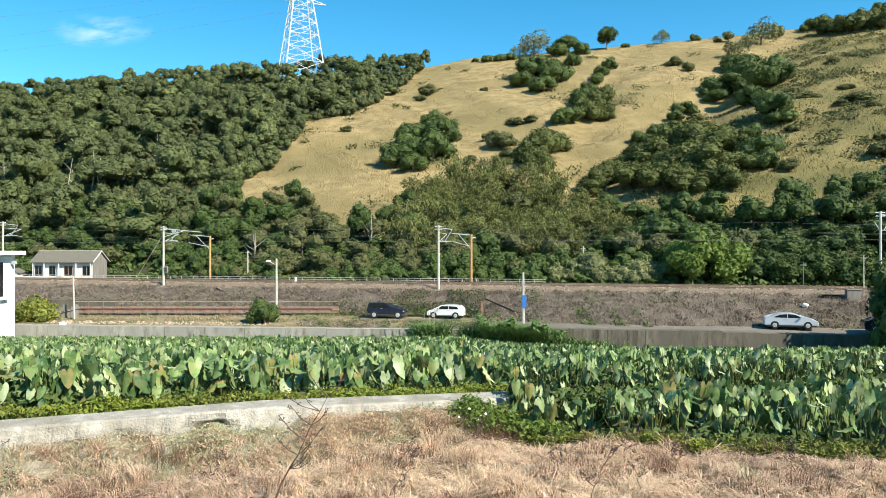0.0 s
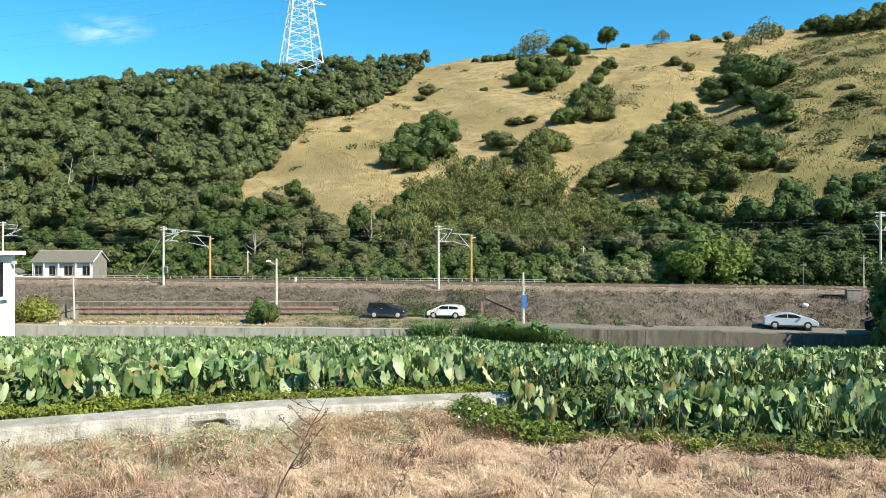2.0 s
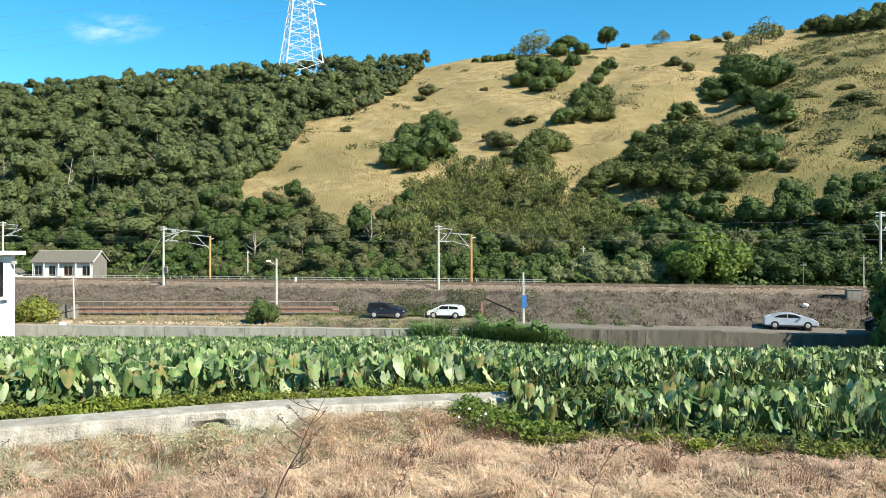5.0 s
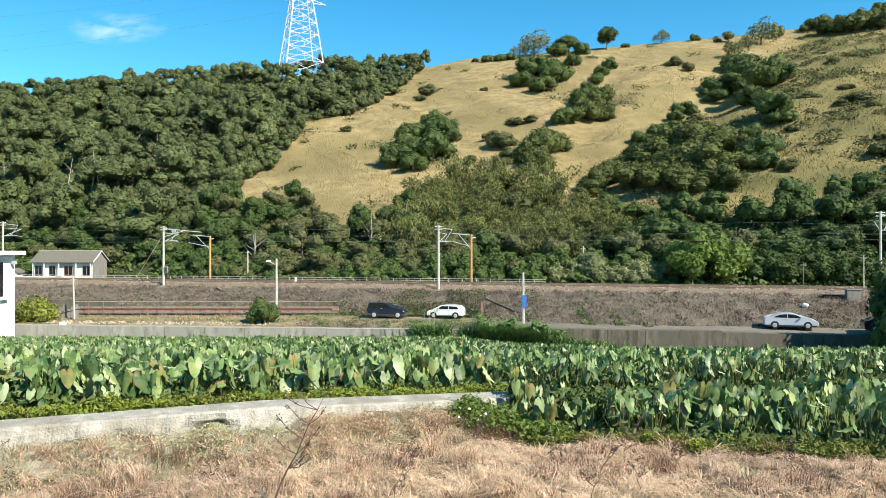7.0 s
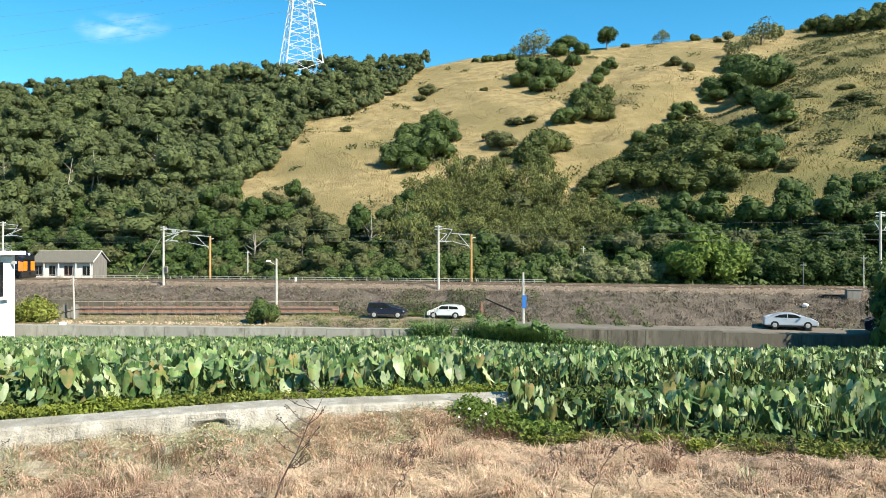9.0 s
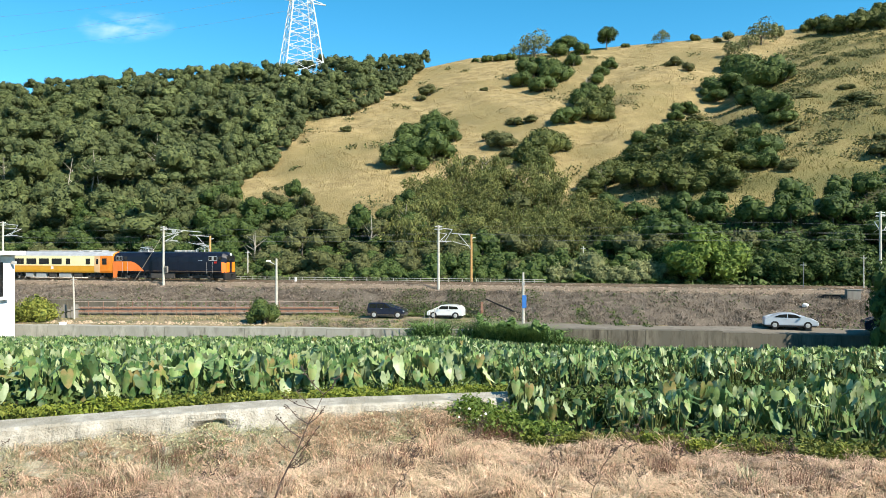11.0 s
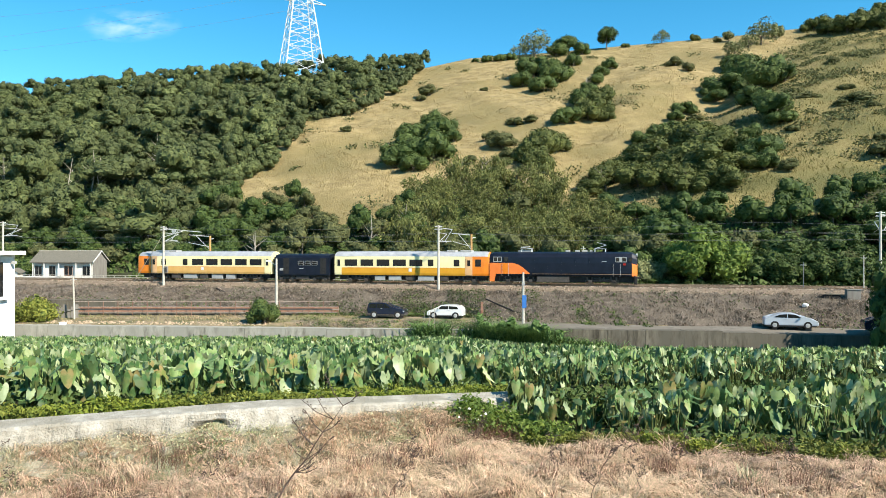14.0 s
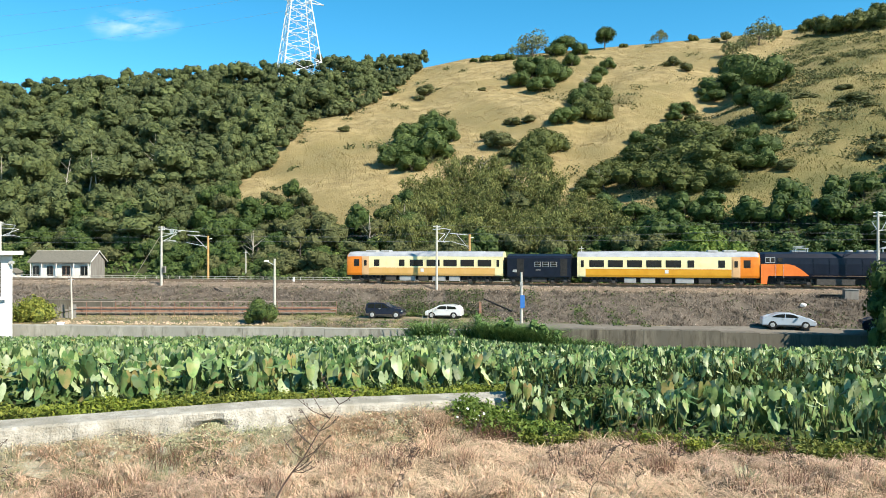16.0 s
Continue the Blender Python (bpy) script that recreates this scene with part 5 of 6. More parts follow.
def locomotive():
    e = empty("electric_locomotive", Matrix(), "blue-black electric locomotive with orange rear swoosh and nose", "locomotive")
    L2, W = 8.55, 1.42
    prof = [(-W + 0.05, 1.05), (-W, 1.4), (-W, 2.45), (-W + 0.06, 3.1), (-W + 0.35, 3.55), (-0.5, 3.72), (0.5, 3.72), (W - 0.35, 3.55), (W - 0.06, 3.1), (W, 2.45), (W, 1.4), (W - 0.05, 1.05)]
    xs = [-L2, -L2 + 0.5, 7.2, 8.0, L2]
    ins = [(0.9, 0.94), (1, 1), (1, 1), (0.97, 0.985), (0.74, 0.88)]
    bm = bmesh.new()
    rows = [[bm.verts.new((x, y * k, 1.05 + (z - 1.05) * h)) for y, z in prof] for x, (k, h) in zip(xs, ins)]
    for i in range(len(xs) - 1):
        for j in range(len(prof) - 1):
            f = bm.faces.new((rows[i][j], rows[i + 1][j], rows[i + 1][j + 1], rows[i][j + 1]))
            f.material_index = 1 if i == 3 and j in (0, 1, 9, 10) else 0
    bm.faces.new(rows[0])
    bm.faces.new(rows[-1][::-1])
    part("body", bm, ["navy", "swoosh"], e)
    part("frame", B(-8.4, -1.2, 0.95, 8.4, 1.2, 1.15, bevel=0.03), "black", e)
    # added black block, keeps the view between the bogies dark
    part("underfloor", B(-8.2, -0.85, 0.35, 8.2, 0.85, 0.97), "black", e)
    part("nose_panel", B(8.42, -1.02, 1.1, 8.6, -0.3, 2.4, bevel=0.06), "orange", e)
    part("nose_panel", B(8.42, 0.3, 1.1, 8.6, 1.02, 2.4, bevel=0.06), "orange", e)
    part("snow_plough", B(8.2, -1.3, 0.15, 8.6, 1.3, 1.05, bevel=0.1), "black", e)
    part("windscreen", B(8.3, -0.95, 2.5, 8.64, 0.95, 3.15, bevel=0.05), "glass", e)
    part("headlight", R((8.5, 0, 3.35), (8.62, 0, 3.35), 0.18, n=12), "white", e)
    for side in (-1, 1):
        y = side * (W + 0.003)
        arc = [(-8.5, 0.35), (-7.9, 0.35), (-7.75, 1.22), (-3.6, 1.22), (-3.95, 1.5), (-4.5, 1.95), (-5.1, 2.3), (-5.7, 2.46), (-8.5, 2.46)]
        part("swoosh", prism(arc, min(y, y + side * 0.012), max(y, y + side * 0.012)), "swoosh", e)
        for a, b in ((-8.0, -7.6), (-7.5, -7.1), (-6.8, -6.3), (6.2, 6.6), (6.9, 7.35), (7.6, 8.0)):
            part("cab_window", B(a, min(y, y + side * 0.014) - 0.0, 2.65, b, max(y, y + side * 0.014), 3.1, bevel=0.004), "glass", e)
        for x in (-6.6, 6.3):
            d = part("cab_door", B(x - 0.32, min(y, y + side * 0.02), 1.25, x + 0.32, max(y, y + side * 0.02), 2.44, bevel=0.01), "navy" if x > 0 else "orange", e)
            for dx in (-0.4, 0.4):
                part("grab_rail", R((x + dx, y + side * 0.05, 1.0), (x + dx, y + side * 0.05, 2.4), 0.018), "steel", d)
        for x in (-3.2, -1.6, 0.0, 1.6, 3.2):
            part("panel_rib", B(x - 0.03, min(y, y + side * 0.015), 1.25, x + 0.03, max(y, y + side * 0.015), 3.0), "navy", e)
        for x0, x1 in ((-8.05, -7.05), (6.15, 7.4)):
            part("window_frame", B(x0, min(y, y + side * 0.008), 2.58, x1, max(y, y + side * 0.008), 3.16), "box_grey", e)
        part("side_rail", R((-3.4, y + side * 0.03, 1.24), (8.2, y + side * 0.03, 1.24), 0.025), "rail", e)
        part("emblem", B(7.0, min(y, y + side * 0.016), 2.25, 7.35, max(y, y + side * 0.016), 2.5, bevel=0.05), "red", e)
        part("marking", B(4.6, min(y, y + side * 0.012), 2.6, 5.2, max(y, y + side * 0.012), 2.66), "steel", e)
        for x in (-7.0, 6.3):
            st = part("step", B(x - 0.35, side * 1.2 - 0.1, 0.35, x + 0.35, side * 1.2 + 0.1, 0.4), "black", e)
            for dx in (-0.33, 0.33):
                part("hanger", R((x + dx, side * 1.25, 0.35), (x + dx, side * 1.25, 1.0), 0.025), "black", st)
    part("battery_box", B(-2.9, -1.3, 0.3, 0.9, 1.3, 1.0, bevel=0.04), "under", e)
    for x0, x1 in ((-5.2, -3.7), (0.4, 0.9), (1.5, 2.0), (2.3, 2.9), (3.2, 3.5)):
        part("roof_equipment", B(x0, -0.5, 3.7, x1, 0.5, 3.9, bevel=0.04), "box_grey", e)
    pantograph(e, 4.4, True, 1)
    pantograph(e, -4.2, False, -1)
    for cx in (-5.0, 4.6):
        bogie(e, cx, 1.35, r=0.53)
    for x in (-8.8, 8.8):
        part("coupler", R((x - 0.25, 0, 0.85), (x + 0.25, 0, 0.85), 0.1), "black", e)
    return e


def generator_van():
    e = empty("generator_van", Matrix(), "short black generator van with three grille windows", "train wagon")
    L2, W = 3.75, 1.4
    prof = [(-W, 0.95), (-W, 3.05), (-W + 0.25, 3.35), (0, 3.55), (W - 0.25, 3.35), (W, 3.05), (W, 0.95)]
    bm = prism([(p, z) for p, z in prof], -L2, L2)
    bmesh.ops.rotate(bm, verts=bm.verts[:], cent=(0, 0, 0), matrix=Matrix.Rotation(radians(90), 3, "Z"))
    part("body", bm, "navy", e)
    for side in (-1, 1):
        y = side * W
        for i in range(3):
            w = part("grille_window", B(-0.55 + i * 0.95, min(y, y + side * 0.02), 2.1, 0.2 + i * 0.95, max(y, y + side * 0.02), 2.65, bevel=0.005), "box_grey", e)
            for k in range(2):
                part("pane", B(-0.5 + i * 0.95, min(y, y + side * 0.03), 2.13 + k * 0.26, 0.15 + i * 0.95, max(y, y + side * 0.03), 2.35 + k * 0.26), "glass", w)
        part("marking", B(-3.1, min(y, y + side * 0.01), 1.45, -2.5, max(y, y + side * 0.01), 1.75), "box_grey", e)
        part("marking", B(-0.4, min(y, y + side * 0.01), 1.68, 0.2, max(y, y + side * 0.01), 1.76), "box_grey", e)
        for x in (-2.2, 2.9):
            part("side_door", B(x - 0.4, min(y, y + side * 0.015), 1.05, x + 0.4, max(y, y + side * 0.015), 3.0, bevel=0.006), "black", e)
    # black filler added here too, against seeing through under the van
    part("underfloor", B(-3.6, -0.75, 0.35, 3.6, 0.75, 0.78), "black", e)
    part("underframe", B(-3.7, -1.25, 0.75, 3.7, 1.25, 0.96), "black", e)
    part("equipment_box", B(-0.9, -1.2, 0.35, 0.9, 1.2, 0.78, bevel=0.03), "under", e)
    for cx in (-2.3, 2.3):
        bogie(e, cx, 0.75, r=0.4)
    part("gangway", B(-4.1, -0.6, 1.0, 4.1, 0.6, 3.1, bevel=0.05), "rubber", e)
    return e


TRAIN_AT = ((0.0, -250.0), (4.0, -184.0), (7.0, -133.0), (8.0, -117.0), (9.0, -98.3), (9.2, -94.2), (10.2, -76.6), (11.3, -61.4), (11.5, -57.8), (12.0, -49.2),
            (12.5, -39.3), (13.0, -29.5), (13.5, -20.4), (14.0, -13.8), (14.5, -8.4), (15.0, -1.4), (15.5, 6.5), (16.0, 16.6))
build_track()
REAR = coach("driving_coach", "cream and orange-brown railway coach with an orange cab end", True, "band_light")
FRONT = coach("driving_coach", "cream and orange-brown railway coach coupled to the locomotive", False, "ochre")
VAN = generator_van()
LOCO = locomotive()
for vehicle, rise in ((REAR, 1.01), (FRONT, 1.01), (VAN, 1.03), (LOCO, 1.05)):
    vehicle.scale = (1, 1, rise)
VEHICLES = ((FRONT, 9.95), (LOCO, 28.4), (VAN, -4.4), (REAR, -18.6))


# ---- poles and fences ----
def near_pole(u, h=7.8, arms=1):
    e = empty("catenary_pole", along(u, -2.9, 3.2), "pale concrete railway pole with steel catenary arms", "catenary pole", "near catenary poles")
    part("pole", R((0, 0, -0.6), (0, 0, h), 0.155, 0.12, 12), "pole", e)
    part("bracket", rod(rod(R((0, 0, h - 0.3), (1.4, 1.2, h - 0.5), 0.045), (0, 0, h - 2.0), (1.3, 1.2, h - 1.9), 0.045), (1.4, 1.2, h - 0.5), (0.6, 0.8, h - 1.9), 0.035), "steel", e)
    part("cantilever", rod(rod(R((0, 0, h - 2.1), (0.3, 2.9, h - 1.0), 0.05), (0, 0, h - 0.9), (0.3, 2.9, h - 1.0), 0.04), (0.2, 1.0, h - 1.8), (0.3, 3.1, h - 2.1), 0.035), "steel", e)
    for z in (h - 0.5, h - 0.15):
        part("insulator", R((-0.45, 0, z), (0.45, 0, z), 0.05), "white", e)


def far_pole(u, h=6.8):
    e = empty("catenary_pole", along(u, 6.8, 3.05), "orange-brown railway pole on the far side of the line", "catenary pole", "far catenary poles")
    part("pole", R((0, 0, -0.3), (0, 0, h), 0.17, 0.15, 10), "pole_orange", e)
    part("cantilever", rod(rod(R((0, 0, h - 0.1), (-2.2, -1.8, h + 0.1), 0.05), (0, 0, h - 2.0), (-1.4, -1.4, h), 0.045), (0, 0, h - 1.6), (-1.8, -2.6, h - 1.0), 0.04), "steel", e)
    part("insulator", R((0.1, 0, h - 0.5), (0.6, 0, h - 0.4), 0.06), "white", e)


e = empty("portal_arm", along(-37.3, -2.9, 3.3), "horizontal steel catenary arm reaching over the tracks", "catenary arm")
part("boom", rod(R((0, 0, 7.3), (3.6, 3.2, 6.9), 0.05), (0, 0, 6.2), (2.0, 1.8, 7.1), 0.04), "steel", e)
part("pulley", R((1.0, 0.75, 7.0), (1.0, 0.85, 7.0), 0.3, n=14), "steel", e)
for u, h in ((-37.3, 7.75), (0.17, 7.55), (47.6, 8.6), (-63.0, 8.6)):
    near_pole(u, h)
for u in (-36.4, 2.14):
    far_pole(u)


def build_wires():
    for off, z in ((0.0, 8.9), (0.0, 10.0), (4.0, 8.9), (4.0, 10.0), (-3.2, 10.8)):
        e = new("catenary_wire", bpy.data.curves.new("catenary_wire", "CURVE"))
        e.data.dimensions, e.data.bevel_depth = "3D", 0.006
        e.data.materials.append(MAT["wire"])
        sp = e.data.splines.new("POLY")
        pts = [along(u, off, z - (0.5 if z > 9 else 0.0) * math.sin(math.pi * ((u + 36.5) % 36) / 36)).translation for u in np.arange(-140, 110, 3.0)]
        sp.points.add(len(pts) - 1)
        for q, p in zip(sp.points, pts):
            q.co = (*p, 1)
        tagged(e, "thin overhead wire above the railway line", "wire", "catenary wires")


build_wires()


def lineside_fence():
    e = empty("lineside_fence", along(0, -2.45, 3.4), "low pale metal post-and-rail fence along the line", "fence")
    me = bpy.data.meshes.new("post")
    bm = B(-0.04, -0.03, -0.1, 0.04, 0.03, 0.62)
    bm.to_mesh(me)
    bm.free()
    me.materials.append(MAT["pole"])
    for u in np.arange(-75, 12, 1.9):
        put("post", me, None, e, m=Matrix.Translation((float(u), 8.9, 0)))
    for z in (0.32, 0.6):
        part("rail", B(-75, 8.87, z - 0.025, 12, 8.93, z + 0.025), "pole", e)


lineside_fence()


def road_fence():
    e = empty("roadside_fence", pose(-27, 83.6, 0.3), "rusty pinkish railing before a low red-brown wall", "fence")
    for i in range(19):
        part("post", B(-15 + i * 1.67 - 0.03, -0.05, -0.1, -15 + i * 1.67 + 0.03, 0.03, 1.62), "fence_red", e)
    for z in (0.4, 1.0, 1.6):
        part("rail", B(-15, -0.04, z - 0.025, 15, 0.04, z + 0.025), "rail_pale", e)
    for z0, z1, mat in ((-0.1, 0.35, "wall_dark"), (0.35, 0.62, "brick_red"), (0.62, 0.7, "wall_pale"), (0.7, 0.95, "brick_red")):
        part("course", B(-15, 0.7, z0, 15, 1.0 + (0.04 if mat == "wall_pale" else 0), z1, bevel=0.01), mat, e)


road_fence()


# ---- walls and path ----
def build_walls():
    w = empty("wall_field", pose(0, 0, 0), "weathered concrete retaining wall behind the field", "wall", kind="structure")
    for x0, x1, mat in ((-60, 5.0, "wall_pale"), (5.0, 60, "wall_dark")):
        y0, y1 = float(wall_y(x0)), float(wall_y(x1))
        bm = bmesh.new()
        n = 16
        for i in range(n):
            a, b = x0 + (x1 - x0) * i / n, x0 + (x1 - x0) * (i + 1) / n - 0.03
            ya, yb = y0 + (y1 - y0) * i / n, y0 + (y1 - y0) * (i + 1) / n
            hh = 0.07 + 0.02 * (i % 3) + (0.24 * min(max((30 - a) / 8, 0), 1) if x0 > 0 else 0.1)
            vs = [bm.verts.new(c) for c in ((a, ya - 0.25, -3), (b, yb - 0.25, -3), (b, yb + 0.95, -3), (a, ya + 0.95, -3),
                                            (a, ya - 0.2, hh), (b, yb - 0.2, hh), (b, yb + 0.95, hh), (a, ya + 0.95, hh))]
            for f in ((0, 3, 2, 1), (4, 5, 6, 7), (0, 1, 5, 4), (1, 2, 6, 5), (2, 3, 7, 6), (3, 0, 4, 7)):
                bm.faces.new([vs[k] for k in f])
        part("wall_section", bm, mat, w)
    # road at the foot of the bank
    bm = bmesh.new()
    xs = np.linspace(3.5, 60, 64)
    r = [[bm.verts.new((float(x), float(y), z)) for y, z in ((wall_y(x) + 0.96, 0.08), (min(wall_y(x) + 3, bank_foot(x) - 1.2), 0.22), (min(wall_y(x) + 6, bank_foot(x) - 0.6), 0.345), (bank_foot(x) - 0.4, 0.35))] for x in xs]
    for a, b in zip(r, r[1:]):
        for k in range(3):
            bm.faces.new((a[k], b[k], b[k + 1], a[k + 1]))
    tagged(part("road", bm, "asphalt"), "narrow dusty asphalt road below the railway bank", "road", kind="structure")
    # concrete path along the terrace edge
    p = empty("terrace_path", pose(0, 0, 0), "pale cracked concrete path on a low retaining wall", "path", kind="structure")
    cuts = [-14.0, -10.6, -8.1, -5.9, -3.7, -1.9, -0.35, 0.45, 1.7]
    for c0, c1 in zip(cuts, cuts[1:]):
        bm = bmesh.new()
        xs = np.linspace(c0, c1 - 0.004, max(8, int((c1 - c0) * 18)))
        rows = []
        for x in xs:
            y = float(path_y(x))
            zt = 4.1 - 0.105 * max(y + 0.3 - 17, -0.3) + 0.1
            j = 0.05 * noise.noise((x * 1.7, 0, 0)) + 0.05 * noise.noise((x * 5, 3, 0))
            ring = []
            for i in range(9):
                u = i / 8
                rough = (0.03 + 0.16 * u) * (noise.noise((x * 2.3, u * 2, 4)) + 0.6 * noise.noise((x * 7, u * 6, 9)) + 0.3 * noise.noise((x * 19, u * 14, 2)))
                # hollows where the edge has broken away
                hole = sum(dp * math.exp(-((x - hx) / wd) ** 2 - ((u - hu) / 0.13) ** 2) for hx, wd, hu, dp in ((-5.0, 0.36, 0.3, 0.42), (-7.3, 0.3, 0.4, 0.3), (-2.75, 0.2, 0.3, 0.35), (-1.55, 0.25, 0.35, 0.3), (-0.3, 0.2, 0.4, 0.25), (-6.6, 0.15, 0.38, 0.22)))
                ring.append(bm.verts.new((x, y - 0.5 + 0.25 * (1 - u) ** 1.0 + j + rough + hole, zt - 0.04 - u * (zt - 0.04 - 3.1) + 0.5 * rough)))
            chip = 0.04 * noise.noise((x * 11, 5, 0)) + 0.03 * noise.noise((x * 3.1, 8, 0))
            rows.append(ring[::-1] + [bm.verts.new(c) for c in ((x, y - 0.19 + j + chip, zt), (x, y + 0.2, zt + 0.012 * noise.noise((x * 4, 1, 1))), (x, y + 0.6 + 0.5 * j, zt + 0.01), (x, y + 0.75, zt - 0.35))])
        for a, b in zip(rows, rows[1:]):
            for k in range(len(a) - 1):
                bm.faces.new((a[k], b[k], b[k + 1], a[k + 1]))
        bm.faces.new(rows[0])
        bm.faces.new(rows[-1][::-1])
        part("slab", bm, "concrete", p)


build_walls()


# ---- buildings ----
def white_building():
    e = empty("white_building", pose(-42.85, 67.5, 0.68), "white concrete pump house with a flat overhanging roof", "building")
    part("wall", B(-6, 0, -2.6, 0.6, 5, 6.6, bevel=0.03), "white", e)
    part("roof", B(-6.5, -0.6, 6.6, 1.35, 5.6, 7.0, bevel=0.04), "white", e)
    part("ledge", B(0.3, -0.5, 6.1, 1.0, 1.2, 6.6, bevel=0.04), "white", e)
    part("window", B(0.55, 1.75, 2.6, 0.63, 3.0, 5.9), "glass", e)
    part("sill", B(0.55, 1.4, 2.3, 0.95, 3.4, 2.6, bevel=0.02), "white", e)
    part("lamp_bracket", B(0.6, 4.2, 5.7, 1.1, 4.5, 6.0, bevel=0.05), "box_grey", e)


def old_house():
    e = empty("old_house", pose(-58.7, 113.6, 3.1) @ Matrix.Diagonal((0.86, 0.9, 1.03, 1)), "whitewashed single-storey house with a grey tiled gable roof", "house")
    part("wall", B(-5.3, 0, 0, 5.3, 5, 2.9), "whitewash", e)
    part("gable_wall", prism([(0.0, 0.0), (5.0, 0.0), (5.0, 2.9), (2.5, 4.2), (0.0, 2.9)], -0.08, 0.0), "weathered", e,
         m=Matrix.Translation((5.32, 0, 0)) @ Matrix.Rotation(radians(90), 4, "Z"))
    prof = [(-0.7, 2.66), (2.5, 4.3), (5.6, 2.7), (5.6, 2.83), (2.5, 4.45), (-0.7, 2.79)]
    part("roof", prism(prof, -5.6, 5.75), "rooftile", e, m=Matrix.Rotation(radians(90), 4, "Z"))
    part("ridge_cap", B(-5.8, 2.38, 4.4, 5.65, 2.62, 4.54, bevel=0.04), "concrete", e)
    for y0, z0, y1, z1 in ((-0.75, 2.72, 2.5, 4.42), (5.65, 2.78, 2.5, 4.42)):
        part("verge_board", R((5.68, y0, z0), (5.68, y1, z1), 0.09, n=4), "whitewash", e)
    for x, w, mat in ((-4.5, 0.6, "weathered"), (-2.0, 0.55, "bark"), (0.9, 0.75, "brick_red"), (4.2, 0.75, "weathered")):
        f = part("window", B(x - w, -0.05, 0.35, x + w, 0.03, 2.2), mat, e)
        for k in (-0.5, 0.5):
            part("pane", B(x + k * w - 0.4 * w, -0.07, 0.75, x + k * w + 0.4 * w, -0.02, 2.1), "glass", f)
    for x in (-5.2, -3.2, -0.6, 2.5, 5.1):
        part("porch_post", B(x - 0.07, -0.6, 0, x + 0.07, -0.46, 2.75), "whitewash", e)
    part("porch_beam", B(-5.3, -0.6, 2.55, 5.2, -0.45, 2.68), "weathered", e)
    part("low_wall", B(-6.5, -1.6, 0, 5.8, -1.4, 0.7), "whitewash", e)


def hut():
    e = empty("hut", pose(-66.6, 113.0, 3.1), "small whitewashed hut beside the old house", "hut")
    part("wall", prism([(-1.1, 0), (1.1, 0), (1.1, 1.2), (0, 1.75), (-1.1, 1.2)], 0, 2.2), "whitewash", e)
    part("roof", prism([(-1.35, 1.1), (0, 1.8), (1.35, 1.1), (1.35, 1.2), (0, 1.92), (-1.35, 1.2)], -0.15, 2.4), "rooftile", e)


hut()
white_building()
old_house()


# ---- cars ----
def car(name, mat, label, x, y, heading, length, height, profile, glasshouse, wheels, r=0.32, width=1.78):
    e = empty(name, pose(x, y, 0.345, 0, 0, heading), label, "car")
    bm = prism([(a * length, b * height) for a, b in profile], -width / 2, width / 2)
    es = [ed for ed in bm.edges if abs(ed.verts[0].co.y - ed.verts[1].co.y) < 1e-5]
    bmesh.ops.bevel(bm, geom=es, offset=0.09, segments=3, affect="EDGES", profile=0.5)
    body = part("body", bm, mat, e)
    for s in (-1, 1):
        for pane in glasshouse:
            y0 = s * (width / 2 - 0.004)
            part("window", prism([(a * length, b * height) for a, b in pane], min(y0, y0 + s * 0.012), max(y0, y0 + s * 0.012)), "glass", e)
        for wx in wheels:
            w = part("wheel", R((wx * length, s * (width / 2 - 0.18), r), (wx * length, s * (width / 2 + 0.015), r), r, r, 24), "rubber", e)
            part("rim", R((wx * length, s * (width / 2 + 0.005), r), (wx * length, s * (width / 2 + 0.03), r), r * 0.68, r * 0.6, 16), "steel", w)
        part("taillight", B(-0.495 * length, s * width * 0.4 - 0.14, height * 0.52, -0.47 * length, s * width * 0.4 + 0.14, height * 0.62), "red", e)
        part("headlight", B(0.455 * length, s * width * 0.4 - 0.18, height * 0.42, 0.49 * length, s * width * 0.4 + 0.16, height * 0.5), "steel", e)
        part("mirror", B(0.15 * length, s * (width / 2 + 0.1) - 0.1, height * 0.66, 0.18 * length, s * (width / 2 + 0.1) + 0.1, height * 0.74, bevel=0.03), mat, e)
        part("door_handle", B(-0.13 * length, s * (width / 2 + 0.01) - 0.015, height * 0.6, -0.09 * length, s * (width / 2 + 0.01) + 0.015, height * 0.63), "steel", e)
        for wx in wheels:
            part("wheel_arch", R((wx * length, s * (width / 2 - 0.1), r), (wx * length, s * (width / 2 + 0.004), r), r * 1.16, r * 1.16, 24), "rubber", e)
    part("grille", B(0.47 * length, -width * 0.3, height * 0.22, 0.503 * length, width * 0.3, height * 0.36, bevel=0.02), "black", e)
    if mat == "car_navy" and height > 1.6:
        for a, b in ((-0.505, -0.4), (0.42, 0.505)):
            part("bumper", B(a * length, -width / 2 - 0.015, 0.3, b * length, width / 2 + 0.015, 0.52, bevel=0.04), "under", e)
        part("cladding", B(-0.22 * length, -width / 2 - 0.012, 0.3, 0.22 * length, width / 2 + 0.012, 0.42, bevel=0.01), "under", e)
    part("sill_trim", B(-0.46 * length, -width / 2 - 0.01, 0.2, 0.46 * length, width / 2 + 0.01, 0.28), "black", e)
    return e


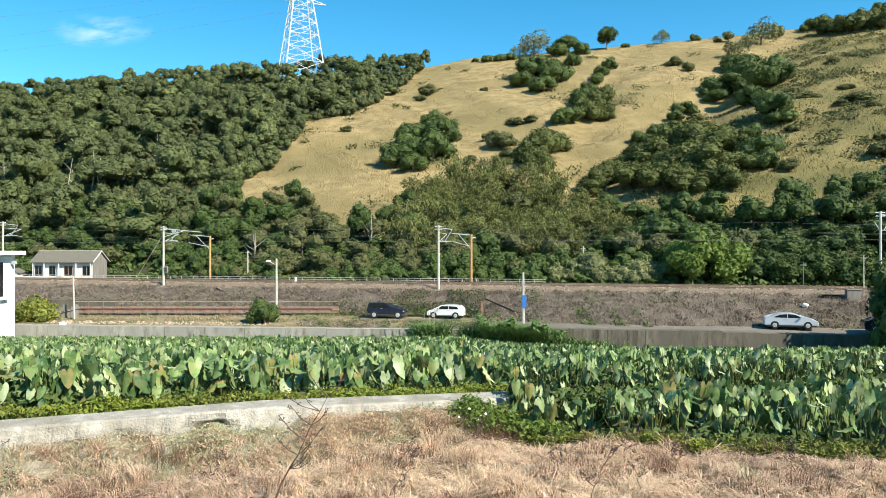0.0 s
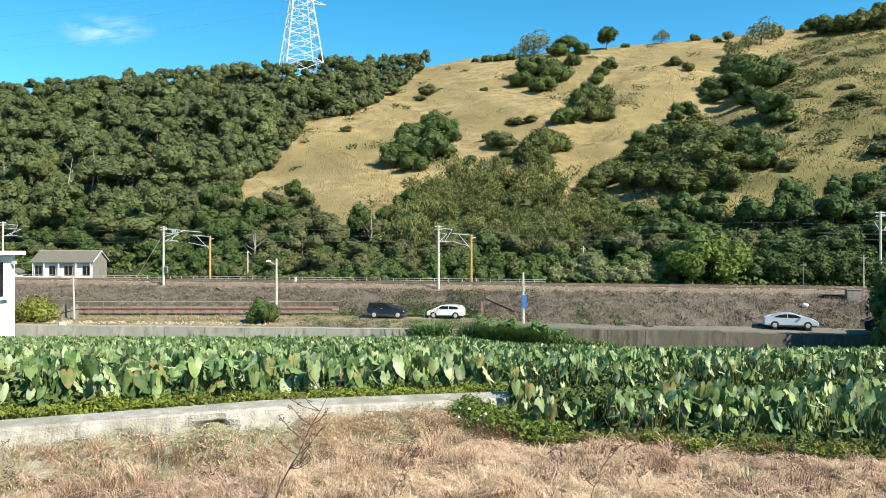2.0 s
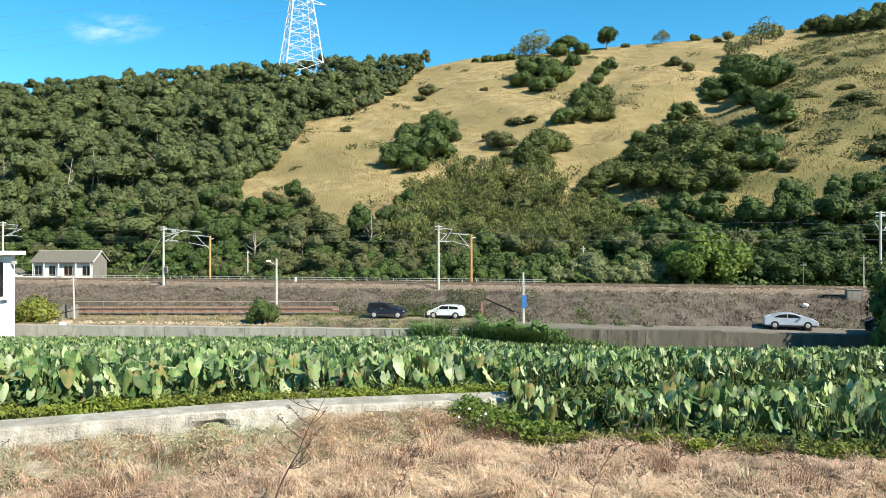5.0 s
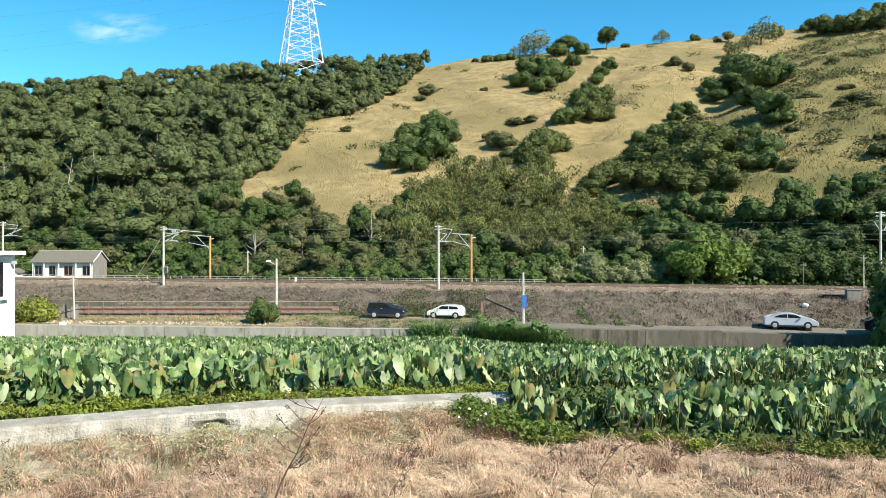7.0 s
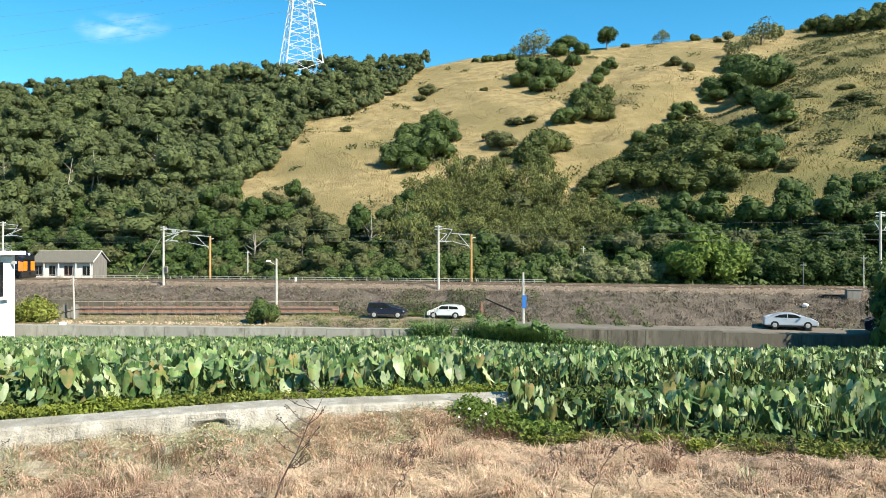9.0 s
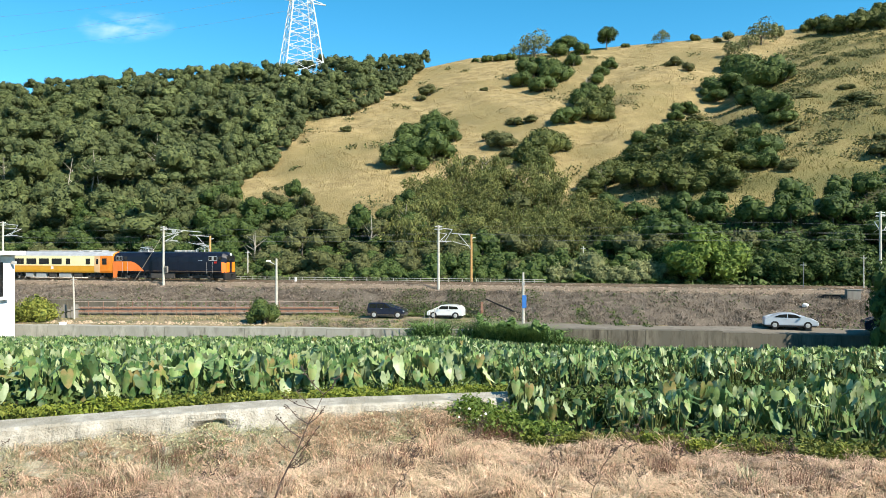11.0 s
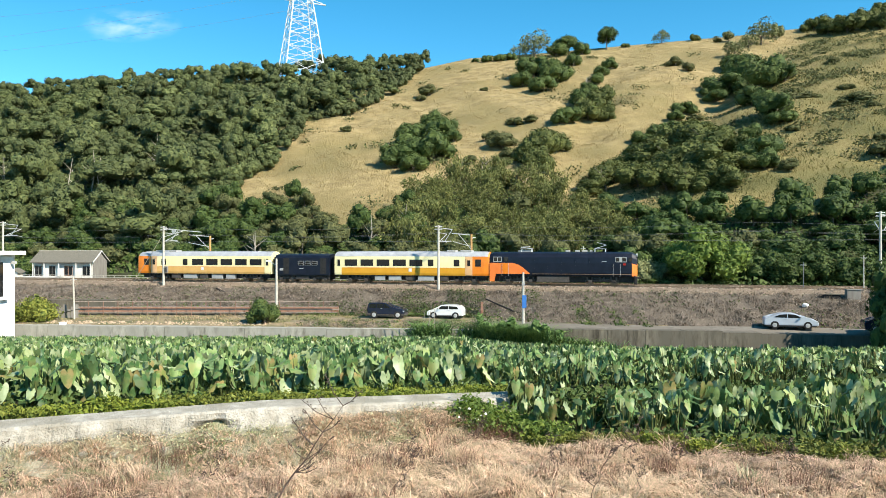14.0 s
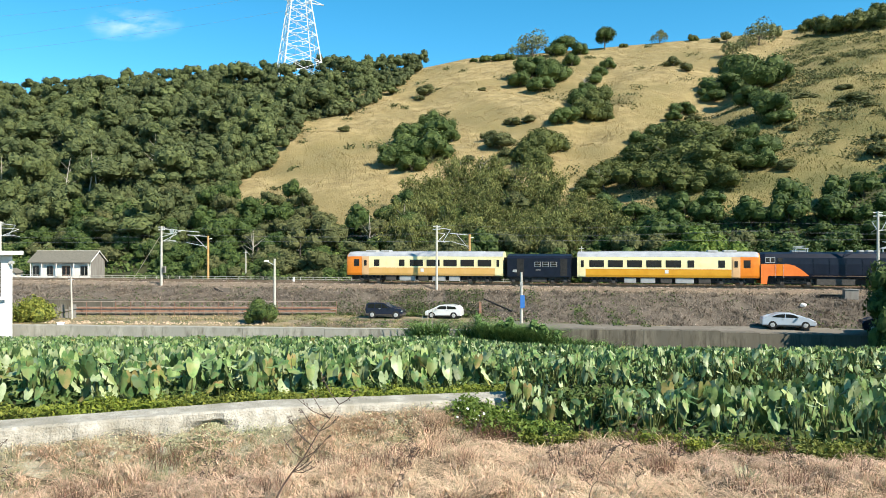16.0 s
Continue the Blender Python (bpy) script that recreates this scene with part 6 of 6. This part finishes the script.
SEDAN = [(-0.49, 0.2), (-0.5, 0.58), (-0.47, 0.7), (-0.36, 0.74), (-0.22, 0.95), (-0.1, 1.0), (0.03, 0.99), (0.11, 0.93), (0.25, 0.71), (0.41, 0.64), (0.48, 0.5), (0.5, 0.36), (0.49, 0.2)]
SEDAN_W = [[(-0.33, 0.72), (-0.21, 0.9), (-0.075, 0.94), (-0.075, 0.7)], [(-0.06, 0.7), (-0.06, 0.94), (0.03, 0.935), (0.1, 0.88), (0.205, 0.7)]]
HATCH = [(-0.5, 0.2), (-0.5, 0.6), (-0.47, 0.78), (-0.4, 0.93), (-0.2, 0.99), (0.0, 1.0), (0.12, 0.95), (0.33, 0.66), (0.46, 0.55), (0.5, 0.42), (0.5, 0.2)]
HATCH_W = [[(-0.38, 0.7), (-0.34, 0.88), (-0.12, 0.92), (-0.12, 0.68)], [(-0.1, 0.68), (-0.1, 0.92), (0.08, 0.9), (0.24, 0.67)]]
SUV = [(-0.49, 0.24), (-0.5, 0.6), (-0.47, 0.9), (-0.43, 0.98), (-0.1, 1.0), (0.02, 0.96), (0.17, 0.66), (0.44, 0.6), (0.49, 0.5), (0.5, 0.24)]
SUV_W = [[(-0.44, 0.64), (-0.42, 0.9), (-0.25, 0.92), (-0.25, 0.64)], [(-0.23, 0.64), (-0.23, 0.92), (-0.07, 0.92), (-0.07, 0.64)], [(-0.05, 0.64), (-0.05, 0.92), (0.01, 0.9), (0.12, 0.66)]]
car("sedan", "car_silver", "silver-blue saloon car parked on the narrow road", 33.05, 70.0, -17, 4.75, 1.45, SEDAN, SEDAN_W, (-0.3, 0.3))
car("hatchback", "car_white", "white hatchback parked below the railway bank", 0.35, 80.6, 168, 4.0, 1.46, HATCH, HATCH_W, (-0.3, 0.31))
car("suv", "car_navy", "dark blue sport utility vehicle parked below the bank", -6.1, 80.8, -10, 4.2, 1.7, SUV, SUV_W, (-0.31, 0.32), 0.36)
car("sedan", "car_navy", "dark car half hidden behind the corner trees", 40.5, 66.5, -17, 4.6, 1.45, SEDAN, SEDAN_W, (-0.3, 0.3))


# ---- street furniture ----
def street_lamp():
    e = empty("street_lamp", pose(-17.8, 78.5, 0.25), "white-grey street lamp pole with a short arm", "street lamp")
    part("pole", R((0, 0, 0), (0, 0, 6.6), 0.14, 0.1, 10), "pole", e)
    part("arm", R((0, 0, 5.9), (-0.8, 0, 6.3), 0.04), "steel", e)
    part("lamp_head", B(-1.1, -0.12, 6.25, -0.6, 0.12, 6.42, bevel=0.04), "white", e)


def sign_pole():
    e = empty("sign_pole", pose(8.15, 74.6, float(land(8.15, 74.6)) - 0.1), "pale concrete roadside pole with a blue sign", "pole")
    part("pole", R((0, 0, 0), (0, 0, 5.3), 0.14, 0.11, 10), "pole", e)
    part("sign", B(-0.14, -0.2, 1.7, 0.3, -0.15, 3.0, bevel=0.01), "blue", e)
    part("box", B(-0.16, -0.28, 4.0, 0.12, -0.1, 4.3), "box_grey", e)


def red_post():
    e = empty("marker_post", pose(4.3, 81.2, float(land(4.3, 81.2)) - 0.1), "rust-red square marker post beside the bank", "post")
    part("post", B(-0.14, -0.14, 0, 0.14, 0.14, 1.5, bevel=0.02), "brick_red", e)


street_lamp()
sign_pole()
red_post()


def pylon():
    e = empty("power_pylon", pose(-52.3, 270, float(land(-52.3, 270)), 0, 0, 25), "white lattice steel power pylon behind the wooded ridge", "pylon")
    hs = [0, 6, 11, 16, 20.5, 25, 29, 33, 37, 41, 45]
    ws = [7.4 - 0.135 * h for h in hs]
    def corner(i, k):
        w, h = ws[i], hs[i]
        return Vector(((-w, w, w, -w)[k], (-w, -w, w, w)[k], h))
    for k in range(4):
        part("leg", R(corner(0, k), corner(len(hs) - 1, k), 0.22, 0.2, 4), "pylon", e)
        for i in range(len(hs) - 1):
            a, b, c, d = corner(i, k), corner(i, (k + 1) % 4), corner(i + 1, k), corner(i + 1, (k + 1) % 4)
            for p0, p1, r in ((a, d, 0.1), (b, c, 0.1), (c, d, 0.1), ((a + d) / 2, (a + b) / 2, 0.07)):
                part("brace", R(p0, p1, r, n=4), "pylon", e)
    for h in (29.0, 37.5):
        bm = bmesh.new()
        for s in (-1, 1):
            rod(bm, (s * 2, 0, h), (s * 9.5, 0, h), 0.2, n=4)
            rod(bm, (s * 2, 0, h + 2), (s * 9.5, 0, h), 0.15, n=4)
        part("crossarm", bm, "pylon", e)


pylon()


def cloud():
    """A thin wisp that drifts over the ridge: a flat sheet, its sunlight put in as glow."""
    m = bpy.data.materials.new("cloud_wisp")
    m.use_nodes = True
    N, L = m.node_tree.nodes, m.node_tree.links
    tc = N.new("ShaderNodeTexCoord")
    no = N.new("ShaderNodeTexNoise")
    no.inputs["Scale"].default_value, no.inputs["Detail"].default_value = 0.012, 7
    mp = N.new("ShaderNodeMapping")
    mp.inputs["Scale"].default_value, mp.inputs["Rotation"].default_value = (1, 1, 2.6), (0, -0.25, 0)
    L.new(tc.outputs["Object"], mp.inputs["Vector"])
    L.new(mp.outputs[0], no.inputs["Vector"])
    gr = N.new("ShaderNodeTexGradient")
    gr.gradient_type = "SPHERICAL"
    m2 = N.new("ShaderNodeMapping")
    m2.inputs["Scale"].default_value, m2.inputs["Rotation"].default_value = (1 / 150, 1, 1 / 50), (0, -0.2, 0)
    L.new(tc.outputs["Object"], m2.inputs["Vector"])
    L.new(m2.outputs[0], gr.inputs["Vector"])
    mu = N.new("ShaderNodeMath")
    mu.operation = "MULTIPLY"
    ra = N.new("ShaderNodeMapRange")
    ra.inputs["From Min"].default_value, ra.inputs["From Max"].default_value = 0.4, 0.72
    L.new(no.outputs["Fac"], ra.inputs["Value"])
    L.new(ra.outputs[0], mu.inputs[0])
    L.new(gr.outputs["Fac"], mu.inputs[1])
    m3 = N.new("ShaderNodeMath")
    m3.operation, m3.use_clamp = "MULTIPLY", True
    m3.inputs[1].default_value = 0.5
    L.new(mu.outputs[0], m3.inputs[0])
    tp = N.new("ShaderNodeBsdfTransparent")
    # emission stands in for sunlight scattered by the cloud
    em = N.new("ShaderNodeEmission")
    em.inputs["Color"].default_value, em.inputs["Strength"].default_value = (0.8, 0.86, 0.95, 1), 0.9
    mix = N.new("ShaderNodeMixShader")
    L.new(m3.outputs[0], mix.inputs["Fac"])
    L.new(tp.outputs[0], mix.inputs[1])
    L.new(em.outputs[0], mix.inputs[2])
    L.new(mix.outputs[0], N["Material Output"].inputs["Surface"])
    bm = bmesh.new()
    bmesh.ops.create_grid(bm, x_segments=2, y_segments=2, size=1, matrix=Matrix.Rotation(radians(90), 4, "X") @ Matrix.Diagonal((180, 90, 1, 1)))
    me = bpy.data.meshes.new("cloud")
    bm.to_mesh(me)
    bm.free()
    me.materials.append(m)
    ob = new("cloud", me)
    ob.visible_shadow = False
    return tagged(ob, "thin white wisp of cloud in the blue sky", "cloud", kind="structure")


CLOUD = cloud()


# ---- small things ----
def blob_mesh(name, mat, seed, flat=0.7):
    """A rough stone, about one unit across."""
    bm = bmesh.new()
    bmesh.ops.create_icosphere(bm, subdivisions=2, radius=0.5)
    for v in bm.verts:
        v.co *= 1 + 0.35 * noise.noise(v.co * 2.2 + Vector((seed, seed * 2, 0)))
        v.co.z *= flat
    me = bpy.data.meshes.new(name)
    bm.to_mesh(me)
    bm.free()
    me.materials.append(MAT[mat])
    return me


def build_stones():
    rocks = [blob_mesh("rubble_stone", "rock", i * 3.1) for i in range(5)]
    for x, d, s in ((-5.6, 0.95, 0.34), (-6.6, 0.75, 0.3), (-7.1, 0.7, 0.22), (-5.9, 0.65, 0.26), (-4.9, 0.6, 0.3), (-8.0, 0.6, 0.28), (-4.3, 0.55, 0.25), (-8.6, 0.7, 0.3),
                    (-6.2, 1.0, 0.2), (-3.1, 0.55, 0.25), (-2.2, 0.6, 0.22), (-1.2, 0.55, 0.3), (-0.4, 0.6, 0.2), (0.3, 0.6, 0.3), (0.9, 0.5, 0.35), (1.5, 0.5, 0.3), (-0.9, 0.9, 0.16), (-7.6, 1.0, 0.2)):
        y = float(path_y(x)) - d
        ob = new("rubble_stone", rocks[int(rng.integers(5))])
        ob.matrix_basis = pose(x, y, float(land(x, y)) + 0.1 * s, 0, 0, rng.uniform(0, 360)) @ Matrix.Diagonal((s, s * 0.8, s, 1))
        tagged(ob, "pale broken rubble stone on the slope below the path", "stone", "rubble stones")
    chips = []
    n = 150
    for x, d, sz in zip(rng.uniform(-11, 2, n), 0.35 + 1.5 * rng.random(n) ** 1.6, rng.uniform(0.02, 0.09, n)):
        y = float(path_y(x)) - d
        a = rng.uniform(0, 6.283)
        q = ICO * (1 + 0.3 * rng.normal(0, 1, (20, 1, 1))) * sz
        chips.append(q * np.array([1, 0.8, 0.7]) + np.array([x, y, float(land(x, y)) + 0.3 * sz]))
    tagged(put("rubble", quad_mesh("rubble", np.concatenate(chips)), "rock"), "pale broken concrete rubble below the path", "rubble", kind="stuff")
    for x, d, s in ((-6.4, 0.75, 0.6), (-5.6, 0.6, 0.45), (-7.2, 0.85, 0.4)):
        y = float(path_y(x)) - d
        ob = new("moss_mound", blob_mesh("moss_mound", "moss", x, 0.45))
        ob.matrix_basis = pose(x, y, float(land(x, y)) - 0.06, 0, 0, rng.uniform(0, 360)) @ Matrix.Diagonal((s, s * 0.7, s * 0.7, 1))
        tagged(ob, "yellowish moss-covered mound below the path", "moss", "moss mounds")
    e = empty("stone_edging", pose(0, 0, 0), "row of tan rounded stones along the verge", "stone edging")
    cob = [blob_mesh("stone", "cobble", i * 1.7, 0.85) for i in range(5)]
    for i in range(290):
        x = -41.5 + 24 * rng.random()
        k = rng.random()
        y = float(wall_y(x)) + 2.2 + 1.6 * k
        put("stone", cob[int(rng.integers(5))], None, e, m=pose(x, y, 0.05 + 0.2 * k, rng.uniform(0, 90), 0, rng.uniform(0, 360)) @ Matrix.Diagonal((*([rng.uniform(0.16, 0.3)] * 3), 1)))


build_stones()


def tube(bm, pts, radii, n=6):
    """One bent tapering tube through the points."""
    rings = []
    for i, (p, r) in enumerate(zip(pts, radii)):
        d = (pts[min(i + 1, len(pts) - 1)] - pts[max(i - 1, 0)]).to_track_quat("Z", "Y").to_matrix()
        rings.append([bm.verts.new(p + d @ Vector((r * math.cos(a), r * math.sin(a), 0))) for a in np.linspace(0, 2 * math.pi, n, endpoint=False)])
    for a, b in zip(rings, rings[1:]):
        for k in range(n):
            bm.faces.new((a[k], a[(k + 1) % n], b[(k + 1) % n], b[k]))
    bm.faces.new(rings[0][::-1])
    bm.faces.new(rings[-1])
    return bm


def dry_weed(x, y, height, lean, n, seed, label):
    """A bare branching weed stalk, base at the origin, leaning towards +x."""
    r = random.Random(seed)
    z = float(land(x, y))
    e = empty("dry_weed", pose(x, y, z), label, "weed", "bare weed stalks")
    bm = bmesh.new()
    tip = Vector((math.sin(lean) * height, 0.1, math.cos(lean) * height))
    pts = [tip * (i / 8) + Vector((0.02 * math.sin(i * 1.9), 0.02 * math.cos(i * 2.3), 0.0)) for i in range(1, 9)]
    tube(bm, [Vector((0, 0, -0.05)), *pts], [0.009 * height * (1.1 - i / 9) for i in range(9)])
    part("stem", bm, "twig", e)
    for i in range(n):
        b = pts[2 + i % 6]
        s = 1 if r.random() < 0.6 else -1
        L = r.uniform(0.25, 0.6) * height * 0.5
        d = Vector((s * r.uniform(0.5, 1.0), r.uniform(-0.4, 0.4), r.uniform(0.25, 0.9))).normalized()
        bm = bmesh.new()
        mid = b + d * L * 0.5 + Vector((0, 0, -0.02))
        end = b + d * L + Vector((0, 0, 0.06))
        tube(bm, [b, mid, end], [0.0042 * height, 0.0033 * height, 0.002 * height])
        for k in range(7):
            q = mid.lerp(end, r.random())
            f = q + Vector((r.uniform(-1, 1), r.uniform(-1, 1), r.uniform(-0.2, 1))) * 0.07
            rod(bm, q, f, 0.005, 0.004, 4)
            bmesh.ops.create_icosphere(bm, subdivisions=1, radius=r.uniform(0.008, 0.016), matrix=Matrix.Translation(f))
        tagged(part("branch", bm, "twig", e), kind="stuff")
    return e


for wx, wy, wh, wl, ws in ((3.9, 15.4, 0.7, 12, 21), (2.3, 14.0, 0.8, -20, 22), (0.75, 16.6, 0.6, 8, 23), (4.6, 14.7, 0.75, 25, 24), (-0.6, 14.6, 0.7, -10, 25), (-4.4, 13.4, 0.7, 18, 26), (6.9, 14.4, 0.6, -14, 27)):
    dry_weed(wx, wy, wh, radians(wl), 8, ws, "small brown branching weed stalk in the straw")
WEED_AT = (-2.92, 12.2)
WEED = dry_weed(*WEED_AT, 2.15, radians(27), 13, 3, "tall bare dark weed stalk with side twigs standing in the straw")
dry_weed(2.45, 12.5, 0.95, radians(24), 7, 5, "thin bare weed stalk standing in the straw")
dry_weed(-7.6, 12.6, 1.1, radians(-8), 6, 8, "thin bare weed stalk standing in the straw")
dry_weed(3.6, 13.2, 0.8, radians(-18), 6, 9, "thin bare weed stalk standing in the straw")
dry_weed(-1.0, 12.6, 0.9, radians(30), 6, 12, "thin bare weed stalk standing in the straw")


def small_pole(name, x, y, z, h, label, r=0.09, lean=0.0, mat="pole"):
    e = empty(name, pose(x, y, z, 0, lean, 0), label, "pole", "small utility poles")
    part("shaft", R((0, 0, -0.3), (0, 0, h), r, r * 0.8, 8), mat, e)
    part("crosspiece", R((-0.35, 0, h - 0.3), (0.35, 0, h - 0.3), 0.03), "steel", e)


small_pole("utility_pole", -39.9, 79.5, 0.28, 4.6, "thin weathered grey pole at the road end", 0.1, -1.5)
small_pole("utility_pole", -28.6, 107.6, 2.9, 4.8, "thin pale pole among the trees", 0.1)
small_pole("utility_pole", 19.4, 101.5, 2.9, 5.4, "thin pale pole among the trees", 0.1)
small_pole("marker_pole", 40.2, 81.9, 3.0, 3.4, "thin dark marker pole beside the line", 0.05, 0, "wire")
small_pole("marker_pole", 46.0, 80.3, 3.0, 4.2, "thin grey marker pole beside the line", 0.07)


def lineside_box():
    e = empty("relay_cabinet", pose(42.4, 76.0, 2.6, 0, 0, TURN), "grey metal relay cabinet on the railway bank", "cabinet")
    part("body", B(-0.65, -0.45, -0.2, 0.65, 0.45, 1.05, bevel=0.03), "weathered", e)
    part("lid", B(-0.72, -0.52, 1.05, 0.72, 0.52, 1.12, bevel=0.02), "weathered", e)
    c = empty("culvert", pose(40.5, 76.6, 2.55, 0, 0, TURN), "dark concrete culvert mouth in the bank", "culvert")
    # solid black block stands in for the shade inside the mouth
    part("opening", B(-0.9, -0.3, -0.2, 0.8, 0.3, 0.55, bevel=0.12), "black", c)
    part("lintel", B(-1.1, -0.4, 0.55, 1.0, 0.4, 0.63, bevel=0.03), "wall_dark", c)


lineside_box()


def old_gate():
    e = empty("board_gate", pose(-41.2, 80.8, 0.28, 0, 0, 4), "broken grey board gate at the road end", "gate")
    for i in range(6):
        part("board", B(-1.4 + i * 0.42, -0.04, 0, -1.05 + i * 0.42, 0.04, 1.0 + 0.25 * ((i * 7) % 3)), "weathered", e)
    part("crossbar", R((-1.5, -0.08, 0.4), (1.2, -0.08, 1.1), 0.06), "weathered", e)
    w = empty("wall_left", pose(-42.5, 87.5, 0), "dark concrete retaining wall in the bank", "wall", kind="structure")
    part("face", B(-4.5, -0.3, 0, 3.6, 0.3, 1.9, bevel=0.03), "wall_dark", w)
    t = empty("water_tub", pose(-38.6, 74.6, 0.05), "small white plastic tub on the wall", "tub")
    part("tub", B(-0.3, -0.2, 0, 0.3, 0.2, 0.38, bevel=0.06), "white", t)
    part("rim", B(-0.33, -0.23, 0.34, 0.33, 0.23, 0.4, bevel=0.02), "white", t)


old_gate()


def pole_fittings():
    # stay wire and signal box on the left near pole
    a, b = along(-37.3, -2.9, 9.9).translation, along(-42.2, -3.2, 2.7).translation
    tagged(part("stay_wire", R(a, b, 0.035), "dead_wood"), "slanting stay wire of the railway pole", "wire")
    e = empty("signal_box", along(-36.8, -3.0, 5.2), "small white signal box on a railway pole", "signal box")
    part("case", B(-0.22, -0.12, -0.4, 0.22, 0.12, 0.45, bevel=0.03), "weathered", e)
    part("face", B(-0.14, -0.15, -0.25, 0.14, -0.12, 0.3), "under", e)
    e = empty("kilometre_post", along(-20.8, 2.2, 3.45), "short white kilometre post by the line", "post")
    part("post", B(-0.14, -0.05, 0, 0.14, 0.05, 0.75, bevel=0.02), "white", e)
    e = empty("bean_poles", pose(-1.3, 68.8, 0), "thin pale garden stakes behind the wall", "stakes")
    for i, (x, h, l) in enumerate(((-0.6, 2.3, 6), (-0.2, 2.5, 10), (0.5, 2.2, 0), (0.15, 1.9, -6))):
        part("stake", R((x, 0, 0), (x + math.tan(radians(l)) * h, 0, h), 0.025, 0.02, 5), "dead_wood", e)
    e = empty("plastic_bag", pose(37.0, 75.0, float(land(37.0, 75.0)) + 0.12), "crumpled white plastic bag on the bank", "bag")
    put("bag", blob_mesh("bag", "white", 4.4, 0.8), None, e, m=Matrix.Diagonal((0.7, 0.5, 0.6, 1)))
    e = empty("shed", pose(45.5, 104.5, 2.9), "low grey shed roof half hidden by trees", "shed")
    part("wall", B(-1.4, 0, 0, 1.4, 2, 1.1), "weathered", e)
    part("roof", prism([(-1.7, 1.1), (0, 1.6), (1.7, 1.1), (1.7, 1.2), (0, 1.7), (-1.7, 1.2)], -0.2, 2.2), "roof_grey", e)
    # black rods added where a cast shadow streaks down the bank, no real log
    e = empty("fallen_log", pose(7.2, 80.0, float(land(7.2, 80.0)) + 0.15), "black rods in place of the shadow streak down the bank", "log")
    part("trunk", rod(R((-2.4, 1.9, 1.05), (0, 0.2, 0.05), 0.07, 0.11, 7), (0, 0.2, 0.05), (1.0, -1.0, -0.3), 0.11, 0.08, 7), "black", e)
    e = empty("culvert_pipe", along(-27.6, -3.9, 2.6), "dark drain pipe sticking out of the bank", "pipe")
    part("pipe", R((-0.9, -0.6, 0.3), (0.9, -0.9, -0.35), 0.12, n=8), "black", e)


pole_fittings()


def power_lines():
    for (x0, z0), (x1, z1), (x2, z2) in (((-55, 95.6), (-110, 86.8), (-170, 79.8)), ((-56, 102.4), (-118, 91.8), (-170, 84.6)), ((-56, 108.5), (-115, 98.0), (-170, 92.6))):
        c = np.polyfit((x0, x1, x2), (z0, z1, z2), 2)
        e = new("power_line", bpy.data.curves.new("power_line", "CURVE"))
        e.data.dimensions, e.data.bevel_depth = "3D", 0.024
        e.data.materials.append(MAT["wire"])
        sp = e.data.splines.new("POLY")
        xs = np.linspace(-54, -330, 40)
        sp.points.add(39)
        for q, x in zip(sp.points, xs):
            q.co = (x, 268.0, max(float(np.polyval(c, x)), 70.0), 1)
        tagged(e, "thin high-voltage line sagging from the pylon", "power line", "power lines")


power_lines()

# dead pale trunks among the forest
for x, y, h in ((-76, 158, 8), (-79, 156, 7), (-73, 157, 6.5), (-104, 168, 7.5), (-100, 166, 7), (-68, 172, 7), (95, 222, 4.5), (92, 226, 4), (42, 214, 4), (31, 139, 4.5), (8, 143, 6), (14, 136, 6), (-6, 122, 6), (-30, 116, 6.5), (-12, 119, 6)):
    z = float(land(x, y))
    h = h + (3.0 if x < -60 else 0.0)
    e = empty("dead_tree", pose(x, y, z), "bare pale dead tree among the green growth", "tree", "dead trees")
    part("trunk", branchy(bmesh.new(), (0, 0, 0), (rng.normal(0, 0.6), 0, h), 0.16, 6, 2.2), "dead_wood", e)


SWAY = ((0.0, 0.0), (3.0, 0.0), (5.0, -0.8), (8.0, -1.6), (11.5, -2.0), (12.5, -1.2), (13.0, 0.0), (13.5, 4.0), (14.0, 8.0), (15.0, 11.0), (16.0, 7.0))


def motions():
    for thing, off in VEHICLES:
        walk(thing, [(t, along(u + off, 0, RAIL_Z)) for t, u in TRAIN_AT])
    walk(CLOUD, [(0.0, pose(-935, 2000, 608)), (8.0, pose(-890, 2000, 616)), (16.0, pose(-845, 2000, 625))])
    x, y = WEED_AT
    walk(WEED, [(t, pose(x, y, float(land(x, y)), 0, a, 0)) for t, a in SWAY])


motions()
